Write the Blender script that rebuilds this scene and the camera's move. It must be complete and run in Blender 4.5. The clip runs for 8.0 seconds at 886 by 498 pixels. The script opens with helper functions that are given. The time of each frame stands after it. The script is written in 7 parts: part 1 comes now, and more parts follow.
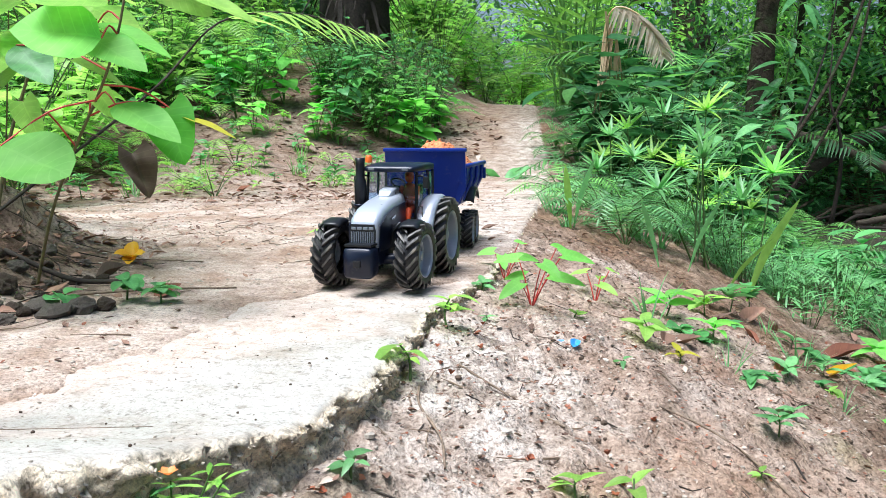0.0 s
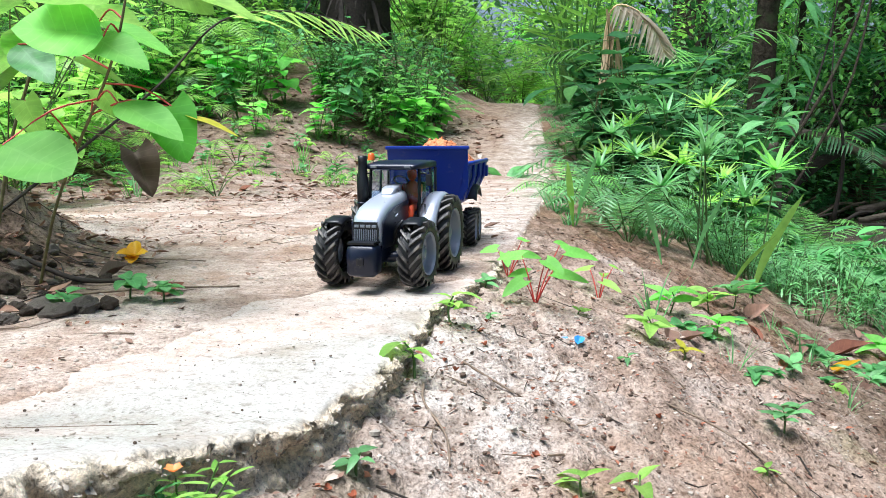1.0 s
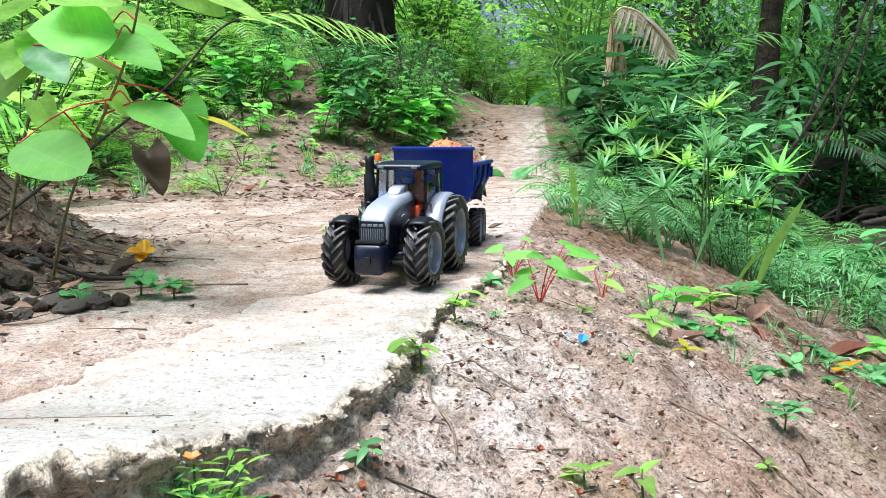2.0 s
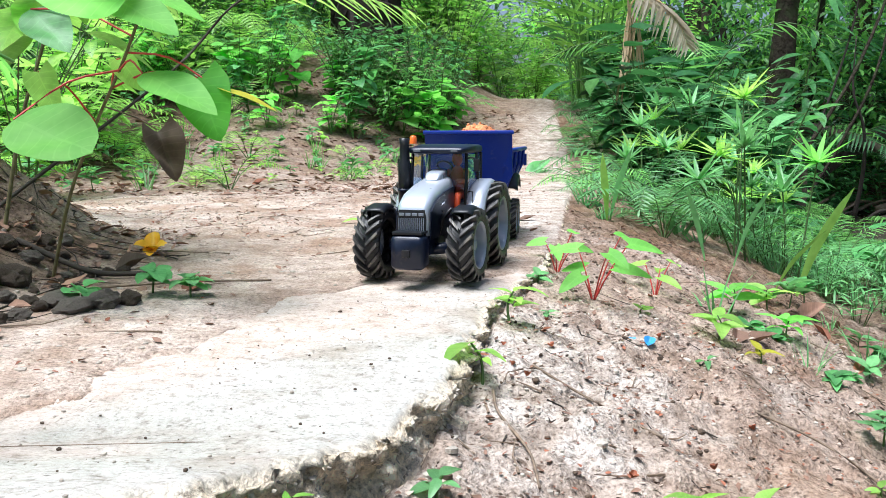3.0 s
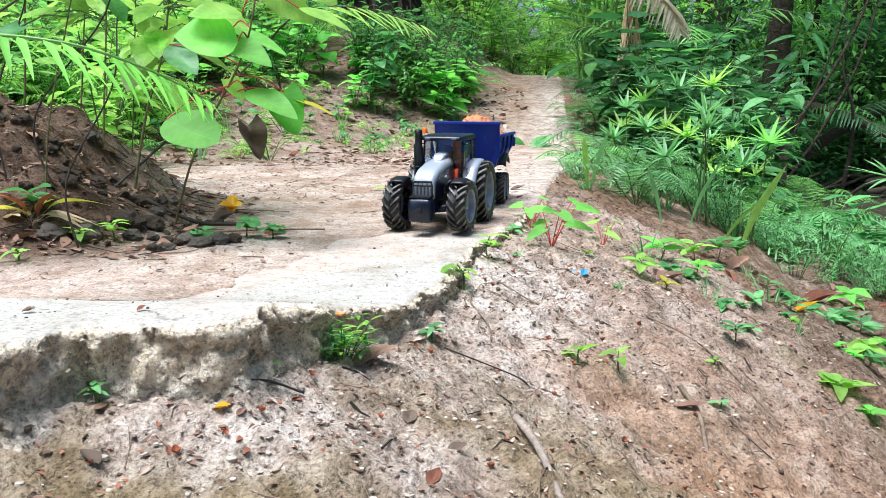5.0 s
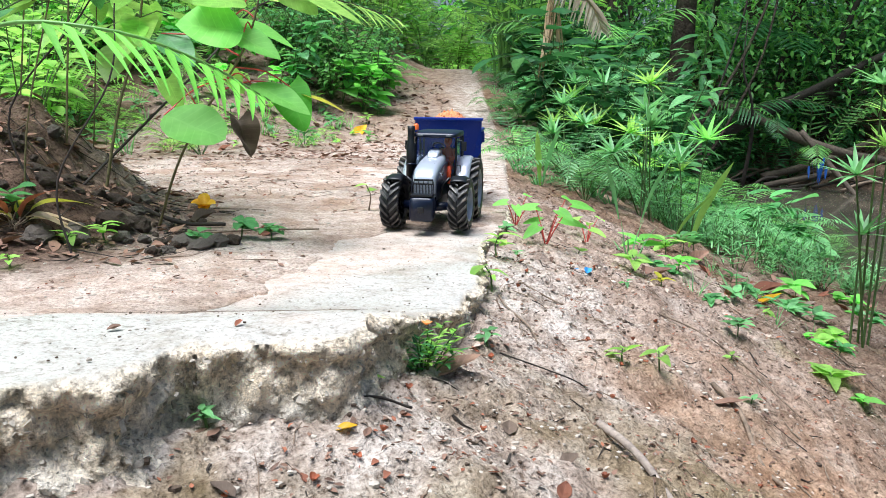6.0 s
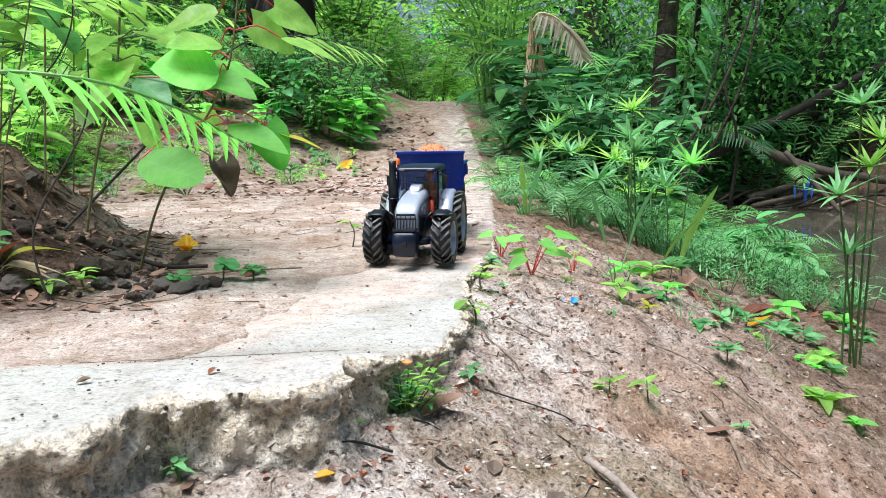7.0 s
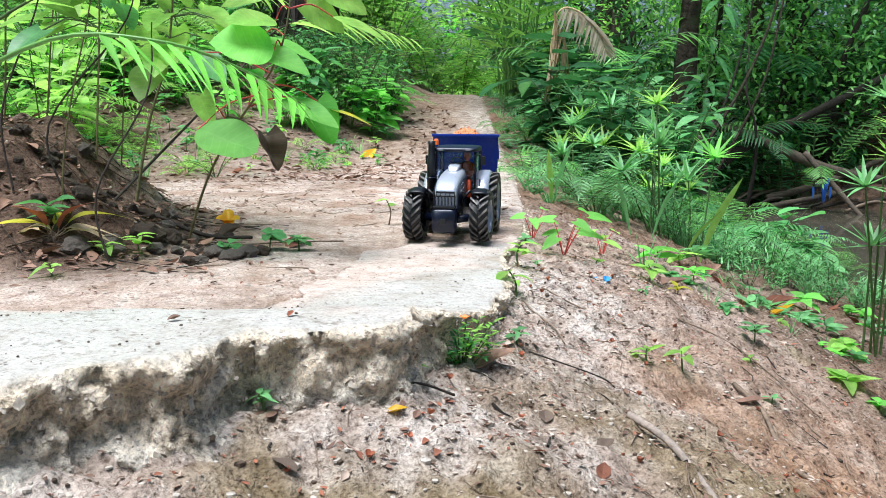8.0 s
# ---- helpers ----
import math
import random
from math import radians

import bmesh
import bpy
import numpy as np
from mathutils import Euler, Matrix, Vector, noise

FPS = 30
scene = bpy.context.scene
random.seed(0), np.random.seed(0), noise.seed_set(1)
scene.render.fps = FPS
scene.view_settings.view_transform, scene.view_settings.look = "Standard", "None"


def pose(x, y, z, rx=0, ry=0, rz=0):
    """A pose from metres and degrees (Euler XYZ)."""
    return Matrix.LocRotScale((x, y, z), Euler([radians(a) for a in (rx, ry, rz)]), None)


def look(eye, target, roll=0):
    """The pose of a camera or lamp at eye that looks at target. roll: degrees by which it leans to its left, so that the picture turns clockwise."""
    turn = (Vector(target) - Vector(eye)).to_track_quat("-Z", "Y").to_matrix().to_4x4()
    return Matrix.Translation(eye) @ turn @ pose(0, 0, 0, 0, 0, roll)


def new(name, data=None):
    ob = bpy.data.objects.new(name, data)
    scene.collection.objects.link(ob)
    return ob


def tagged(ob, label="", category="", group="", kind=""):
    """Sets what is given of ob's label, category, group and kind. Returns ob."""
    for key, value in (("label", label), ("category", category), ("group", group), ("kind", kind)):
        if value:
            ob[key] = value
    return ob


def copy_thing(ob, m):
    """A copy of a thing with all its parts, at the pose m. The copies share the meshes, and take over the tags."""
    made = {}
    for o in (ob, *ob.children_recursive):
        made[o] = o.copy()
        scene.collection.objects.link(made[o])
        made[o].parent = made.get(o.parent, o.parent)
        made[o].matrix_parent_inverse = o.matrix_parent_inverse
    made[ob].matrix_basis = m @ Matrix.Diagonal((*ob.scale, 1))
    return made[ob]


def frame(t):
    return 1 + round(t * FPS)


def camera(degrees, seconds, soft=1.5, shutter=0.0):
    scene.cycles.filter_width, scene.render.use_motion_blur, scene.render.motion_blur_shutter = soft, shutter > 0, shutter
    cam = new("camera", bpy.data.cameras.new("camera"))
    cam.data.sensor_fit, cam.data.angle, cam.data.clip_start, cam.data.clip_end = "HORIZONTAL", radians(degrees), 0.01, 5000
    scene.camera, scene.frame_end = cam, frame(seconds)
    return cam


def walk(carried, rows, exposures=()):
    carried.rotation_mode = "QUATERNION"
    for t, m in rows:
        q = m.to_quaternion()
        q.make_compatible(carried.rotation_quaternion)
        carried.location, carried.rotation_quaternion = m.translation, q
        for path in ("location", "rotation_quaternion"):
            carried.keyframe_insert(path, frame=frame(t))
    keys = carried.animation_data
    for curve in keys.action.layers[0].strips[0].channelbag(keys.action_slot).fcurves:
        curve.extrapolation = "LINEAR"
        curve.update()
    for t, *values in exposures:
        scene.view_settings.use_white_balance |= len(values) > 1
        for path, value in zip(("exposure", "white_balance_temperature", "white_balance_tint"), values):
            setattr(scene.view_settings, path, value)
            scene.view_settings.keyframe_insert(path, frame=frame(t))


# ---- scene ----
cam = camera(55.5, 8.0, soft=0.9)
PATH = [
    (0, (0.009, -0.007, 0.212), (-0.005, 1.975, -0.056), 0.0),
    (0.5, (0.008, -0.006, 0.21), (-0.008, 1.976, -0.058), -0.2),
    (1, (0.007, -0.005, 0.209), (-0.011, 1.976, -0.06), -0.3),
    (2.5, (-0.006, -0.027, 0.206), (-0.033, 1.955, -0.058), 0.0),
    (3, (-0.054, 0.095, 0.186), (-0.08, 2.076, -0.086), -0.1),
    (3.5, (-0.058, 0.112, 0.182), (-0.075, 2.093, -0.095), -0.3),
    (4, (-0.041, 0.019, 0.198), (-0.072, 2.001, -0.068), -0.5),
    (4.5, (-0.017, -0.151, 0.225), (-0.075, 1.828, -0.055), -1.5),
    (5, (-0.02, -0.351, 0.23), (-0.087, 1.618, -0.114), 0.3),
    (5.2, (-0.052, -0.362, 0.231), (-0.104, 1.604, -0.134), 1.2),
    (6.3, (-0.223, -0.304, 0.239), (0.021, 1.65, -0.114), 0.4),
    (6.5, (-0.216, -0.305, 0.245), (0.03, 1.653, -0.083), 0.2),
    (7, (-0.191, -0.305, 0.239), (0.018, 1.663, -0.048), -0.8),
    (7.5, (-0.197, -0.315, 0.219), (-0.035, 1.657, -0.07), -1.0),
    (8, (-0.241, -0.352, 0.212), (-0.059, 1.617, -0.083), 0.5),
]
walk(cam, [(t, look(eye, target, roll)) for t, eye, target, roll in PATH],
     exposures=[(0, 0.79, 5800, 10), (4.5, 0.75, 5800, 10), (8, 0.60, 5800, 10)])

# ---- light: a bright hazy sky over a clearing ----
world = bpy.data.worlds.new("sky")
scene.world = world
world.use_nodes = True
wn = world.node_tree.nodes
sky = wn.new("ShaderNodeTexSky")
sky.sky_type, sky.sun_disc = "NISHITA", False
sky.sun_elevation, sky.sun_rotation = radians(74), radians(235)
sky.air_density, sky.dust_density, sky.ozone_density = 1.0, 4.0, 1.0
world.node_tree.links.new(sky.outputs[0], wn["Background"].inputs[0])
wn["Background"].inputs[1].default_value = 0.085
sun_data = bpy.data.lights.new("sun", "SUN")
sun_data.energy, sun_data.angle, sun_data.color = 4.2, radians(33), (1.0, 0.98, 0.94)
sun = new("sun", sun_data)
sun.matrix_world = look((-2.2, -0.6, 9.0), (0, 1, 0))

# ---- materials ----
def material(name, rough=0.6, metal=0.0):
    m = bpy.data.materials.new(name)
    m.use_nodes = True
    b = m.node_tree.nodes["Principled BSDF"]
    b.inputs["Roughness"].default_value = rough
    b.inputs["Metallic"].default_value = metal
    return m, m.node_tree.nodes, m.node_tree.links, b


def coords(n, l, scale=1.0, kind="Object"):
    t = n.new("ShaderNodeTexCoord")
    v = n.new("ShaderNodeVectorMath")
    v.operation = "SCALE"
    v.inputs["Scale"].default_value = scale
    l.new(t.outputs[kind], v.inputs[0])
    return v.outputs[0]


def grain(n, l, vec, scale, detail=6.0, rough=0.6):
    x = n.new("ShaderNodeTexNoise")
    x.inputs["Scale"].default_value, x.inputs["Detail"].default_value, x.inputs["Roughness"].default_value = scale, detail, rough
    l.new(vec, x.inputs["Vector"])
    return x.outputs["Fac"]


def ramp(n, l, fac, stops):
    r = n.new("ShaderNodeValToRGB")
    el = r.color_ramp.elements
    while len(el) < len(stops):
        el.new(0.5)
    for e, (p, c) in zip(el, stops):
        e.position, e.color = p, (*c, 1) if len(c) == 3 else c
    l.new(fac, r.inputs["Fac"])
    return r.outputs["Color"]


def blend(n, l, fac, a, b, kind="MIX"):
    x = n.new("ShaderNodeMix")
    x.data_type, x.blend_type = "RGBA", kind
    for sock, val in ((0, fac), (6, a), (7, b)):
        if isinstance(val, (int, float)):
            x.inputs[sock].default_value = val
        elif isinstance(val, tuple):
            x.inputs[sock].default_value = (*val, 1)
        else:
            l.new(val, x.inputs[sock])
    return x.outputs[2]


def relief(n, l, b, height, strength, distance):
    x = n.new("ShaderNodeBump")
    x.inputs["Strength"].default_value, x.inputs["Distance"].default_value = strength, distance
    l.new(height, x.inputs["Height"])
    l.new(x.outputs[0], b.inputs["Normal"])


def plain(name, colour, rough=0.5, metal=0.0, bump=0.0, size=200.0, vary=0.25):
    """A painted, moulded or natural surface with a little grain."""
    m, n, l, b = material(name, rough, metal)
    v = coords(n, l)
    g = grain(n, l, v, size)
    g2 = grain(n, l, v, size * 0.12, 3)
    dark = tuple(c * (1 - vary) for c in colour)
    light = tuple(min(1, c * (1 + vary)) for c in colour)
    c1 = ramp(n, l, g, [(0.3, dark), (0.7, light)])
    c2 = ramp(n, l, g2, [(0.3, (0.8, 0.8, 0.8)), (0.7, (1.05, 1.05, 1.05))])
    l.new(blend(n, l, 1.0, c1, c2, "MULTIPLY"), b.inputs["Base Color"])
    if bump:
        relief(n, l, b, g, bump, 0.3 / size)
    return m


def leaf_material(name, dark, light, glow=0.35, rough=0.38, island=True):
    """Leaf blade: colour varies from leaf to leaf and over the blade; light shines through it."""
    m, n, l, b = material(name, rough)
    geo = n.new("ShaderNodeNewGeometry")
    info = n.new("ShaderNodeObjectInfo")
    v = coords(n, l)
    g = grain(n, l, v, 40.0, 3)
    mixed = n.new("ShaderNodeMath")
    mixed.operation = "MULTIPLY_ADD"
    l.new(geo.outputs["Random Per Island"] if island else info.outputs["Random"], mixed.inputs[0])
    mixed.inputs[1].default_value = 0.55
    l.new(g, mixed.inputs[2])
    half = n.new("ShaderNodeMath")
    half.operation = "MULTIPLY"
    l.new(mixed.outputs[0], half.inputs[0])
    half.inputs[1].default_value = 0.85
    col = ramp(n, l, half.outputs[0], [(0.25, dark), (0.85, light)])
    # midrib and side veins, from each blade's own across and along
    lay = n.new("ShaderNodeAttribute")
    lay.attribute_name = "blade"
    sep = n.new("ShaderNodeSeparateXYZ")
    l.new(lay.outputs["Vector"], sep.inputs[0])

    def calc(op, a, b, c=None):
        x = n.new("ShaderNodeMath")
        x.operation = op
        for i, val in enumerate((a, b, c)):
            if val is None:
                continue
            if isinstance(val, (int, float)):
                x.inputs[i].default_value = val
            else:
                l.new(val, x.inputs[i])
        return x.outputs[0]

    off = calc("ABSOLUTE", sep.outputs[0], 0.0)
    rib = calc("LESS_THAN", off, 0.045)
    wave = calc("SINE", calc("MULTIPLY_ADD", off, -9.0, calc("MULTIPLY", sep.outputs[1], 52.0)), 0.0)
    vein = calc("MULTIPLY", calc("GREATER_THAN", wave, 0.93), calc("LESS_THAN", off, 0.9))
    veins = calc("MULTIPLY", calc("MAXIMUM", rib, vein), 0.16)
    col = blend(n, l, veins, col, tuple(min(1, c * 1.5 + 0.03) for c in light))
    b.inputs["Specular IOR Level"].default_value = 0.36
    tone = n.new("ShaderNodeMapRange")
    l.new(info.outputs["Random"], tone.inputs[0])
    tone.inputs[3].default_value, tone.inputs[4].default_value = 0.62, 1.25
    hs = n.new("ShaderNodeHueSaturation")
    l.new(tone.outputs[0], hs.inputs["Value"])
    l.new(col, hs.inputs["Color"])
    l.new(hs.outputs[0], b.inputs["Base Color"])
    tr = n.new("ShaderNodeBsdfTranslucent")
    yel = blend(n, l, 1.0, hs.outputs[0], (1.16, 1.22, 0.92), "MULTIPLY")
    l.new(yel, tr.inputs["Color"])
    mix = n.new("ShaderNodeMixShader")
    mix.inputs[0].default_value = glow
    l.new(b.outputs[0], mix.inputs[1])
    l.new(tr.outputs[0], mix.inputs[2])
    l.new(mix.outputs[0], n["Material Output"].inputs["Surface"])
    return m


def soil_material():
    m, n, l, b = material("soil", 0.95)
    b.inputs["Specular IOR Level"].default_value = 0.12
    v = coords(n, l)
    big = grain(n, l, v, 3.2, 4)
    mid = grain(n, l, v, 24.0, 5)
    fine = grain(n, l, v, 240.0, 4, 0.7)
    crumb = grain(n, l, v, 85.0, 5, 0.7)

    def layer(name):
        a = n.new("ShaderNodeAttribute")
        a.attribute_name = name
        return a.outputs["Fac"]

    red = ramp(n, l, mid, [(0.30, (0.081, 0.047, 0.029)), (0.48, (0.186, 0.115, 0.072)), (0.68, (0.310, 0.217, 0.147))])
    pale = ramp(n, l, mid, [(0.32, (0.132, 0.096, 0.064)), (0.48, (0.251, 0.189, 0.139)), (0.70, (0.383, 0.309, 0.249))])
    base = blend(n, l, ramp(n, l, big, [(0.40, (0, 0, 0)), (0.62, (1, 1, 1))]), red, pale)
    moss = grain(n, l, v, 7.0, 5)
    base = blend(n, l, ramp(n, l, moss, [(0.58, (0, 0, 0)), (0.70, (0.5, 0.5, 0.5))]), base, (0.20, 0.18, 0.075))
    spk = ramp(n, l, fine, [(0.30, (0.28, 0.23, 0.20)), (0.45, (0.92, 0.91, 0.90)), (0.68, (1.45, 1.45, 1.45))])
    spk = blend(n, l, 1.0, spk, ramp(n, l, crumb, [(0.32, (0.42, 0.36, 0.32)), (0.45, (1, 1, 1)), (0.64, (1.15, 1.15, 1.15))]), "MULTIPLY")
    soft = blend(n, l, 0.25, spk, (1, 1, 1))
    col = blend(n, l, 1.0, base, spk, "MULTIPLY")
    hum = ramp(n, l, mid, [(0.3, (0.036, 0.023, 0.016)), (0.7, (0.17, 0.112, 0.08))])
    col = blend(n, l, layer("humus"), col, blend(n, l, 1.0, hum, spk, "MULTIPLY"))
    pinkdust = ramp(n, l, mid, [(0.25, (0.44, 0.335, 0.265)), (0.5, (0.64, 0.525, 0.45)), (0.75, (0.78, 0.695, 0.62))])
    pinkdust = blend(n, l, ramp(n, l, grain(n, l, v, 5.5, 5), [(0.45, (0, 0, 0)), (0.62, (0.75, 0.75, 0.75))]), pinkdust, (0.38, 0.245, 0.17))
    col = blend(n, l, layer("dust"), col, blend(n, l, 1.0, pinkdust, soft, "MULTIPLY"))
    chalk = ramp(n, l, mid, [(0.30, (0.255, 0.204, 0.159)), (0.48, (0.459, 0.394, 0.336)), (0.68, (0.646, 0.598, 0.539))])
    col = blend(n, l, layer("lime"), col, blend(n, l, 1.0, chalk, spk, "MULTIPLY"))
    # smooth trodden clay: olive at the foot of the slab, orange further down the slope
    ochre = ramp(n, l, mid, [(0.30, (0.133, 0.098, 0.047)), (0.50, (0.222, 0.168, 0.090)), (0.70, (0.328, 0.265, 0.168))])
    col = blend(n, l, layer("ochre"), col, blend(n, l, 1.0, ochre, soft, "MULTIPLY"))
    rust = ramp(n, l, mid, [(0.30, (0.216, 0.117, 0.064)), (0.50, (0.338, 0.208, 0.125)), (0.70, (0.432, 0.295, 0.197))])
    col = blend(n, l, layer("rust"), col, blend(n, l, 1.0, rust, soft, "MULTIPLY"))
    l.new(col, b.inputs["Base Color"])
    h = n.new("ShaderNodeMath")
    h.operation = "MULTIPLY_ADD"
    l.new(fine, h.inputs[0])
    h.inputs[1].default_value = 0.35
    l.new(crumb, h.inputs[2])
    relief(n, l, b, h.outputs[0], 1.0, 0.010)
    return m


def slab_material():
    m, n, l, b = material("old_concrete", 0.9)
    b.inputs["Specular IOR Level"].default_value = 0.2
    v = coords(n, l)

    def layer(name):
        a = n.new("ShaderNodeAttribute")
        a.attribute_name = name
        return a.outputs["Fac"]

    mid = grain(n, l, v, 9.0, 6)
    fine = grain(n, l, v, 260.0, 4, 0.75)
    grit = grain(n, l, v, 75.0, 5, 0.7)
    pit = n.new("ShaderNodeTexVoronoi")
    pit.inputs["Scale"].default_value = 120.0
    l.new(v, pit.inputs["Vector"])
    top = ramp(n, l, mid, [(0.3, (0.306, 0.270, 0.216)), (0.46, (0.410, 0.392, 0.351)), (0.68, (0.495, 0.482, 0.450))])
    top = blend(n, l, ramp(n, l, grain(n, l, v, 4.5, 5), [(0.50, (0, 0, 0)), (0.66, (0.55, 0.55, 0.55))]), top, (0.36, 0.365, 0.30))
    spk = ramp(n, l, fine, [(0.30, (0.36, 0.33, 0.30)), (0.42, (0.88, 0.87, 0.86)), (0.72, (1.18, 1.18, 1.18))])
    spk = blend(n, l, 1.0, spk, ramp(n, l, grit, [(0.33, (0.62, 0.58, 0.54)), (0.45, (1, 1, 1)), (0.68, (1.08, 1.08, 1.08))]), "MULTIPLY")
    top = blend(n, l, 1.0, top, spk, "MULTIPLY")
    holes = ramp(n, l, pit.outputs["Distance"], [(0.15, (0.22, 0.19, 0.16)), (0.28, (1, 1, 1))])
    sparse = grain(n, l, v, 22.0, 3)
    top = blend(n, l, ramp(n, l, sparse, [(0.50, (0, 0, 0)), (0.64, (0.8, 0.8, 0.8))]), top, blend(n, l, 1.0, top, holes, "MULTIPLY"))
    # broken face: brown, pitted aggregate above, paler mortar washed down below
    rubble = ramp(n, l, grain(n, l, v, 55.0, 6, 0.75), [(0.32, (0.233, 0.186, 0.129)), (0.46, (0.699, 0.582, 0.430)), (0.64, (1.013, 0.891, 0.718))])
    wash = ramp(n, l, grain(n, l, v, 42.0, 6, 0.7), [(0.32, (0.303, 0.254, 0.193)), (0.46, (0.605, 0.543, 0.447)), (0.66, (0.853, 0.791, 0.688))])
    side = blend(n, l, layer("wash"), rubble, wash)
    side = blend(n, l, 1.0, side, ramp(n, l, grain(n, l, v, 190.0, 4, 0.75), [(0.32, (0.34, 0.31, 0.28)), (0.46, (0.95, 0.95, 0.95)), (0.66, (1.5, 1.48, 1.44))]), "MULTIPLY")
    side = blend(n, l, ramp(n, l, grain(n, l, v, 9.0, 4), [(0.56, (0, 0, 0)), (0.72, (0.35, 0.35, 0.35))]), side, (0.26, 0.26, 0.11))
    soil = ramp(n, l, grain(n, l, v, 26.0, 5), [(0.25, (0.36, 0.28, 0.22)), (0.5, (0.49, 0.405, 0.345)), (0.75, (0.58, 0.515, 0.455))])
    top = blend(n, l, layer("dusty"), top, blend(n, l, 1.0, soil, spk, "MULTIPLY"))
    worn = layer("broken")
    l.new(blend(n, l, worn, top, side), b.inputs["Base Color"])
    h = n.new("ShaderNodeMath")
    h.operation = "MULTIPLY_ADD"
    l.new(grit, h.inputs[0])
    h.inputs[1].default_value = 1.2
    l.new(fine, h.inputs[2])
    x = n.new("ShaderNodeBump")
    x.inputs["Strength"].default_value = 0.9
    deep = n.new("ShaderNodeMath")
    deep.operation = "MULTIPLY_ADD"
    l.new(worn, deep.inputs[0])
    deep.inputs[1].default_value, deep.inputs[2].default_value = 0.005, 0.0016
    l.new(deep.outputs[0], x.inputs["Distance"])
    l.new(h.outputs[0], x.inputs["Height"])
    l.new(x.outputs[0], b.inputs["Normal"])
    return m


SOIL, SLAB = soil_material(), slab_material()

# ---- ground, slab and stream ----
def part(name, bm, mat, parent=None, label="", smooth=False):
    """Links a bmesh as one mesh object, under a thing if one is given."""
    me = bpy.data.meshes.new(name)
    bm.to_mesh(me)
    bm.free()
    if mat:
        me.materials.append(mat)
    if smooth:
        me.polygons.foreach_set("use_smooth", [True] * len(me.polygons))
    ob = new(name, me)
    if parent:
        ob.parent = parent
    if label:
        ob["label"] = label
    return ob


def mesh_part(name, verts, faces, mat, parent=None, label="", smooth=False):
    me = bpy.data.meshes.new(name)
    me.from_pydata([tuple(map(float, v)) for v in verts], [], faces)
    me.materials.append(mat)
    if smooth:
        me.polygons.foreach_set("use_smooth", [True] * len(me.polygons))
    me.update()
    ob = new(name, me)
    if parent:
        ob.parent = parent
    if label:
        ob["label"] = label
    return ob


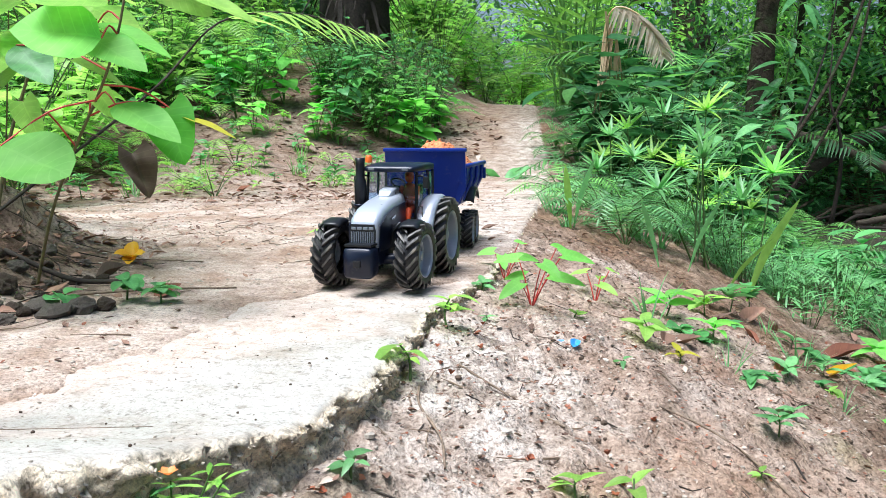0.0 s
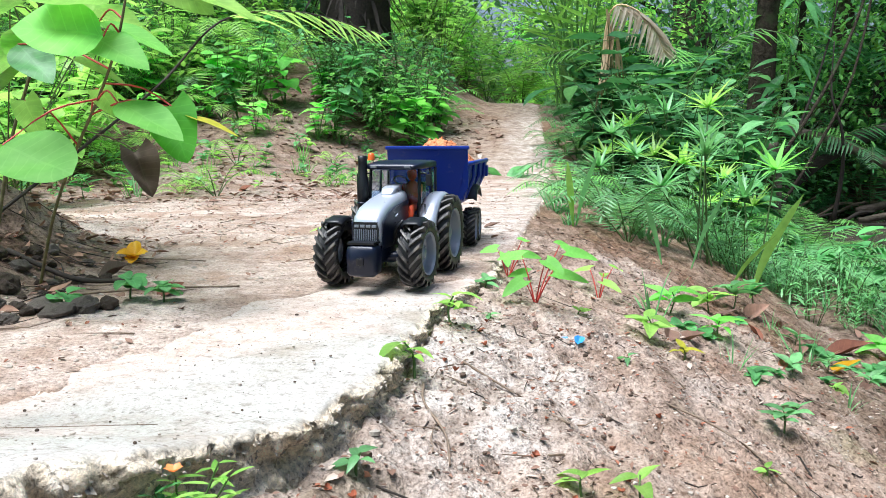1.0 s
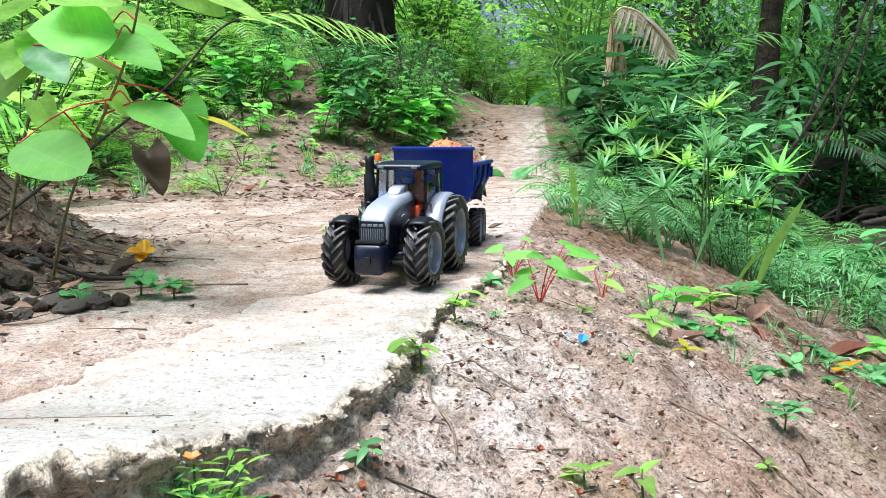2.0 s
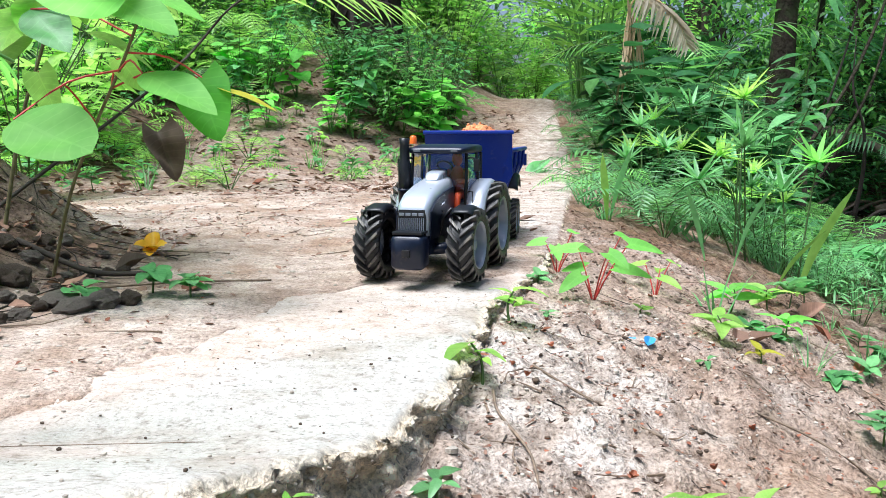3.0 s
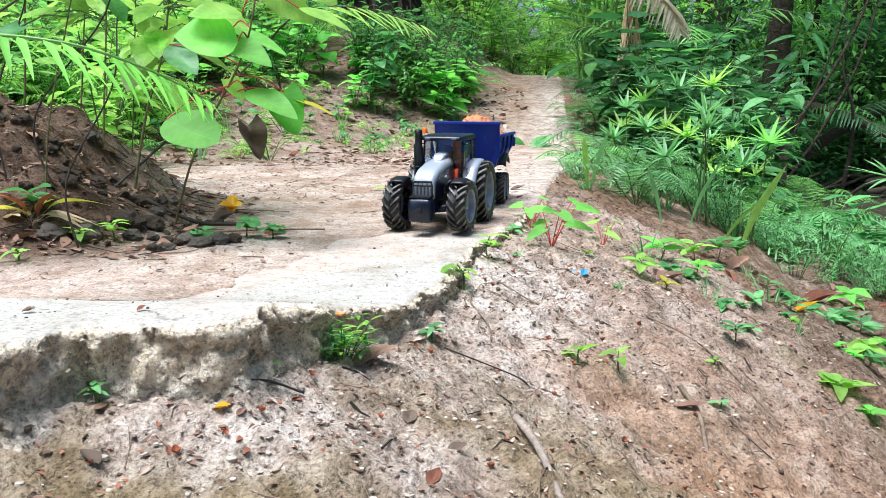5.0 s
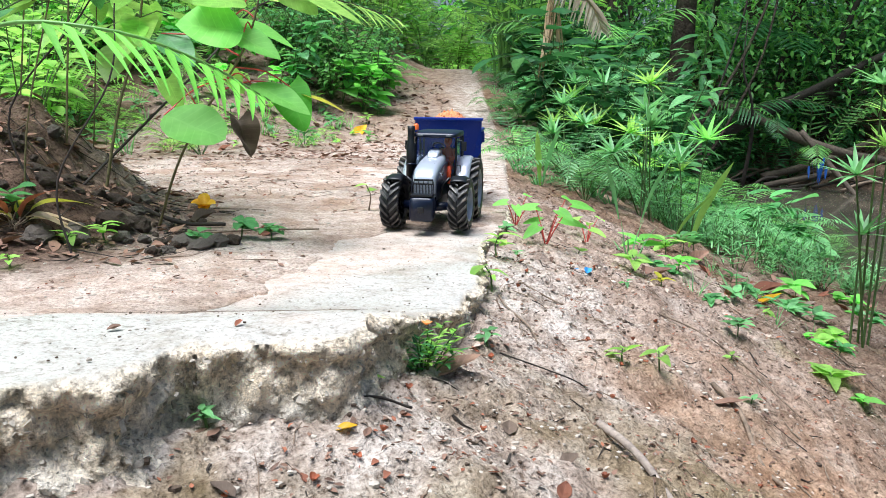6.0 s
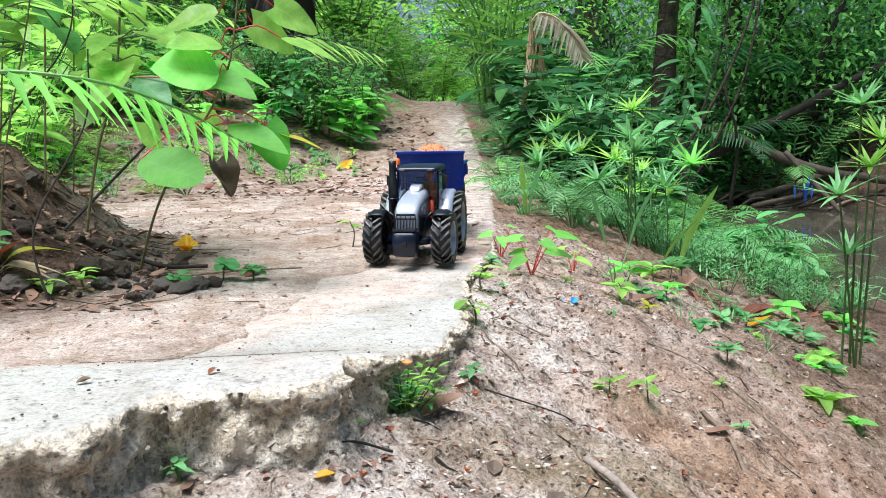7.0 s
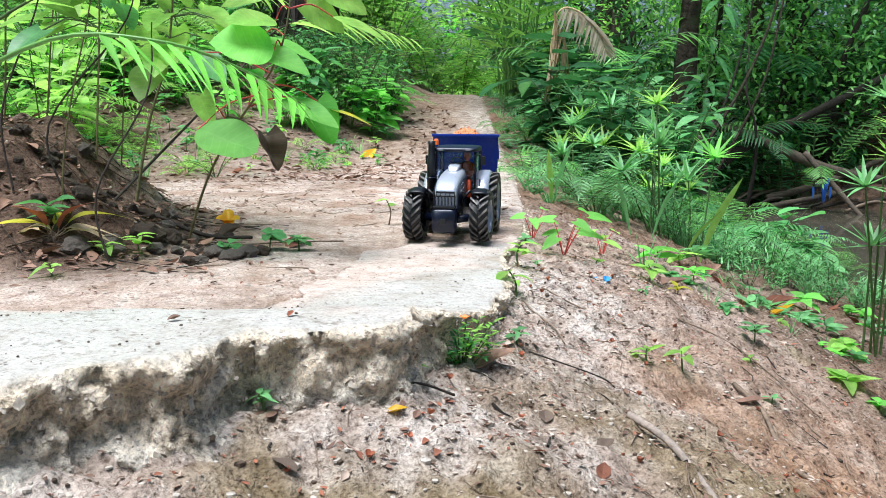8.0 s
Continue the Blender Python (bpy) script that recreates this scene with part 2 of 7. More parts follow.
class Build:
    """Gathers blades and stems, then links them as one mesh."""
    def __init__(self):
        self.v, self.f, self.a = [], [], {}

    def leaf(self, base, tip, width, up=(0, 0, 1), shape="ovate", droop=0.0, fold=0.15, rows=7, cross=2, wave=0.0):
        base, tip, up = Vector(base), Vector(tip), Vector(up)
        ax = tip - base
        length = ax.length
        d = ax.normalized()
        side = d.cross(up)
        if side.length < 1e-4:
            side = d.orthogonal()
        side.normalize()
        nrm = side.cross(d).normalized()
        at = len(self.v)
        n = 2 * cross + 1
        for i in range(rows + 1):
            f = i / rows
            back = 0.0
            if shape == "ovate":
                w = math.sin(math.pi * min(1, f ** 0.75)) ** 0.8
            elif shape == "heart":
                w = (math.cos(f * math.pi / 2) ** 0.62) * min(1.0, 0.72 + f * 1.4)
                back = 0.16 * max(0, 1 - f * 3)
            elif shape == "round":
                w = math.sqrt(max(0, 1 - (2 * f - 1) ** 2)) * (1.0 if f < 0.6 else 1 - 0.3 * (f - 0.6))
            else:
                w = min(1, f * 6 + 0.25) * (1 - f) ** 0.7
            w = max(w, 0.015) * width / 2
            c = base + d * (length * f) - nrm * (droop * length * f * f)
            for k in range(-cross, cross + 1):
                s = k / cross
                lift = abs(s) * fold * w + wave * w * math.sin(f * 9 + s * 2.5)
                self.a[len(self.v)] = (s, f)
                self.v.append(c + side * (w * s) + nrm * lift - d * (back * length * abs(s) ** 1.5))
        for i in range(rows):
            for k in range(n - 1):
                a = at + i * n + k
                self.f.append((a, a + 1, a + n + 1, a + n))

    def blade(self, base, direction, length, width, bend=0.5, rows=6):
        """A long arching grass blade."""
        p, d = Vector(base), Vector(direction).normalized()
        side = d.cross(Vector((0, 0, 1)))
        side = side.normalized() if side.length > 1e-3 else Vector((1, 0, 0))
        at = len(self.v)
        for i in range(rows + 1):
            f = i / rows
            w = width / 2 * min(1, 0.5 + 2 * f) * max(0.02, (1 - f ** 2.2))
            nrm = side.cross(d)
            self.v += [p - side * w, p + nrm * (-0.25 * w), p + side * w]
            p = p + d * (length / rows)
            d = (d + Vector((0, 0, -bend / rows * (0.6 + f)))).normalized()
        for i in range(rows):
            for k in range(2):
                a = at + i * 3 + k
                self.f.append((a, a + 1, a + 4, a + 3))

    def bar(self, points, radius, end=None, sides=5):
        pts = [Vector(p) for p in points]
        at = len(self.v)
        for i, p in enumerate(pts):
            t = (pts[min(i + 1, len(pts) - 1)] - pts[max(i - 1, 0)]).normalized()
            a = t.orthogonal().normalized()
            b = t.cross(a)
            r = radius if end is None else radius + (end - radius) * i / max(1, len(pts) - 1)
            self.v += [p + r * (a * math.cos(k * math.tau / sides) + b * math.sin(k * math.tau / sides)) for k in range(sides)]
        for i in range(len(pts) - 1):
            for k in range(sides):
                a, b = at + i * sides + k, at + i * sides + (k + 1) % sides
                self.f.append((a, b, b + sides, a + sides))

    def frond(self, points, leaflet, pairs, width, sweep=0.6, hang=0.25, start=0.2, rng=random, rows=3, cross=1, shape="lance"):
        """Leaflets in pairs along a curved midrib."""
        pts = curve(points, 40)
        total = len(pts) - 1
        for k in range(pairs):
            f = start + (1 - start) * (k + 0.5) / pairs
            i = min(total - 1, int(f * total))
            p, t = pts[i], (pts[i + 1] - pts[i]).normalized()
            sd = t.cross(Vector((0, 0, 1)))
            sd = sd.normalized() if sd.length > 1e-3 else Vector((1, 0, 0))
            size = leaflet * math.sin(math.pi * min(0.97, 0.18 + 0.8 * (k + 0.5) / pairs)) ** 0.7
            for s in (1, -1):
                d = (sd * s + t * sweep + Vector((0, 0, -hang + rng.uniform(-0.1, 0.1)))).normalized()
                self.leaf(p, p + d * size, width * (0.6 + 0.4 * size / leaflet), sd.cross(t), shape, 0.12, 0.2, rows, cross)
        d = (pts[-1] - pts[-2]).normalized()
        self.leaf(pts[-1], pts[-1] + d * leaflet * 0.5, width, (0, 0, 1), shape, 0.1, 0.1, rows, cross)

    def link(self, name, mat, parent=None, label="", smooth=True):
        ob = mesh_part(name, self.v, self.f, mat, parent, label, smooth)
        if self.a:
            grid = np.ones((len(self.v), 3), np.float32)
            keys = list(self.a)
            grid[keys, :2] = np.array([self.a[k] for k in keys], np.float32)
            layer = ob.data.attributes.new("blade", "FLOAT_VECTOR", "POINT")
            layer.data.foreach_set("vector", grid.reshape(-1))
        return ob


def curve(points, n):
    """Points on a smooth curve through the given ones."""
    p = [Vector(q) for q in points]
    p = [p[0] * 2 - p[1]] + p + [p[-1] * 2 - p[-2]]
    out = []
    spans = len(p) - 3
    for i in range(n + 1):
        u = min(i / n * spans, spans - 1e-6)
        k, t = int(u), u - int(u)
        a, b, c, d = p[k:k + 4]
        out.append(0.5 * ((2 * b) + (c - a) * t + (2 * a - 5 * b + 4 * c - d) * t * t + (3 * b - a - 3 * c + d) * t ** 3))
    return out


AGGREGATE = plain("aggregate_stone", (0.40, 0.355, 0.29), 0.9, 0, 0.5, 200, 0.45)

# the broken outer edge of the slab, and the line to which soil covers it
EDGE = [(-3.0, -0.75), (-1.4, -0.26), (-1.0, -0.10), (-0.7, 0.03), (-0.56, 0.10), (-0.463, 0.162), (-0.431, 0.196), (-0.375, 0.222), (-0.338, 0.306),
        (-0.281, 0.312), (-0.222, 0.318), (-0.185, 0.40), (-0.15, 0.49), (-0.091, 0.603), (-0.075, 0.664), (-0.05, 0.79), (-0.004, 1.036), (0.042, 1.177),
        (0.076, 1.304), (0.127, 1.571), (0.223, 2.177), (0.434, 3.519), (0.50, 4.2)]
INNER = [(-3.0, 0.3), (-1.4, 0.72), (-1.0, 0.80), (-0.8, 0.86), (-0.72, 0.92), (-0.66, 0.98), (-0.64, 1.0), (-0.62, 1.02), (-0.60, 1.06),
         (-0.58, 1.1), (-0.56, 1.14), (-0.54, 1.2), (-0.52, 1.26), (-0.50, 1.34), (-0.48, 1.4), (-0.45, 1.48), (-0.40, 1.6), (-0.36, 1.7),
         (-0.32, 1.8), (-0.28, 2.0), (-0.2, 2.5), (0.0, 3.8), (0.05, 4.5)]
COVER = [(-3.0, 0.1), (-1.2, 0.50), (-0.8, 0.53), (-0.555, 0.535), (-0.39, 0.545), (-0.315, 0.67), (-0.275, 0.82), (-0.24, 1.02), (-0.15, 1.13), (-0.02, 1.17),
         (0.07, 1.22), (0.13, 1.45), (0.18, 1.65), (0.28, 2.18), (0.50, 3.5), (0.6, 4.5), (0.8, 9.0)]


def side_of(poly, x, y):
    """Signed distance from a polyline: positive on its left (up and to the left here)."""
    best = np.full(x.shape, 1e9)
    sign = np.ones(x.shape)
    for (ax, ay), (bx, by) in zip(poly[:-1], poly[1:]):
        dx, dy = bx - ax, by - ay
        t = np.clip(((x - ax) * dx + (y - ay) * dy) / (dx * dx + dy * dy), 0, 1)
        px, py = x - ax - t * dx, y - ay - t * dy
        d = np.hypot(px, py)
        near = d < best - 1e-9
        best = np.where(near, d, best)
        sign = np.where(near, np.where(dx * py - dy * px >= 0, 1, -1), sign)
    return best * sign


def step(a, b, v):
    t = np.clip((v - a) / (b - a), 0, 1)
    return t * t * (3 - 2 * t)


TABLE = np.random.RandomState(5).rand(256, 256)


def lattice(x, y, scale, seed=0):
    """Smooth value noise, 0 to 1."""
    u, v = x * scale + 17.3 * seed + 1000, y * scale + 9.1 * seed + 1000
    i, j = np.floor(u).astype(int), np.floor(v).astype(int)
    f, g = u - i, v - j
    f, g = f * f * (3 - 2 * f), g * g * (3 - 2 * g)
    p = lambda a, b: TABLE[(i + a) % 256, (j + b) % 256]
    return (p(0, 0) * (1 - f) + p(1, 0) * f) * (1 - g) + (p(0, 1) * (1 - f) + p(1, 1) * f) * g


def rough(x, y, scale, octaves=4, seed=0):
    total, amp = 0, 1.0
    for k in range(octaves):
        total = total + amp * (lattice(x, y, scale * 2 ** k, seed + k) - 0.5)
        amp *= 0.5
    return total


def slab_top(x, y):
    near = 0.052 * step(0.62, 0.34, y)
    rise = np.clip(y - 3.9, 0, 2.3)
    climb = 0.22 * rise - 0.012 * rise ** 2 - 0.05 * np.clip(y - 6.2, 0, 3)
    return near + climb


WATER = -0.42


def terrain(x, y):
    """Height of the soil sheet."""
    x, y = np.asarray(x, float), np.asarray(y, float)
    d = -side_of(EDGE + [(0.62, 6.0), (0.3, 9.0), (-0.6, 14.0), (-3.0, 30.0)], x, y)
    c = side_of(COVER, x, y)
    zs = slab_top(x, y)
    thick = np.interp(y, [0.3, 0.5, 0.66, 1.0, 1.6, 2.5], [0.057, 0.052, 0.034, 0.014, 0.004, 0.0])
    far = step(1.8, 3.2, y)
    o = np.maximum(d, 0)
    lean = np.interp(y, [0.35, 0.7, 1.0], [0.36, 0.24, 0.20])
    fall = np.where(o < 0.7, lean * o + 0.28 * o * o, lean * 0.7 + 0.137 + 0.2 * (o - 0.7))
    fall = np.minimum(fall, 0.62)
    # a raised shoulder with plants to the right of the path further on, a far bank beyond the stream
    fall = fall * (1 - 0.7 * step(3.6, 6.0, y) * step(2.2, 1.3, x))
    far_bank = 0.9 * step(3.3, 5.5, x + 0.35 * (y - 5)) + 0.75 * step(6.2, 8.5, y)
    near = 0.052 * step(0.62, 0.34, y)
    base = near + (zs - near) * step(1.8, 0.5, o)
    outside = base - thick - fall + np.minimum(far_bank, 1.1) * step(0.8, 1.5, o)
    outside = outside + 0.012 * rough(x, y, 30, 4, 1) + 0.010 * (lattice(x, y, 70, 3) - 0.5) + 0.006 * (lattice(x, y, 140, 5) - 0.5) + 0.02 * rough(x, y, 5, 3, 2)
    cover = zs + np.clip(0.10 * (c + 0.05 * rough(x, y, 14, 3, 4)), -0.05, 0.004) + 0.003 * rough(x, y, 40, 3, 6) * step(0.0, 0.1, c)
    # mound of dark earth and the rising bank on the left
    mound = 0.105 * step(-0.50, -0.80, x) * step(-1.6, -1.0, x) * step(0.80, 1.05, y) * step(1.75, 1.3, y) * (0.7 + 0.8 * rough(x, y, 9, 3, 8) + 0.3)
    mound = mound + 0.14 * step(-0.66, -0.98, x) * step(-2.4, -1.6, x) * step(0.92, 1.18, y) * step(2.0, 1.45, y) * (0.85 + 0.6 * rough(x, y, 7, 3, 19))
    bank = np.maximum(y - 3.0, 0) * 0.11 * step(-0.25, -1.1, x - 0.25 * np.maximum(y - 3.9, 0))
    bank = np.minimum(bank, 1.6) + 0.10 * step(-1.2, -2.2, x) * step(0.9, 1.6, y)
    inside = cover + mound + bank + 0.012 * rough(x, y, 6, 3, 9) * step(0.15, 0.5, c)
    edge = step(-0.004, 0.004, d)
    z = inside * (1 - edge) + outside * edge
    return np.where((d <= 0.004) & (c < 0) & (y < 3), np.minimum(z, zs - thick - 0.012), z)


def spread(a, b, fine, low, high):
    """Grid lines: even steps from a to b, then ever wider ones."""
    lines = list(np.arange(a, b, fine))
    s, v = fine, b
    while v < high:
        lines.append(v)
        s *= 1.09
        v += s
    lines.append(high)
    s, v = fine, a
    while v > low:
        s *= 1.09
        v -= s
        lines.insert(0, max(v, low))
    return np.array(lines)


def build_ground():
    gx, gy = spread(-0.9, 1.0, 0.006, -60, 60), spread(0.05, 1.9, 0.006, -40, 90)
    X, Y = np.meshgrid(gx, gy)
    Z = terrain(X, Y)
    nx, ny = len(gx), len(gy)
    idx = np.arange(nx * ny).reshape(ny, nx)
    faces = np.stack([idx[:-1, :-1], idx[:-1, 1:], idx[1:, 1:], idx[1:, :-1]], -1).reshape(-1, 4)
    ob = mesh_part("ground", np.stack([X, Y, Z], -1).reshape(-1, 3), faces.tolist(), SOIL, smooth=True)
    c = side_of(COVER, X, Y)
    d = -side_of(EDGE + [(0.62, 6.0), (0.3, 9.0), (-0.6, 14.0), (-3.0, 30.0)], X, Y)
    wild = rough(X, Y, 4, 4, 12)
    path = (d < 0) & (c > 0)
    humus = step(0.35, 0.8, d + 0.35 * wild) * 0.45 + step(0.9, 1.3, d + 0.3 * wild) * 0.5
    left = step(-0.40, -0.62, X + 0.14 * wild) * step(0.66, 0.92, Y + 0.2 * wild) * step(1.6, 1.2, Y) + 0.5 * step(2.4, 3.1, Y + 0.35 * wild - 0.1 * X) * step(-0.15, -0.6, X - 0.25 * np.maximum(Y - 3.9, 0))
    left = left + step(-1.2, -1.6, X + 0.3 * wild)
    humus = np.where(d < 0, np.clip(left, 0, 1) * (c > 0), np.clip(humus, 0, 1))
    dust = np.where(path, np.clip(0.75 + 0.6 * wild, 0, 1), 0) + np.where(d > 0, np.clip(1.6 * rough(X, Y, 2.5, 3, 15), 0, 0.35) * step(1.0, 0.5, d), 0)
    dust = dust * (1 - np.clip(humus, 0, 1))
    lime = np.where(d < 0, step(-0.30, -0.05, d + 0.12 * wild) * step(1.15, 1.5, Y) * (0.55 + 0.5 * wild), step(0.34, 0.08, d + 0.2 * wild) * step(1.25, 0.9, Y) * (0.75 + wild))
    dust = dust * (1 - 0.75 * step(3.3, 4.6, Y + 0.4 * wild))
    clay = rough(X, Y, 6, 4, 71)
    ochre = np.where(d > 0.02, step(0.66, 0.42, Y + 0.5 * clay) * step(0.42, 0.12, X + 0.5 * wild) * step(-0.30, -0.16, X + 0.25 * clay), 0) * np.clip(0.75 + 1.2 * clay, 0, 1)
    rust = np.where(d > 0.02, step(0.10, 0.26, X + 0.25 * clay) * step(0.95, 0.62, Y + 0.4 * wild) * step(0.75, 0.45, X), 0) * np.clip(0.7 + 1.2 * wild, 0, 1)
    nearby = step(-0.9, -0.1, Y + 0.5 * wild)
    ochre, rust = ochre * nearby, rust * nearby * (1 - ochre)
    for name, values in (("humus", humus), ("dust", dust), ("lime", np.clip(lime, 0, 1)), ("ochre", ochre), ("rust", rust)):
        layer = ob.data.attributes.new(name, "FLOAT", "POINT")
        layer.data.foreach_set("value", values.reshape(-1).astype(np.float32))
    tagged(ob, "reddish sandy soil sloping from the path down to the stream", "ground", kind="structure")


def build_slab():
    e, q = np.array(EDGE), np.array(INNER)
    seg = np.hypot(*np.diff(e, axis=0).T)
    at = np.concatenate([[0], np.cumsum(seg)])
    a, b = at[1], at[-3]
    u = np.concatenate([np.linspace(0, a, 12)[:-1], np.arange(a, b, 0.0038), np.linspace(b, at[-1], 60)])
    ex, ey = np.interp(u, at, e[:, 0]), np.interp(u, at, e[:, 1])
    qx, qy = np.interp(u, at, q[:, 0]), np.interp(u, at, q[:, 1])
    kern = np.ones(5) / 5
    sm = lambda v: np.concatenate([v[:2], np.convolve(v, kern, "valid"), v[-2:]])
    ex, ey = sm(ex), sm(ey)
    tx, ty = np.gradient(ex), np.gradient(ey)
    ln = np.hypot(tx, ty) + 1e-9
    nx, ny = ty / ln, -tx / ln      # outwards
    wob = 0.020 * rough(u, u * 0, 9, 4, 3) + 0.010 * rough(u, u * 0, 45, 3, 5)
    ex, ey = ex + nx * wob, ey + ny * wob
    v = np.concatenate([[0, 0.004, 0.009, 0.016], np.linspace(0.025, 0.5, 55), np.linspace(0.55, 1, 8)])
    rows, broken, wash = [], [], []
    depth = np.interp(ey, [0.3, 0.5, 0.66, 1.0, 1.6, 2.5], [0.10, 0.09, 0.07, 0.045, 0.03, 0.02])
    # side rows, from the foot upwards: worn, overhanging, with hollows
    for k in np.linspace(1, 0.06, 20):
        h = k * 0.10 + u * 0
        ledge = 0.005 * np.exp(-((k - 0.10) / 0.10) ** 2) - 0.006 * np.exp(-((k - 0.34) / 0.16) ** 2) * np.clip(0.3 + 1.8 * rough(u, u * 0 + 3, 9, 3, 7), 0, 1.3)
        apron = 0.045 * max(0.0, k - 0.5) * np.clip(0.9 + 1.2 * rough(u, u * 0 + 5, 6, 3, 9), 0.2, 1.8)
        out = ledge + apron + 0.013 * rough(u, h, 30, 3, 11) + 0.012 * rough(u, h, 80, 3, 13) + 0.006 * rough(u, h, 200, 2, 17)
        zz = slab_top(ex, ey) - depth * k + 0.006 * rough(u, k + u * 0, 60, 2, 2)
        rows.append(np.stack([ex + nx * out * np.minimum(1, depth / 0.06), ey + ny * out * np.minimum(1, depth / 0.06), zz], -1))
        broken.append(np.ones_like(u))
        wash.append(np.clip((k - 0.30) * 3 + 1.6 * rough(u, u * 0 + k * 0.1, 14, 3, 29), 0, 1))
    for k, t in enumerate(v):
        x, y = ex + (qx - ex) * t, ey + (qy - ey) * t
        chip = -0.010 * np.exp(-t / 0.006) * (0.5 + rough(u, u * 0 + 2, 50, 3, 21)) 
        z = slab_top(x, y) + 0.0035 * rough(x, y, 16, 4, 14) + 0.0010 * rough(x, y, 110, 2, 18) + chip
        rows.append(np.stack([x, y, z], -1))
        wash.append(0.3 + 0 * u)
        broken.append(np.clip(1.0 - t / (0.009 + 0.022 * np.clip(rough(u, u * 0, 20, 3, 25) + 0.2, 0, 1)), 0, 1) ** 1.5)
    P, B = np.stack(rows), np.stack(broken)
    idx = np.arange(P.shape[0] * P.shape[1]).reshape(P.shape[:2])
    faces = np.stack([idx[:-1, :-1], idx[:-1, 1:], idx[1:, 1:], idx[1:, :-1]], -1).reshape(-1, 4)
    ob = mesh_part("concrete_path", P.reshape(-1, 3), faces.tolist(), SLAB, smooth=True)
    layer = ob.data.attributes.new("broken", "FLOAT", "POINT")
    layer.data.foreach_set("value", B.reshape(-1).astype(np.float32))
    layer = ob.data.attributes.new("wash", "FLOAT", "POINT")
    layer.data.foreach_set("value", np.stack(wash).reshape(-1).astype(np.float32))
    px, py = P[..., 0], P[..., 1]
    c = side_of(COVER, px, py)
    dusty = step(-0.17, -0.02, c + 0.20 * rough(px, py, 9, 4, 61)) * 0.95 + 0.35 * np.clip(rough(px, py, 5, 4, 62), 0, 1)
    layer = ob.data.attributes.new("dusty", "FLOAT", "POINT")
    layer.data.foreach_set("value", np.clip(dusty, 0, 1).reshape(-1).astype(np.float32))
    # stones of the aggregate standing out of the broken face
    g = np.random.RandomState(77)
    b = Build()
    cols = np.nonzero((ey < 1.3) & (ex > -1.2))[0]
    for k in range(2600):
        i, j = g.randint(2, 19), g.choice(cols)
        c = Vector(P[i, j]) + Vector((nx[j], ny[j], 0)) * 0.0005
        r = g.uniform(0.0010, 0.0030) * (1.0 if g.rand() < 0.9 else 1.7)
        at = len(b.v)
        axes = [Vector(g.normal(0, 1, 3)).normalized() * r * g.uniform(0.7, 1.2) for _ in range(3)]
        b.v += [c + a * q for a in axes for q in (1, -1)]
        b.f += [tuple(at + q for q in f) for f in ((0, 2, 4), (2, 1, 4), (1, 3, 4), (3, 0, 4), (2, 0, 5), (1, 2, 5), (3, 1, 5), (0, 3, 5))]
    b.link("aggregate", AGGREGATE, ob, "small stones in the broken concrete face", False)["kind"] = "stuff"
    tagged(ob, "worn pale concrete footpath with a broken crumbling edge", "path", kind="structure")


def build_water():
    m, n, l, b = material("murky_water", 0.06)
    v = coords(n, l)
    l.new(ramp(n, l, grain(n, l, v, 1.5), [(0.3, (0.05, 0.048, 0.035)), (0.7, (0.10, 0.09, 0.065))]), b.inputs["Base Color"])
    relief(n, l, b, grain(n, l, v, 9.0, 3), 0.06, 0.02)
    bm = bmesh.new()
    bmesh.ops.create_grid(bm, x_segments=24, y_segments=24, size=6)
    bmesh.ops.scale(bm, vec=(1, 3, 1), verts=bm.verts)
    bmesh.ops.translate(bm, vec=(7.2, -3.0, WATER), verts=bm.verts)
    tagged(part("stream_water", bm, m), "still murky brown stream water in shade", "water", kind="structure")


build_ground()
build_slab()
build_water()

# ---- shapes ----
def add_box(bm, size, at, rot=(0, 0, 0), bevel=0.0, taper=1.0):
    made = bmesh.ops.create_cube(bm, size=1.0)["verts"]
    for v in made:
        k = taper if v.co.z > 0 else 1.0
        v.co = Vector((v.co.x * size[0] * k, v.co.y * size[1] * k, v.co.z * size[2]))
    if bevel:
        edges = list({e for v in made for e in v.link_edges})
        made = [g for g in bmesh.ops.bevel(bm, geom=edges, offset=bevel, segments=2, affect="EDGES", profile=0.6)["verts"]]
    bmesh.ops.transform(bm, matrix=pose(*at, *rot), verts=made)
    return made


def box(size, at=(0, 0, 0), rot=(0, 0, 0), bevel=0.001, taper=1.0):
    bm = bmesh.new()
    add_box(bm, size, at, rot, bevel, taper)
    return bm


def add_tube(bm, points, radius, sides=8, end=None):
    """A round bar along points; radius may run from radius to end."""
    pts = [Vector(p) for p in points]
    rings = []
    for i, p in enumerate(pts):
        t = (pts[min(i + 1, len(pts) - 1)] - pts[max(i - 1, 0)]).normalized()
        a = t.orthogonal().normalized() if abs(t.z) > 0.99 else t.cross(Vector((0, 0, 1))).normalized()
        b = t.cross(a)
        r = radius if end is None else radius + (end - radius) * i / max(1, len(pts) - 1)
        rings.append([bm.verts.new(p + r * (a * math.cos(k * math.tau / sides) + b * math.sin(k * math.tau / sides))) for k in range(sides)])
    for q, w in zip(rings[:-1], rings[1:]):
        for k in range(sides):
            bm.faces.new((q[k], q[(k + 1) % sides], w[(k + 1) % sides], w[k]))
    if sides > 2:
        bm.faces.new(rings[0][::-1])
        bm.faces.new(rings[-1])


def tube(points, radius, sides=8, end=None):
    bm = bmesh.new()
    add_tube(bm, points, radius, sides, end)
    return bm


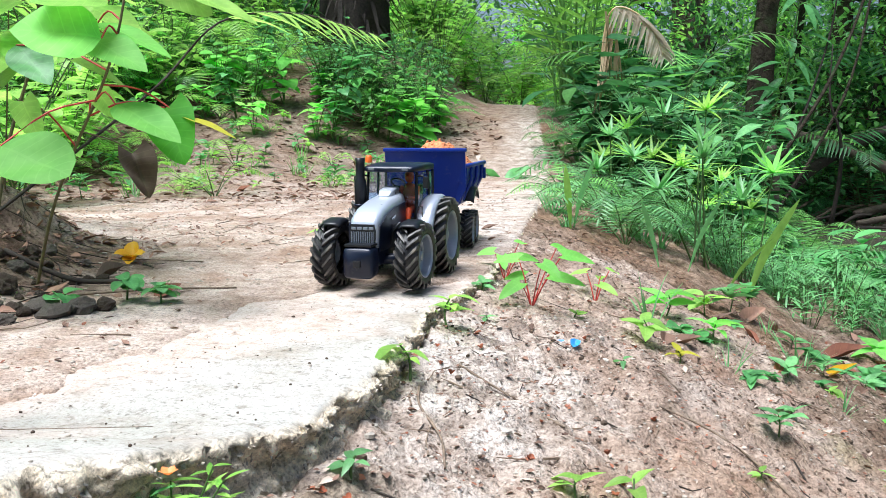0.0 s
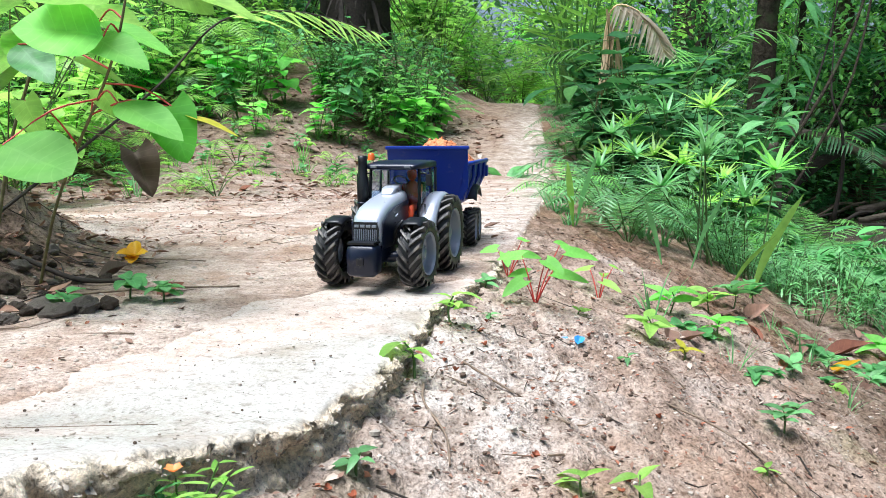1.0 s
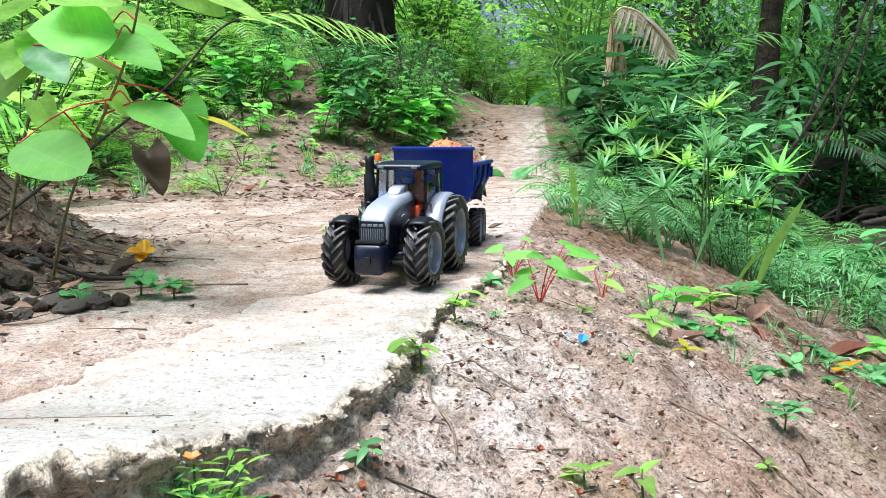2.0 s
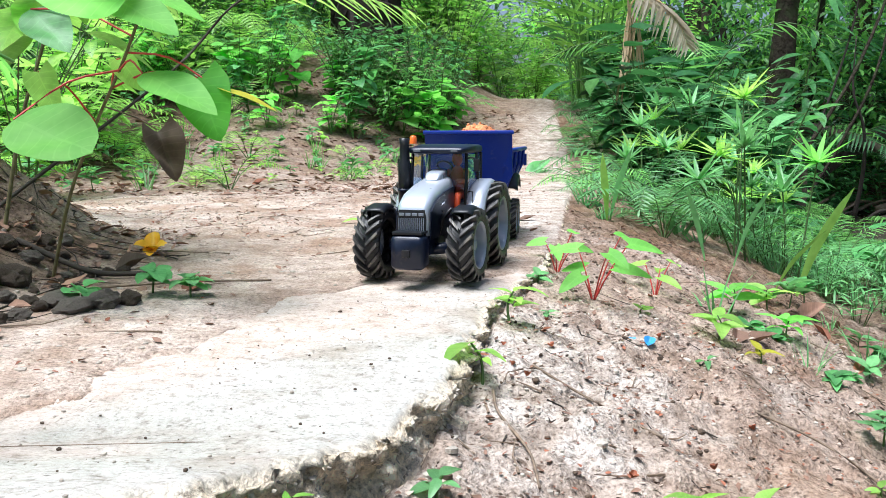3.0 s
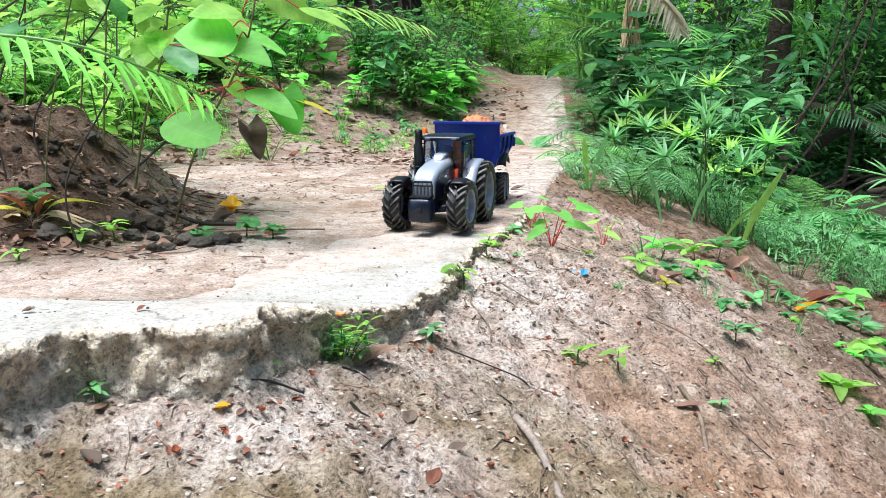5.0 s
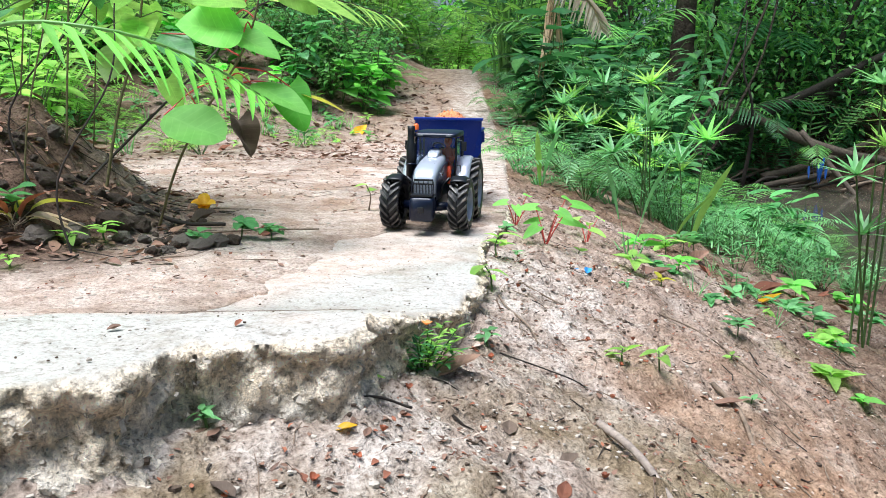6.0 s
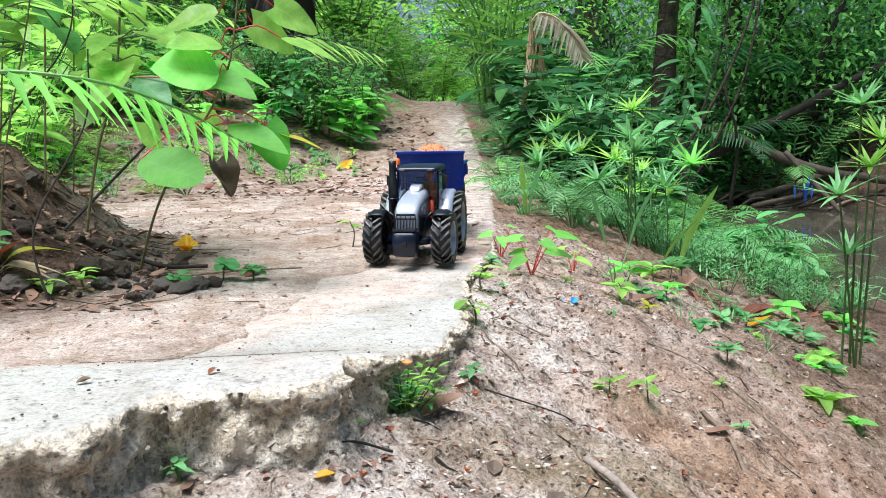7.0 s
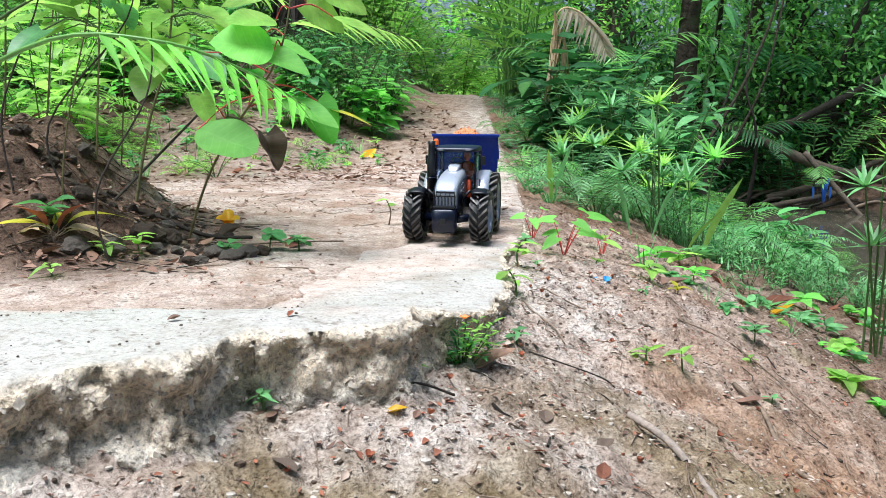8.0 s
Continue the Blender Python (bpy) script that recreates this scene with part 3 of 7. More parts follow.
def add_lathe(bm, profile, segs=40, axis="x", at=(0, 0, 0)):
    """Turns (along, radius) points round the axis."""
    rings = []
    for k in range(segs):
        a = k * math.tau / segs
        c, s = math.cos(a), math.sin(a)
        ring = []
        for w, r in profile:
            p = (w, r * c, r * s) if axis == "x" else (r * c, r * s, w)
            ring.append(bm.verts.new(Vector(p) + Vector(at)))
        rings.append(ring)
    for k in range(segs):
        p, q = rings[k], rings[(k + 1) % segs]
        for i in range(len(profile) - 1):
            bm.faces.new((p[i], p[i + 1], q[i + 1], q[i]))


def lathe(profile, segs=40, axis="x", at=(0, 0, 0)):
    bm = bmesh.new()
    add_lathe(bm, profile, segs, axis, at)
    bmesh.ops.remove_doubles(bm, verts=bm.verts, dist=1e-5)
    bmesh.ops.recalc_face_normals(bm, faces=bm.faces)
    return bm


def loft(sections, power=4.0, count=28):
    """Rounded-square sections (y, half width, low, high) joined into a closed body."""
    bm = bmesh.new()
    rings = []
    for y, w, lo, hi in sections:
        ring = []
        for k in range(count):
            a = (k + 0.5) * math.tau / count
            c, s = math.cos(a), math.sin(a)
            cx = math.copysign(abs(c) ** (2 / power), c)
            sz = math.copysign(abs(s) ** (2 / power), s)
            ring.append(bm.verts.new((w * cx, y, (lo + hi) / 2 + (hi - lo) / 2 * sz)))
        rings.append(ring)
    for p, q in zip(rings[:-1], rings[1:]):
        for k in range(count):
            bm.faces.new((p[k], p[(k + 1) % count], q[(k + 1) % count], q[k]))
    bm.faces.new(rings[0][::-1])
    bm.faces.new(rings[-1])
    bmesh.ops.recalc_face_normals(bm, faces=bm.faces)
    return bm


def slab_of(points, thick, direction):
    """A plate: an outline of points, thickened along a direction."""
    bm = bmesh.new()
    d = Vector(direction) * thick
    a = [bm.verts.new(Vector(p)) for p in points]
    b = [bm.verts.new(Vector(p) + d) for p in points]
    n = len(a)
    bm.faces.new(a[::-1])
    bm.faces.new(b)
    for i in range(n):
        bm.faces.new((a[i], a[(i + 1) % n], b[(i + 1) % n], b[i]))
    bmesh.ops.recalc_face_normals(bm, faces=bm.faces)
    return bm


def empty(name, m=None):
    ob = new(name)
    ob.empty_display_size = 0.05
    if m is not None:
        ob.matrix_world = m
    return ob


# ---- the toy tractor and its trailer ----
def car_paint(name, colour, rough, metal):
    m, n, l, b = material(name, rough, metal)
    b.inputs["Specular IOR Level"].default_value = 0.4
    v = coords(n, l)
    dirt = grain(n, l, v, 60.0, 5)
    l.new(blend(n, l, ramp(n, l, dirt, [(0.60, (0, 0, 0)), (0.80, (0.18, 0.18, 0.18))]), colour, (0.30, 0.24, 0.18)), b.inputs["Base Color"])
    r = n.new("ShaderNodeMapRange")
    l.new(dirt, r.inputs[0])
    r.inputs[3].default_value, r.inputs[4].default_value = rough * 0.8, rough * 1.5
    l.new(r.outputs[0], b.inputs["Roughness"])
    return m


SILVER = car_paint("silver_blue_paint", (0.50, 0.54, 0.62), 0.26, 0.45)
NAVY = car_paint("dark_navy_plastic", (0.004, 0.008, 0.024), 0.30, 0.0)
BLACK = car_paint("black_plastic", (0.006, 0.007, 0.010), 0.36, 0.0)
BLUE = car_paint("blue_plastic", (0.005, 0.028, 0.27), 0.36, 0.0)
GREYMETAL = car_paint("grey_rim", (0.27, 0.30, 0.36), 0.35, 0.5)
ORANGE = plain("orange_plastic", (0.85, 0.16, 0.02), 0.35, 0, 0, 80, 0.1)
DOLL = plain("orange_red_doll", (1.0, 0.10, 0.015), 0.5, 0, 0, 60, 0.2)
LENS = plain("clear_lamp", (0.22, 0.24, 0.27), 0.12, 0.3, 0, 300, 0.1)
SANDLOAD = plain("orange_soil_load", (0.62, 0.24, 0.10), 0.95, 0, 0.8, 160, 0.35)


def rubber():
    m, n, l, b = material("tyre_rubber", 0.5)
    v = coords(n, l)
    wear = grain(n, l, v, 60.0, 5)
    lay = n.new("ShaderNodeAttribute")
    lay.attribute_name = "tread"
    body = ramp(n, l, wear, [(0.42, (0.008, 0.008, 0.010)), (0.66, (0.022, 0.021, 0.021)), (0.84, (0.09, 0.078, 0.062))])
    lug = ramp(n, l, wear, [(0.34, (0.035, 0.034, 0.034)), (0.52, (0.085, 0.08, 0.074)), (0.72, (0.22, 0.195, 0.16))])
    l.new(blend(n, l, lay.outputs["Fac"], body, lug), b.inputs["Base Color"])
    relief(n, l, b, grain(n, l, v, 300.0), 0.3, 0.001)
    return m


RUBBER = rubber()


def glass(name, tint, ior):
    m, n, l, b = material(name, 0.02)
    b.inputs["Base Color"].default_value = (*tint, 1)
    b.inputs["Transmission Weight"].default_value = 1.0
    b.inputs["IOR"].default_value = ior
    return m


GLASS = glass("clear_glass", (0.92, 0.95, 0.98), 1.3)
TINTED = glass("tinted_glass", (0.56, 0.66, 0.80), 1.55)


def tyre_mesh(radius, width, lugs, lug):
    """Tractor tyre in one skin: carcass with two rows of slanting lugs raised out of it."""
    r, w = radius - lug, width / 2
    rim = radius * 0.62
    half = [(0.72, rim, rim), (0.95, rim * 1.08, rim * 1.08), (1.0, (rim + r) / 2, (rim + r) / 2), (1.0, r * 0.87, r * 0.87), (1.01, r * 0.90, radius * 0.91),
            (0.96, r * 0.94, radius * 0.965), (0.66, r * 0.985, radius * 0.992), (0.30, r, radius), (0.09, r, radius), (0.045, r, r)]
    rows = [(-f, lo, hi) for f, lo, hi in half] + half[::-1]
    bm = bmesh.new()
    tread = bm.verts.layers.float.new("tread")
    pitch = math.tau / lugs
    grid = []
    for f, lo, hi in rows:
        a = abs(f)
        shift = 1.05 * a + 0.15 * a * a + (0.5 if f > 0 else 0.0)
        ring = []
        for k in range(lugs):
            for c, up in ((-0.5, 0), (-0.16 - 0.07 * a, 0), (-0.11 - 0.06 * a, 1), (0.11 + 0.06 * a, 1), (0.16 + 0.07 * a, 0)):
                th = (k + c + shift) * pitch
                R = hi if up else lo
                q = bm.verts.new((w * f, R * math.cos(th), R * math.sin(th)))
                q[tread] = 1.0 if up and hi > lo else 0.0
                ring.append(q)
        grid.append(ring)
    n = len(grid[0])
    for p, q in zip(grid[:-1], grid[1:]):
        for k in range(n):
            bm.faces.new((p[k], p[(k + 1) % n], q[(k + 1) % n], q[k]))
    bmesh.ops.recalc_face_normals(bm, faces=bm.faces)
    return bm


def wheel(name, parent, at, radius, width, outward, lugs=20, lug=0.006, steer=0):
    r, w = radius * 0.64, width / 2 * outward
    prof = [(w * 0.92, r), (w * 0.94, r * 0.96), (w * 0.80, r * 0.91), (w * 0.20, r * 0.84), (w * 0.05, r * 0.76), (-w * 0.05, r * 0.56), (w * 0.12, r * 0.46), (w * 0.30, r * 0.42), (w * 0.34, r * 0.2), (w * 0.34, 0.0001)]
    rim = part(name, lathe(prof + [], 40), GREYMETAL, parent, "grey dished plastic wheel", False)
    rim.matrix_local = pose(*at, 0, 0, steer)
    part("tyre", tyre_mesh(radius, width, lugs, lug), RUBBER, rim, "black dusty rubber tyre with chevron lugs")
    hub = part("hub", lathe([(w * 0.34, r * 0.22), (w * 0.55, r * 0.2), (w * 0.6, r * 0.12), (w * 0.6, 0.0001)], 20), GREYMETAL, rim, "", True)
    for k in range(8):
        a = k * math.tau / 8
        part("wheel_bolt", lathe([(w * 0.28, r * 0.06), (w * 0.42, r * 0.06), (w * 0.44, r * 0.03), (w * 0.44, 0.0001)], 8, at=(0, r * 0.34 * math.cos(a), r * 0.34 * math.sin(a))), GREYMETAL, rim)
    return rim


def fender(y, z, radius, a0, a1, half, x, thick=0.003, n=14):
    """A curved mudguard over a wheel whose axle stands at (y, z)."""
    bm = bmesh.new()
    rows = []
    for i in range(n + 1):
        a = radians(a0 + (a1 - a0) * i / n)
        row = []
        for k, (dx, rr) in enumerate(((-half, -0.006), (-half, 0), (-half * 0.6, 0.004), (half * 0.6, 0.004), (half, 0), (half, -0.006), (half * 0.6, 0.004 - thick), (-half * 0.6, 0.004 - thick))):
            r = radius + rr
            row.append(bm.verts.new((x + dx, y + r * math.cos(a), z + r * math.sin(a))))
        rows.append(row)
    for p, q in zip(rows[:-1], rows[1:]):
        for k in range(8):
            bm.faces.new((p[k], p[(k + 1) % 8], q[(k + 1) % 8], q[k]))
    bm.faces.new(rows[0])
    bm.faces.new(rows[-1])
    bmesh.ops.recalc_face_normals(bm, faces=bm.faces)
    return bm


def build_tractor(m):
    t = tagged(empty("toy_tractor", m), "silver and navy toy tractor with big lugged tyres on path", "toy tractor")

    def P(name, bm, mat, label="", smooth=True, parent=t):
        for v in bm.verts:          # low body, upright cab
            v.co.z = v.co.z * 0.92 if v.co.z < 0.09 else 0.0828 + (v.co.z - 0.09) * 0.83
        return part(name, bm, mat, parent, label, smooth)

    RB = -0.142                       # rear axle
    for s in (1, -1):
        wheel("front_wheel", t, (s * 0.070, 0, 0.0463), 0.0463, 0.039, s, 19, 0.0056, -4)
        wheel("rear_wheel", t, (s * 0.068, RB, 0.0585), 0.0585, 0.046, s, 21, 0.0066)
        P("front_mudguard", fender(0, 0.050, 0.0510, 58, 150, 0.0165, s * 0.066, 0.002), BLACK, "black plastic mudguard")
        P("mudguard_arm", tube([(s * 0.045, 0, 0.099), (s * 0.030, -0.005, 0.085), (s * 0.022, -0.005, 0.06)], 0.003), BLACK)
        P("rear_mudguard", fender(RB, 0.0625, 0.0685, 14, 160, 0.0155, s * 0.058, 0.003, 18), SILVER, "silver rear mudguard")
        P("mudguard_side", slab_of([(s * 0.046, RB + 0.067 * math.cos(radians(a)), 0.062 + 0.067 * math.sin(radians(a))) for a in range(15, 172, 8)], 0.003, (-s, 0, 0)), SILVER)
    # body under the bonnet, axle and weight block
    P("chassis", loft([(0.035, 0.020, 0.036, 0.070), (-0.06, 0.021, 0.034, 0.085), (-0.20, 0.026, 0.036, 0.10)], 5), NAVY)
    P("front_axle", tube([(-0.05, 0, 0.047), (-0.02, 0, 0.043), (0.02, 0, 0.043), (0.05, 0, 0.047)], 0.008, 10), NAVY)
    P("rear_axle", tube([(-0.05, RB, 0.062), (0.05, RB, 0.062)], 0.012, 12), NAVY)
    weight = P("weight_block", loft([(0.036, 0.020, 0.030, 0.066), (0.044, 0.0245, 0.026, 0.068), (0.064, 0.0245, 0.024, 0.069), (0.070, 0.022, 0.028, 0.066)], 7), NAVY, "dark navy front weight block")
    P("weight_lid", box((0.044, 0.026, 0.004), (0, 0.054, 0.0715), (0, 0, 0), 0.0012), BLACK, "", False, weight)
    P("weight_catch", box((0.012, 0.004, 0.010), (0, 0.071, 0.046), (0, 0, 0), 0.001), BLACK, "", False, weight)
    for s in (1, -1):
        P("link_arm", tube([(s * 0.012, 0.030, 0.060), (s * 0.012, 0.040, 0.079), (s * 0.008, 0.034, 0.083)], 0.0018), GREYMETAL)
    # bonnet
    P("bonnet", loft([(0.046, 0.0205, 0.066, 0.103), (0.038, 0.0236, 0.062, 0.114), (0.018, 0.0250, 0.062, 0.125), (-0.02, 0.0256, 0.064, 0.134), (-0.062, 0.0250, 0.066, 0.140), (-0.078, 0.0240, 0.068, 0.142)], 5.0), SILVER, "silver sloping bonnet")
    P("bonnet_hump", loft([(-0.040, 0.009, 0.132, 0.139), (-0.052, 0.0125, 0.134, 0.149), (-0.078, 0.0135, 0.136, 0.153)], 4.5), SILVER)
    for s in (1, -1):
        P("bonnet_side", slab_of([(s * 0.0240, 0.040, 0.060), (s * 0.0252, 0.040, 0.098), (s * 0.0262, 0.016, 0.113), (s * 0.0268, -0.02, 0.122), (s * 0.0262, -0.072, 0.127), (s * 0.0255, -0.072, 0.060)], 0.0012, (s, 0, 0)), NAVY, "dark navy side panel", False)
        for k in range(4):
            P("side_vent", box((0.001, 0.014, 0.0022), (s * 0.0281, -0.014, 0.076 + 0.006 * k), (0, 0, 0), 0.0003), BLACK, "", False)
        P("badge_bar", box((0.001, 0.016, 0.003), (s * 0.0281, -0.012, 0.106), (-12, 0, 0), 0.0002), LENS, "", False)
    grille = P("grille", slab_of([(-0.0208, 0.0465, 0.062), (0.0208, 0.0465, 0.062), (0.0212, 0.0455, 0.090), (0.0190, 0.0450, 0.101), (-0.0190, 0.0450, 0.101), (-0.0212, 0.0455, 0.090)], 0.0025, (0, 1, 0)), BLACK, "black grille", False)
    for k in range(13):
        P("grille_slat", box((0.0012, 0.0016, 0.017), (-0.018 + 0.003 * k, 0.0490, 0.081), (2, 0, 0), 0.0003), GREYMETAL, "", False, grille)
    for k in range(4):
        P("headlight", box((0.0078, 0.002, 0.0046), (-0.0144 + 0.0096 * k, 0.0480, 0.0945), (6, 0, 0), 0.0008), LENS, "small clear headlight", False, grille)
    # cab
    Y0, Y1, Z0, Z1 = -0.078, -0.166, 0.094, 0.178
    P("cab_floor", box((0.092, 0.095, 0.008), (0, -0.122, 0.090), (0, 0, 0), 0.002), NAVY, "", False)
    roof = P("roof", loft([(-0.062, 0.040, 0.1795, 0.1850), (-0.068, 0.0465, 0.1775, 0.1885), (-0.115, 0.0485, 0.1765, 0.1925), (-0.168, 0.0470, 0.1765, 0.1915), (-0.176, 0.041, 0.179, 0.188)], 5), NAVY, "dark navy cab roof")
    for s in (1, -1):
        P("roof_lamp", box((0.011, 0.003, 0.004), (s * 0.030, -0.0615, 0.1825), (0, 0, 0), 0.0008), LENS, "", False, roof)
        P("front_pillar", tube([(s * 0.043, Y0 + 0.002, Z0), (s * 0.0445, Y0, 0.135), (s * 0.0435, -0.082, Z1)], 0.0026, 6), BLACK)
        P("door_pillar", tube([(s * 0.047, -0.135, Z0), (s * 0.048, -0.135, 0.14), (s * 0.046, -0.133, Z1)], 0.0028, 6), BLACK)
        P("rear_pillar", tube([(s * 0.045, Y1, Z0), (s * 0.045, Y1, Z1)], 0.0030, 6), BLACK)
        P("side_window", slab_of([(s * 0.0445, -0.084, 0.104), (s * 0.0465, -0.132, 0.104), (s * 0.0455, -0.132, 0.176), (s * 0.0435, -0.088, 0.176)], 0.001, (s, 0, 0)), GLASS, "clear side window", False).visible_shadow = False
        P("rear_side_window", slab_of([(s * 0.0465, -0.138, 0.112), (s * 0.0445, -0.162, 0.120), (s * 0.0445, -0.162, 0.176), (s * 0.0455, -0.138, 0.176)], 0.001, (s, 0, 0)), GLASS, "", False).visible_shadow = False
        mirror = P("mirror", box((0.010, 0.004, 0.020), (s * 0.062, -0.076, 0.160), (0, 0, s * 10), 0.0015), BLACK, "black wing mirror", False)
        P("mirror_arm", tube([(s * 0.044, -0.080, 0.170), (s * 0.056, -0.076, 0.172), (s * 0.062, -0.077, 0.166)], 0.0015, 6), BLACK, "", True, mirror)
        P("step_rail", tube([(s * 0.047, -0.082, 0.118), (s * 0.054, -0.080, 0.118), (s * 0.054, -0.080, 0.090), (s * 0.047, -0.082, 0.090)], 0.0015, 6), BLACK)
        P("cab_step", box((0.014, 0.022, 0.003), (s * 0.044, -0.088, 0.060), (0, 0, 0), 0.0006), BLACK, "", False)
    P("windscreen", slab_of([(-0.042, Y0 + 0.001, 0.100), (0.042, Y0 + 0.001, 0.100), (0.0425, -0.081, 0.178), (-0.0425, -0.081, 0.178)], 0.001, (0, 1, 0)), TINTED, "tall tinted windscreen", False).visible_shadow = False
    P("windscreen_base", box((0.088, 0.004, 0.008), (0, -0.078, 0.096), (0, 0, 0), 0.001), BLACK, "", False)
    P("rear_window", slab_of([(-0.042, Y1, 0.112), (0.042, Y1, 0.112), (0.042, Y1, 0.176), (-0.042, Y1, 0.176)], 0.001, (0, -1, 0)), TINTED, "", False).visible_shadow = False
    P("dashboard", loft([(-0.082, 0.013, 0.10, 0.140), (-0.098, 0.012, 0.10, 0.143), (-0.106, 0.009, 0.10, 0.138)], 4), BLACK)
    P("steering_wheel", lathe([(0.0015 * math.cos(a), 0.012 + 0.0015 * math.sin(a)) for a in np.linspace(0, math.tau, 8)], 20, "z", (0, 0, 0)), BLACK).matrix_local = pose(0, -0.110, 0.138, 35, 0, 0)
    seat = P("seat", box((0.036, 0.036, 0.012), (-0.010, -0.142, 0.106), (0, 0, 0), 0.004), BLACK, "black driver's seat", False)
    P("seat_back", box((0.036, 0.008, 0.042), (-0.010, -0.159, 0.130), (8, 0, 0), 0.003), BLACK, "", False, seat)
    P("wiper", tube([(0.004, Y0 + 0.004, 0.114), (0.016, Y0 + 0.003, 0.146)], 0.0008, 5), BLACK)
    # stack and beacon on the right-hand side
    stack = P("exhaust_pipe", lathe([(0.0, 0.0001), (0.0, 0.0100), (0.076, 0.0100), (0.080, 0.0078), (0.104, 0.0076), (0.114, 0.0084), (0.114, 0.0060), (0.100, 0.0001)], 18, "z"), BLACK, "black upright exhaust stack")
    stack.matrix_local = pose(0.051, -0.064, 0.073)
    P("exhaust_clamp", lathe([(0.036, 0.0100), (0.036, 0.0114), (0.040, 0.0114), (0.040, 0.0100)], 18, "z"), NAVY, "", True, stack)
    P("exhaust_bracket", box((0.022, 0.012, 0.012), (0.042, -0.066, 0.100), (0, 0, 0), 0.002), BLACK, "", False)
    P("beacon", lathe([(0, 0.0062), (0.010, 0.0056), (0.013, 0.0035), (0.0135, 0.0001)], 16, "z", (0.046, -0.090, 0.193)), ORANGE, "orange roof beacon")
    P("tow_hitch", box((0.012, 0.05, 0.006), (0, -0.205, 0.050), (0, 0, 0), 0.001), BLACK, "", False)
    return t


def build_driver(m):
    bm = bmesh.new()
    ball = lambda at, r, sc=(1, 1, 1): bmesh.ops.transform(bm, matrix=pose(*at) @ Matrix.Diagonal((*sc, 1)), verts=bmesh.ops.create_uvsphere(bm, u_segments=14, v_segments=10, radius=r)["verts"])
    ball((0, 0, 0.022), 0.012, (1.0, 0.75, 1.6))
    ball((0, 0.002, 0.049), 0.0078, (0.95, 1, 1.15))
    for s in (1, -1):
        add_tube(bm, [(s * 0.012, 0, 0.034), (s * 0.015, 0.010, 0.022), (s * 0.006, 0.024, 0.023)], 0.0042, 8, 0.003)
        add_tube(bm, [(s * 0.006, 0, 0.006), (s * 0.008, 0.028, 0.006), (s * 0.008, 0.034, -0.018)], 0.0056, 8, 0.0045)
    ob = part("toy_driver", bm, DOLL, None, "", True)
    ob.matrix_world = m
    tagged(ob, "small orange-red plastic doll seated in the tractor's cab", "doll")


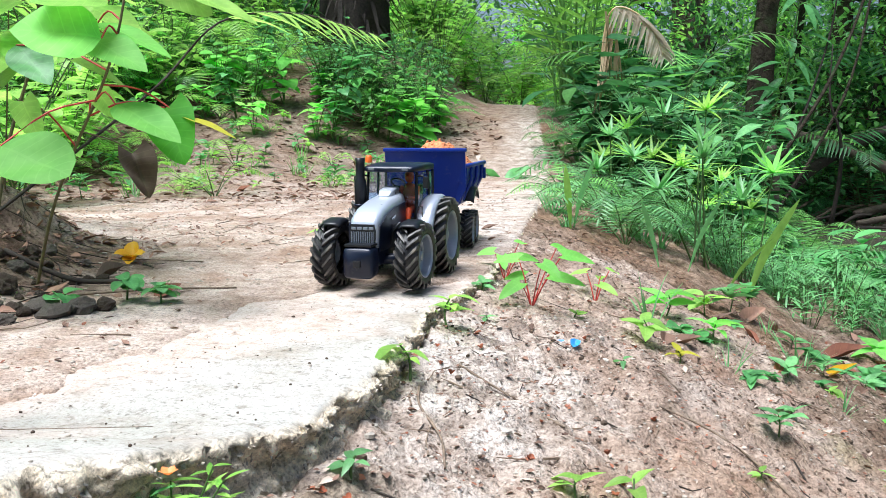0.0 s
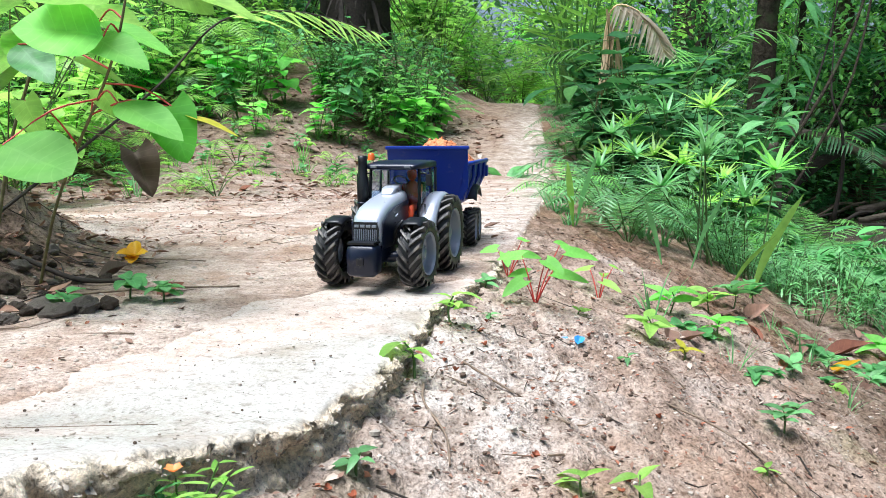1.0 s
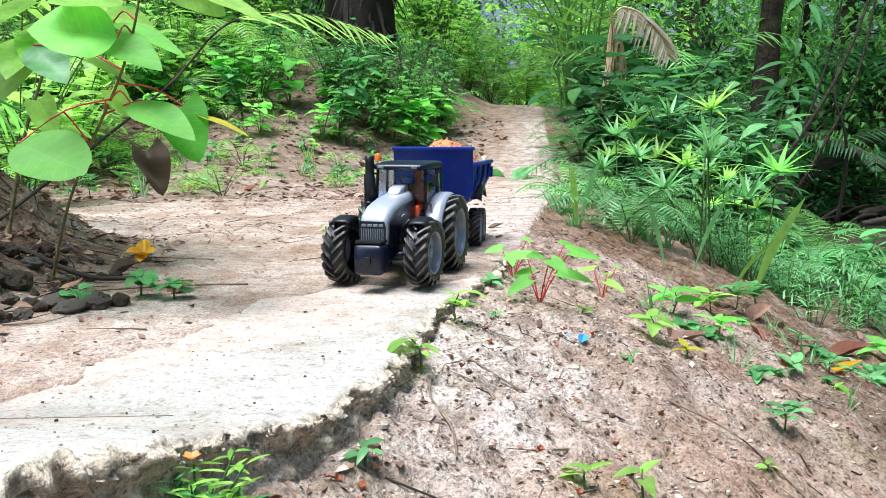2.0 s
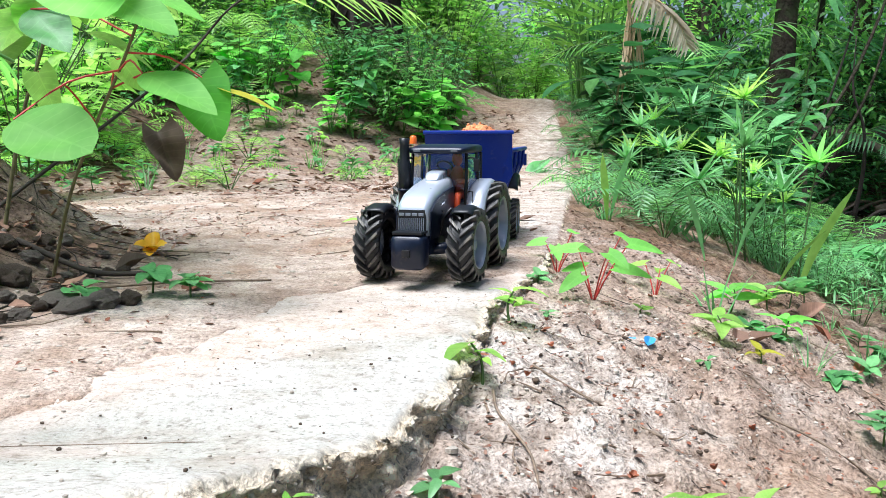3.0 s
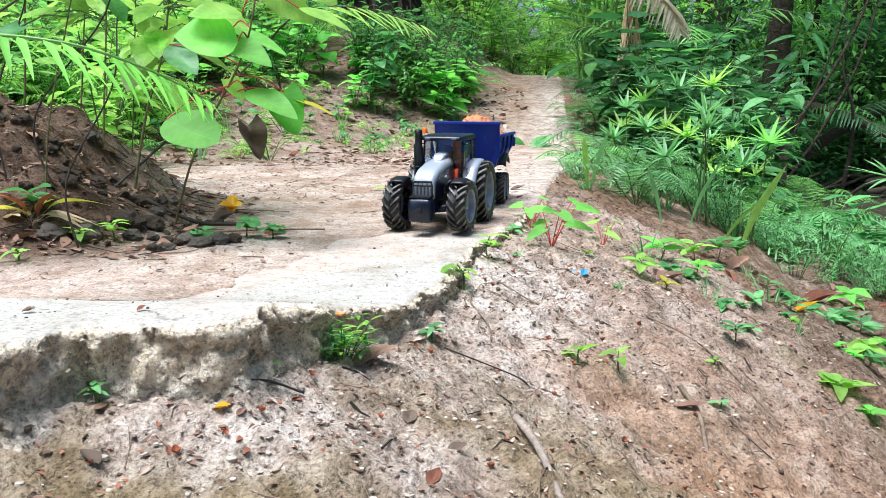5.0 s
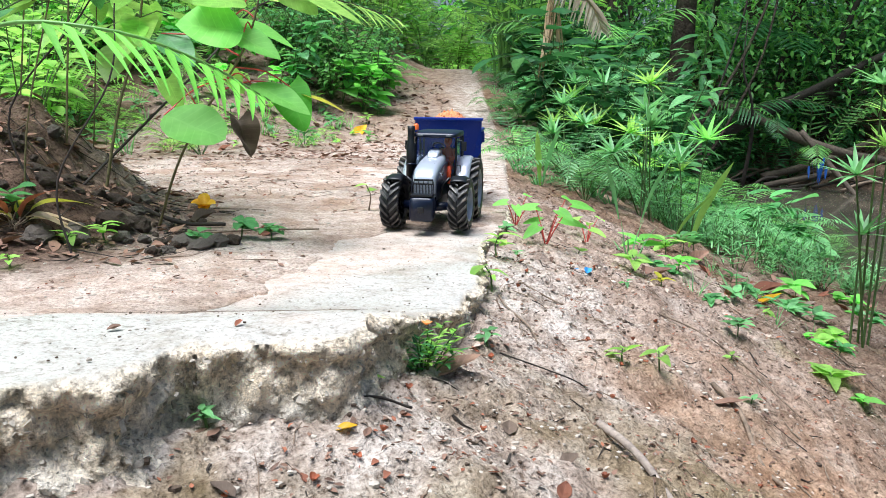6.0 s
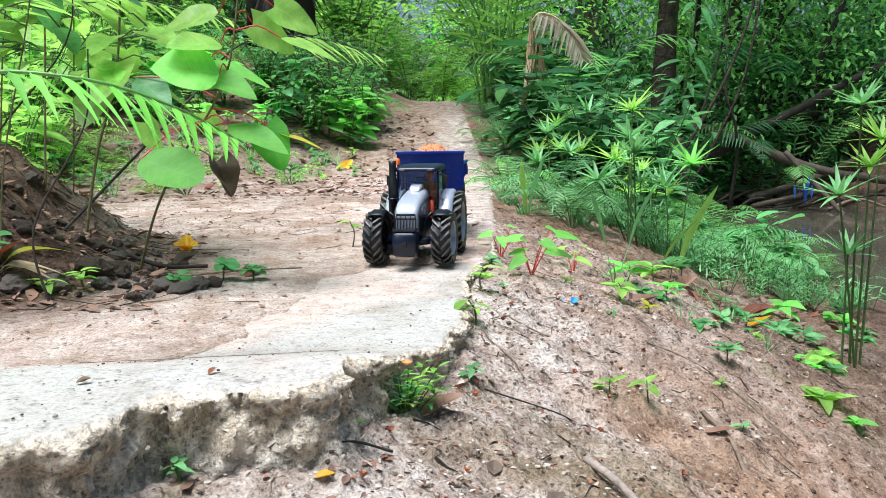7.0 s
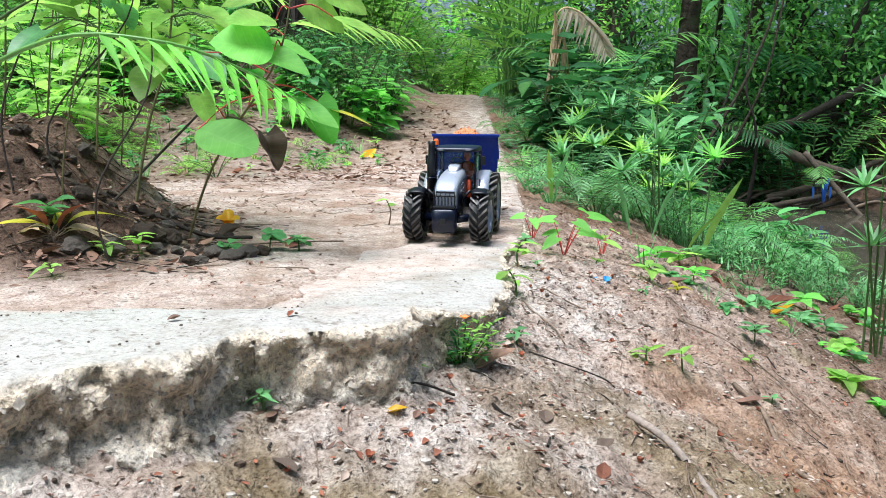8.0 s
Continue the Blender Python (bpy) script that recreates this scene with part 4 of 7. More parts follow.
def build_trailer(m):
    t = tagged(empty("toy_trailer", m), "blue plastic tipping trailer hitched behind the toy tractor", "toy trailer")
    P = lambda name, bm, mat, label="", smooth=False, parent=t: part(name, bm, mat, parent, label, smooth)
    # tub: origin on the ground under the front wall; body runs back along -y
    top, low, wt, wb = 0.206, 0.094, 0.078, 0.064
    L = 0.285
    sink, nw = 0.030, 0.012
    front = P("front_wall", slab_of([(-wb + 0.012, -0.020, low - 0.004), (wb - 0.012, -0.020, low - 0.004), (wt, -0.006, low + 0.036), (wt, 0.010, top), (-wt, 0.010, top), (-wt, -0.006, low + 0.036)], 0.004, (0, -1, 0)), BLUE, "blue upright front wall")
    P("front_rim", box((2 * wt + 0.006, 0.010, 0.007), (0, 0.008, top), (0, 0, 0), 0.002), BLUE, "", False, front)
    for s in (1, -1):
        side = P("side_wall", slab_of([(s * (wb - nw), -0.024, low), (s * (wt - nw), -0.004, top - 0.030 - sink), (s * (wt - nw), -0.002, top - 0.006 - sink), (s * (wt + 0.010), -L, top - 0.006 - sink), (s * (wt + 0.008), -L, top - 0.034 - sink), (s * wb, -L + 0.03, low)], 0.004, (-s, 0, 0)), BLUE, "blue sloping side wall")
        P("side_rim", tube([(s * (wt - nw), -0.002, top - 0.003 - sink), (s * (wt + 0.010), -L, top - 0.003 - sink)], 0.0045, 8), BLUE, "", True, side)
        for k in range(4):
            y = -0.05 - 0.062 * k
            out = (nw + 0.010) * -y / L - nw
            P("side_rib", tube([(s * (wb - nw * 0.6 + 0.003), y, low + 0.008), (s * (wt + out + 0.001), y, top - 0.032 - sink), (s * (wt + out + 0.002), y, top - 0.006 - sink)], 0.0035, 6), BLUE, "", False, side)
        P("reflector", box((0.006, 0.020, 0.024), (s * (wt + 0.011), -L + 0.014, top - 0.026 - sink), (0, 0, 0), 0.001), BLUE, "", False, side)
        for k, y in enumerate((-0.135, -0.212)):
            wheel("trailer_wheel", t, (s * 0.063, y, 0.036), 0.037, 0.034, s, 18, 0.003)
        P("mudguard", fender(-0.1735, 0.040, 0.083, 45, 135, 0.019, s * 0.063, 0.003), BLACK, "black mudguard", True)
    P("tub_floor", box((2 * (wb - nw), L - 0.04, 0.006), (0, -L / 2, low), (0, 0, 0), 0.001), BLUE)
    P("tail_gate", slab_of([(-wb, -L + 0.02, low), (wb, -L + 0.02, low), (wt + 0.006, -L, top - 0.034 - sink), (wt + 0.008, -L, top - 0.006 - sink), (-wt - 0.008, -L, top - 0.006 - sink), (-wt - 0.006, -L, top - 0.034 - sink)], 0.004, (0, 1, 0)), BLUE)
    P("chassis_beam", box((0.040, 0.26, 0.014), (0, -0.13, 0.080), (0, 0, 0), 0.002), BLACK)
    P("drawbar", tube([(0, -0.02, 0.072), (0, 0.04, 0.058), (0, 0.075, 0.052)], 0.006, 8), BLACK, "", True)
    for y in (-0.135, -0.212):
        P("axle", tube([(-0.055, y, 0.036), (0.055, y, 0.036)], 0.005, 8), BLACK, "", True)
    P("ram", tube([(0, -0.03, 0.07), (0, -0.015, 0.094)], 0.007, 10), GREYMETAL, "grey tipping ram", True)
    # load of loose orange soil, heaped over the rim
    n = 46
    gx, gy = np.meshgrid(np.linspace(-1, 1, n), np.linspace(0, 1, n))
    x, y = gx * (wt - 0.017 + 0.019 * gy), -0.004 - gy * (L - 0.012)
    z = top - 0.024 - sink + 0.066 * np.cos(gx * 1.30) * (np.sin(gy * 3.0 + 0.15) ** 0.5) + 0.012 * rough(x, y, 60, 4, 31) + 0.006 * rough(x, y, 260, 2, 33)
    idx = np.arange(n * n).reshape(n, n)
    faces = np.stack([idx[:-1, :-1], idx[:-1, 1:], idx[1:, 1:], idx[1:, :-1]], -1).reshape(-1, 4)
    load = mesh_part("soil_load", np.stack([x, y, z], -1).reshape(-1, 3), faces[:, ::-1].tolist(), SANDLOAD)
    tagged(load, "heap of crumbly orange soil filling the trailer", "soil")
    load.matrix_world = m
    rng = random.Random(4)
    bm = bmesh.new()
    for k in range(220):
        a, b = rng.uniform(-0.9, 0.9), rng.uniform(0.04, 0.96)
        i, j = int((b) * (n - 1)), int((a + 1) / 2 * (n - 1))
        v = bmesh.ops.create_icosphere(bm, subdivisions=1, radius=rng.uniform(0.0016, 0.0045))["verts"]
        bmesh.ops.transform(bm, matrix=pose(x[i, j], y[i, j], z[i, j], rng.uniform(0, 360), rng.uniform(0, 360), 0) @ Matrix.Diagonal((1, 0.8, 0.6, 1)), verts=v)
    part("soil_crumbs", bm, SANDLOAD, load)["kind"] = "stuff"
    return t


HEAD = 166.0
TRACTOR = pose(-0.093, 1.138, 0.004, 0, 0, HEAD) @ Matrix.Diagonal((0.84, 1, 1, 1))
build_tractor(TRACTOR)
build_driver(TRACTOR @ pose(-0.021, -0.112, 0.093) @ Matrix.Scale(1.12, 4))
build_trailer(pose(-0.093, 1.138, 0.004, 0, 0, HEAD) @ pose(0, -0.220, 0, 0, 0, 7) @ pose(0, -0.075, 0) @ Matrix.Diagonal((0.875, 1, 0.89, 1)))

# ---- plants ----
FERN = leaf_material("fern_green", (0.030, 0.12, 0.026), (0.23, 0.53, 0.13), 0.44)
LEAFY = leaf_material("shrub_green", (0.016, 0.085, 0.028), (0.16, 0.45, 0.145), 0.38)
# green of young leaves, also used to colour foliage as sunlit
BRIGHT = leaf_material("young_and_sunlit_green", (0.12, 0.36, 0.04), (0.45, 0.76, 0.17), 0.55)
REED = leaf_material("sedge_green", (0.024, 0.11, 0.036), (0.23, 0.52, 0.20), 0.40)
# leaf green darkened to carry the wood's deep shade in its colour
SHADED = leaf_material("shaded_leaf_green", (0.007, 0.04, 0.013), (0.06, 0.22, 0.065), 0.30)
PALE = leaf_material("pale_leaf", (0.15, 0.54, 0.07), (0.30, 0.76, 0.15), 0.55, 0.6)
YELLOW = leaf_material("yellowing_leaf", (0.30, 0.36, 0.02), (0.55, 0.50, 0.05), 0.4)
GOLD = leaf_material("fallen_yellow_leaf", (0.62, 0.30, 0.01), (0.80, 0.46, 0.02), 0.2)
STRAW = leaf_material("dry_frond", (0.30, 0.20, 0.10), (0.62, 0.48, 0.30), 0.25)
LITTER = leaf_material("dead_leaf", (0.05, 0.028, 0.019), (0.27, 0.155, 0.105), 0.08, 0.7)
STEM = plain("green_stem", (0.07, 0.13, 0.03), 0.6, 0, 0, 90, 0.3)
GREENSTEM = plain("fresh_stalk", (0.12, 0.28, 0.05), 0.45, 0, 0, 60, 0.3)
REDSTEM = plain("red_stem", (0.50, 0.05, 0.04), 0.5, 0, 0, 90, 0.3)
TWIG = plain("dry_twig", (0.20, 0.145, 0.10), 0.85, 0, 0.6, 140, 0.45)
DARKTWIG = plain("dark_bark", (0.035, 0.027, 0.020), 0.9, 0, 0.8, 60, 0.5)


def bark_material(name, dark, light, lichen):
    m, n, l, b = material(name, 0.95)
    b.inputs["Specular IOR Level"].default_value = 0.15
    v = coords(n, l)
    g, g2 = grain(n, l, v, 34.0, 6, 0.7), grain(n, l, v, 6.0, 5)
    col = ramp(n, l, g, [(0.35, dark), (0.65, light)])
    l.new(blend(n, l, ramp(n, l, g2, [(0.52, (0, 0, 0)), (0.62, (0.8, 0.8, 0.8))]), col, lichen), b.inputs["Base Color"])
    relief(n, l, b, g, 1.0, 0.03)
    return m


BARK = bark_material("mossy_bark", (0.018, 0.014, 0.010), (0.085, 0.068, 0.050), (0.06, 0.075, 0.035))
PALEWOOD = plain("weathered_wood", (0.115, 0.088, 0.064), 0.85, 0, 0.6, 60, 0.4)


def fern(seed, n=9, length=0.42, mat=None, name="fern"):
    g = random.Random(seed)
    t = empty(name)
    blades, ribs = Build(), Build()
    for k in range(n):
        a = k * math.tau / n + g.uniform(-0.3, 0.3)
        L, rise = length * g.uniform(0.7, 1.1), g.uniform(0.45, 0.95)
        o = Vector((math.cos(a), math.sin(a), 0))
        pts = [Vector((0, 0, 0)), o * (0.30 * L) + Vector((0, 0, 0.55 * L * rise)), o * (0.7 * L) + Vector((0, 0, 0.72 * L * rise)), o * L + Vector((0, 0, 0.50 * L * rise))]
        ribs.bar(curve(pts, 8), 0.0025, 0.001, 4)
        blades.frond(pts, 0.24 * L, 17, 0.042 * L, 0.5, 0.15, 0.22, g, 2, 1)
    ribs.link("stalk", STEM, t)["kind"] = "stuff"
    blades.link("foliage", mat or FERN, t)["kind"] = "stuff"
    return t


def shrub(seed, stems=5, height=0.5, leaves=11, size=0.085, mat=None, shape="ovate", name="shrub", wide=0.5):
    g = random.Random(seed)
    t = empty(name)
    st, lv = Build(), Build()
    for k in range(stems):
        a = g.uniform(0, math.tau)
        h = height * g.uniform(0.6, 1.1)
        o = Vector((math.cos(a), math.sin(a), 0)) * h * g.uniform(0.15, 0.75)
        pts = curve([(0, 0, 0), o * 0.35 + Vector((0, 0, h * 0.5)), o + Vector((0, 0, h))], 10)
        st.bar(pts, 0.004, 0.0015, 4)
        for j in range(leaves):
            f = 0.25 + 0.75 * (j + g.random()) / leaves
            p = pts[min(10, int(f * 10))]
            b = a + j * 2.4 + g.uniform(-0.4, 0.4)
            d = Vector((math.cos(b), math.sin(b), g.uniform(-0.25, 0.55))).normalized()
            s = size * g.uniform(0.55, 1.2)
            q = p + d * s * 0.35
            st.bar([p, q], 0.0012, None, 3)
            lv.leaf(q, q + d * s, s * wide * g.uniform(0.85, 1.15), (g.uniform(-0.3, 0.3), g.uniform(-0.3, 0.3), 1), shape, g.uniform(0.1, 0.45), 0.2, 4, 1)
    st.link("stem", STEM, t)["kind"] = "stuff"
    lv.link("foliage", mat or LEAFY, t)["kind"] = "stuff"
    return t


def sedge(seed, stems=5, height=0.5, spread_=0.12, blades=15, size=0.11, mat=None):
    """Umbrella sedge: bare stems, each with a whorl of blades on top."""
    g = random.Random(seed)
    t = empty("umbrella_sedge")
    for k in range(stems):
        a = g.uniform(0, math.tau)
        h = height * g.uniform(0.6, 1.05)
        top = Vector((math.cos(a) * spread_ * g.uniform(0.3, 1.3), math.sin(a) * spread_ * g.uniform(0.3, 1.3), h))
        foot = Vector((top.x * 0.2, top.y * 0.2, 0))
        st, lv = Build(), Build()
        st.bar(curve([foot, (foot + top) / 2 + Vector((0, 0, 0.02)), top], 8), 0.0028, 0.002, 6)
        for j in range(blades):
            b = j * math.tau / blades + g.uniform(-0.15, 0.15)
            d = Vector((math.cos(b), math.sin(b), g.uniform(-0.1, 1.2)))
            lv.blade(top, d, size * g.uniform(0.7, 1.15), 0.015 * size / 0.11, g.uniform(0.1, 0.6), 5)
        s = st.link("stem", STEM, t)
        lv.link("whorl", mat or REED, s)["kind"] = "stuff"
    return t


def grass(seed, n=26, height=0.2, width=0.007, mat=None, bend=1.0, name="grass_tuft"):
    g = random.Random(seed)
    t = empty(name)
    b = Build()
    for k in range(n):
        a = g.uniform(0, math.tau)
        o = Vector((math.cos(a), math.sin(a), 0))
        b.blade(o * g.uniform(0, 0.03), o * g.uniform(0.15, 0.8) + Vector((0, 0, 1)), height * g.uniform(0.5, 1.2), width * g.uniform(0.7, 1.3), bend * g.uniform(0.5, 1.6), 5)
    b.link("tuft", mat or REED, t)["kind"] = "stuff"
    return t


def starweed(seed, stems=6, height=0.16, mat=None):
    """Low leafy waterside weed with narrow leaves up the stems."""
    g = random.Random(seed)
    t = empty("bankside_weed")
    st, lv = Build(), Build()
    for k in range(stems):
        a = g.uniform(0, math.tau)
        o = Vector((math.cos(a), math.sin(a), 0)) * g.uniform(0.02, 0.12)
        h = height * g.uniform(0.6, 1.3)
        pts = curve([o * 0.3, o * 0.7 + Vector((0, 0, h * 0.6)), o * 1.2 + Vector((0, 0, h))], 6)
        st.bar(pts, 0.002, 0.001, 4)
        for j in range(9):
            p = pts[2 + j * 4 // 9] if j < 8 else pts[6]
            b = a + j * 2.1
            d = Vector((math.cos(b), math.sin(b), g.uniform(0.1, 0.9)))
            lv.blade(p, d, 0.075 * g.uniform(0.6, 1.2), 0.009, g.uniform(0.4, 1.2), 4)
    st.link("stem", STEM, t)["kind"] = "stuff"
    lv.link("foliage", mat or REED, t)["kind"] = "stuff"
    return t


def palmlet(seed, n=7, length=1.1, mat=None, up=0.9, leaflet=0.2, pairs=26):
    g = random.Random(seed)
    t = empty("young_palm")
    for k in range(n):
        a = k * math.tau / n + g.uniform(-0.3, 0.3)
        o = Vector((math.cos(a), math.sin(a), 0))
        L, r = length * g.uniform(0.75, 1.1), up * g.uniform(0.7, 1.1)
        pts = [o * 0.02, o * (0.25 * L) + Vector((0, 0, 0.6 * L * r)), o * (0.6 * L) + Vector((0, 0, 0.85 * L * r)), o * L + Vector((0, 0, 0.72 * L * r))]
        rib, lv = Build(), Build()
        rib.bar(curve(pts, 10), 0.007, 0.002, 5)
        lv.frond(pts, leaflet, pairs, 0.022, 0.7, 0.35, 0.25, g, 3, 1)
        s = rib.link("frond_rib", STEM, t)
        lv.link("foliage", mat or SHADED, s)["kind"] = "stuff"
    return t


def seedling(seed, height=0.05, leaves=5, size=0.04, mat=None, stem=None, shape="ovate", wide=0.5, name="seedling", spread_=1.0):
    g = random.Random(seed)
    t = empty(name)
    st = Build()
    st.bar(curve([(0, 0, -0.005), (g.uniform(-0.15, 0.15) * height, 0, height * 0.6), (g.uniform(-0.2, 0.2) * height, g.uniform(-0.2, 0.2) * height, height)], 5), 0.0014 + height * 0.008, 0.001, 5)
    top = Vector(st.v[-1])
    st.link("stem", stem or STEM, t)
    for j in range(leaves):
        b = j * 2.399 + g.uniform(-0.4, 0.4)
        p = Vector((0, 0, height * (0.55 + 0.45 * (j + 1) / leaves))) * 0.4 + top * 0.6
        p.z = height * (0.5 + 0.5 * (j + 1) / leaves)
        d = Vector((math.cos(b) * spread_, math.sin(b) * spread_, g.uniform(0.1, 0.7))).normalized()
        s = size * g.uniform(0.7, 1.15)
        lv = Build()
        lv.leaf(p, p + d * s, s * wide * g.uniform(0.8, 1.15), (g.uniform(-0.3, 0.3), g.uniform(-0.3, 0.3), 1), shape, g.uniform(0.1, 0.7), g.uniform(0.1, 0.4), 7, 2, 0.05)
        lv.link("leaf", mat or BRIGHT, t)
    return t


def ground_at(x, y):
    return float(terrain(np.array([x]), np.array([y]))[0])


def put(t, x, y, scale=1.0, turn=0.0, sink=0.004, tilt=0.0):
    t.matrix_world = pose(x, y, ground_at(x, y) - sink, tilt, 0, turn) @ Matrix.Scale(scale, 4)
    return t


def scatter(protos, count, area, label, category, group, seed, scale=(0.7, 1.3), keep=None, sink=0.01):
    """Copies of the prototypes over an area (x0, x1, y0, y1); the first of each kind stands there too."""
    g = random.Random(seed)
    used, made, tries = set(), 0, 0
    while made < count and tries < count * 30:
        tries += 1
        x, y = g.uniform(area[0], area[1]), g.uniform(area[2], area[3])
        if keep and not keep(x, y):
            continue
        k = g.randrange(len(protos))
        s = g.uniform(*scale)
        m = pose(x, y, ground_at(x, y) - sink, g.uniform(-9, 9), g.uniform(-9, 9), g.uniform(0, 360)) @ Matrix.Scale(s, 4)
        if k not in used:
            used.add(k)
            ob = protos[k]
            ob.matrix_world = m
        else:
            ob = copy_thing(protos[k], m)
            ob.scale = (s, s, s)
        tagged(ob, label, category, group)
        made += 1
    for k, ob in enumerate(protos):
        if k not in used:
            ob.matrix_world = pose(area[0], area[3], ground_at(area[0], area[3]))
            tagged(ob, label, category, group)


def right_edge(y):
    return float(np.interp(y, [1.0, 1.57, 2.18, 3.52, 6.0, 9.0], [0.0, 0.127, 0.223, 0.434, 0.62, 0.3]))


def left_edge(y):
    return float(np.interp(y, [2.6, 3.2, 4.0, 5.0, 6.0, 7.5, 9.0], [-1.4, -0.55, -0.22, 0.02, 0.10, -0.05, -0.5]))


# left bank
lb = lambda x, y: not (y > 4.5 and -1.0 < x < -0.30) and x < left_edge(y) - 0.10 and (y > 4.6 + 1.3 * float(rough(np.array(x), np.array(y), 1.6, 2, 50)) or x < -2.2)
scatter([fern(1), fern(2, 11, 0.5), fern(3, 8, 0.36, BRIGHT)], 140, (-4.2, 0.1, 2.9, 6.0), "lush green fern on the leaf-littered bank", "fern", "ferns on the bank", 11, (0.5, 1.0), lb)
scatter([shrub(4, 6, 0.5, 16, 0.06), shrub(5, 6, 0.6, 14, 0.07, BRIGHT), shrub(6, 5, 0.45, 10, 0.075, LEAFY, "heart", "shrub", 0.85), shrub(7, 7, 0.6, 17, 0.06, FERN)], 190, (-4.2, 0.1, 3.0, 6.6), "leafy green undergrowth shrub on the bank", "shrub", "shrubs on the bank", 12, (0.5, 1.05), lb)
scatter([shrub(14, 8, 0.42, 18, 0.055, FERN, name="path_bush"), fern(15, 9, 0.34, name="path_fern"), shrub(16, 8, 0.45, 18, 0.05, LEAFY, name="path_bush")], 30, (-0.95, 0.1, 4.5, 5.5), "bushy green plants crowding the edge of the path", "shrub", "shrubs by the path", 14, (0.6, 1.1), lambda x, y: left_edge(y) - 0.75 < x < left_edge(y) - 0.02)
scatter([grass(8, 9, 0.13, 0.006, FERN), seedling(9, 0.08, 8, 0.06, LEAFY), seedling(10, 0.06, 6, 0.05, BRIGHT), seedling(11, 0.05, 7, 0.045, FERN), seedling(12, 0.09, 8, 0.06, REED), fern(13, 6, 0.2, BRIGHT, name="young_fern")], 300, (-2.8, -0.1, 2.4, 4.8), "small green weed sprouting among dead leaves", "weed", "weeds by the clearing", 13, (0.4, 1.1), lambda x, y: x < left_edge(y) + 0.12 and y > 2.55 + 0.12 * x)
# saplings and ferns on the left, behind the mound; brighter leaf colour for sunlight
scatter([shrub(17, 6, 0.7, 14, 0.12, BRIGHT, name="young_sapling"), fern(18, 10, 0.6, BRIGHT, name="sunlit_fern"), shrub(19, 7, 0.8, 15, 0.10, FERN, name="young_sapling")], 70, (-4.0, -1.15, 1.75, 4.2), "green sapling beside the clearing, coloured bright as if sunlit", "shrub", "saplings by the clearing", 15, (0.5, 1.05), lambda x, y: x < -0.62 - 0.25 * y or y > 3.3)
# right side of the path
rb = lambda x, y: x > right_edge(y) + 0.17 + 0.10 * max(0, y - 2)
scatter([fern(21, 8, 0.3, name="bank_fern"), fern(22, 9, 0.36, REED, name="bank_fern")], 55, (0.4, 1.9, 2.7, 5.6), "green fern on the stream bank", "fern", "ferns by the stream", 21, (0.5, 1.0), rb)
scatter([starweed(23), starweed(24, 8, 0.2), grass(25, 26, 0.16), starweed(26, 9, 0.15)], 200, (0.5, 2.2, 2.0, 4.8), "low green weed carpeting the muddy bank", "weed", "weeds on the stream bank", 22, (0.35, 0.85), lambda x, y: x > right_edge(y) + 0.36 + 0.45 * float(step(2.9, 1.7, y)) and x < right_edge(y) + 1.22 + 0.15 * float(lattice(np.array(x), np.array(y), 4, 70)))
scatter([sedge(27, 5, 0.42, 0.14, 15, 0.13), sedge(28, 6, 0.5, 0.2, 16, 0.15), sedge(29, 4, 0.38, 0.12, 13, 0.12, BRIGHT)], 9, (0.55, 1.5, 2.75, 3.9), "tall umbrella sedge with radiating green blades", "sedge", "sedges on the bank", 23, (0.75, 1.05), lambda x, y: right_edge(y) + 0.34 < x < right_edge(y) + 0.85)
# the darkest of these shrubs has the tree shade painted into its leaves
scatter([shrub(31, 6, 0.5, 12, 0.12, LEAFY, name="bank_shrub"), shrub(32, 5, 0.6, 11, 0.14, SHADED, "heart", "bank_shrub", 0.8), shrub(33, 7, 0.55, 12, 0.10, REED, name="bank_shrub")], 75, (0.7, 2.4, 3.4, 6.0), "dense shrub, some coloured darker green for the shade of the trees", "shrub", "shrubs by the stream", 24, (0.6, 1.2), lambda x, y: right_edge(y) + 0.30 < x < right_edge(y) + 0.8 + 0.35 * max(0, y - 3.6))
scatter([fern(34, 7, 0.22, name="small_fern"), grass(35, 16, 0.15, 0.008, REED), seedling(36, 0.06, 7, 0.05, LEAFY), fern(37, 8, 0.28, REED, name="small_fern")], 80, (0.2, 1.1, 2.1, 6.4), "small green fern at the very edge of the path", "weed", "weeds along the path", 25, (0.5, 1.1), lambda x, y: right_edge(y) + 0.05 < x < right_edge(y) + 0.36)
# pale and bright leaf greens paint the sunlight on these distant bushes
scatter([shrub(47, 8, 1.4, 22, 0.13, PALE, name="far_bush"), shrub(48, 8, 1.6, 22, 0.12, BRIGHT, name="far_bush"), shrub(49, 8, 1.5, 24, 0.12, BRIGHT, name="far_bush")], 46, (-2.2, 2.8, 10.8, 13.5), "tall bushes closing off the path, sunlight put into their light green", "shrub", "bushes closing off the path", 44, (0.8, 1.4))
# bank foliage made lighter in colour where sun falls on it
scatter([shrub(55, 7, 0.8, 16, 0.10, BRIGHT, name="bright_bush"), fern(56, 11, 0.6, BRIGHT, name="sunlit_fern")], 60, (-4.5, -1.3, 3.6, 6.5), "foliage on the bank, its sunlight put into the bright light green", "shrub", "bright foliage on the bank", 45, (0.6, 1.1))
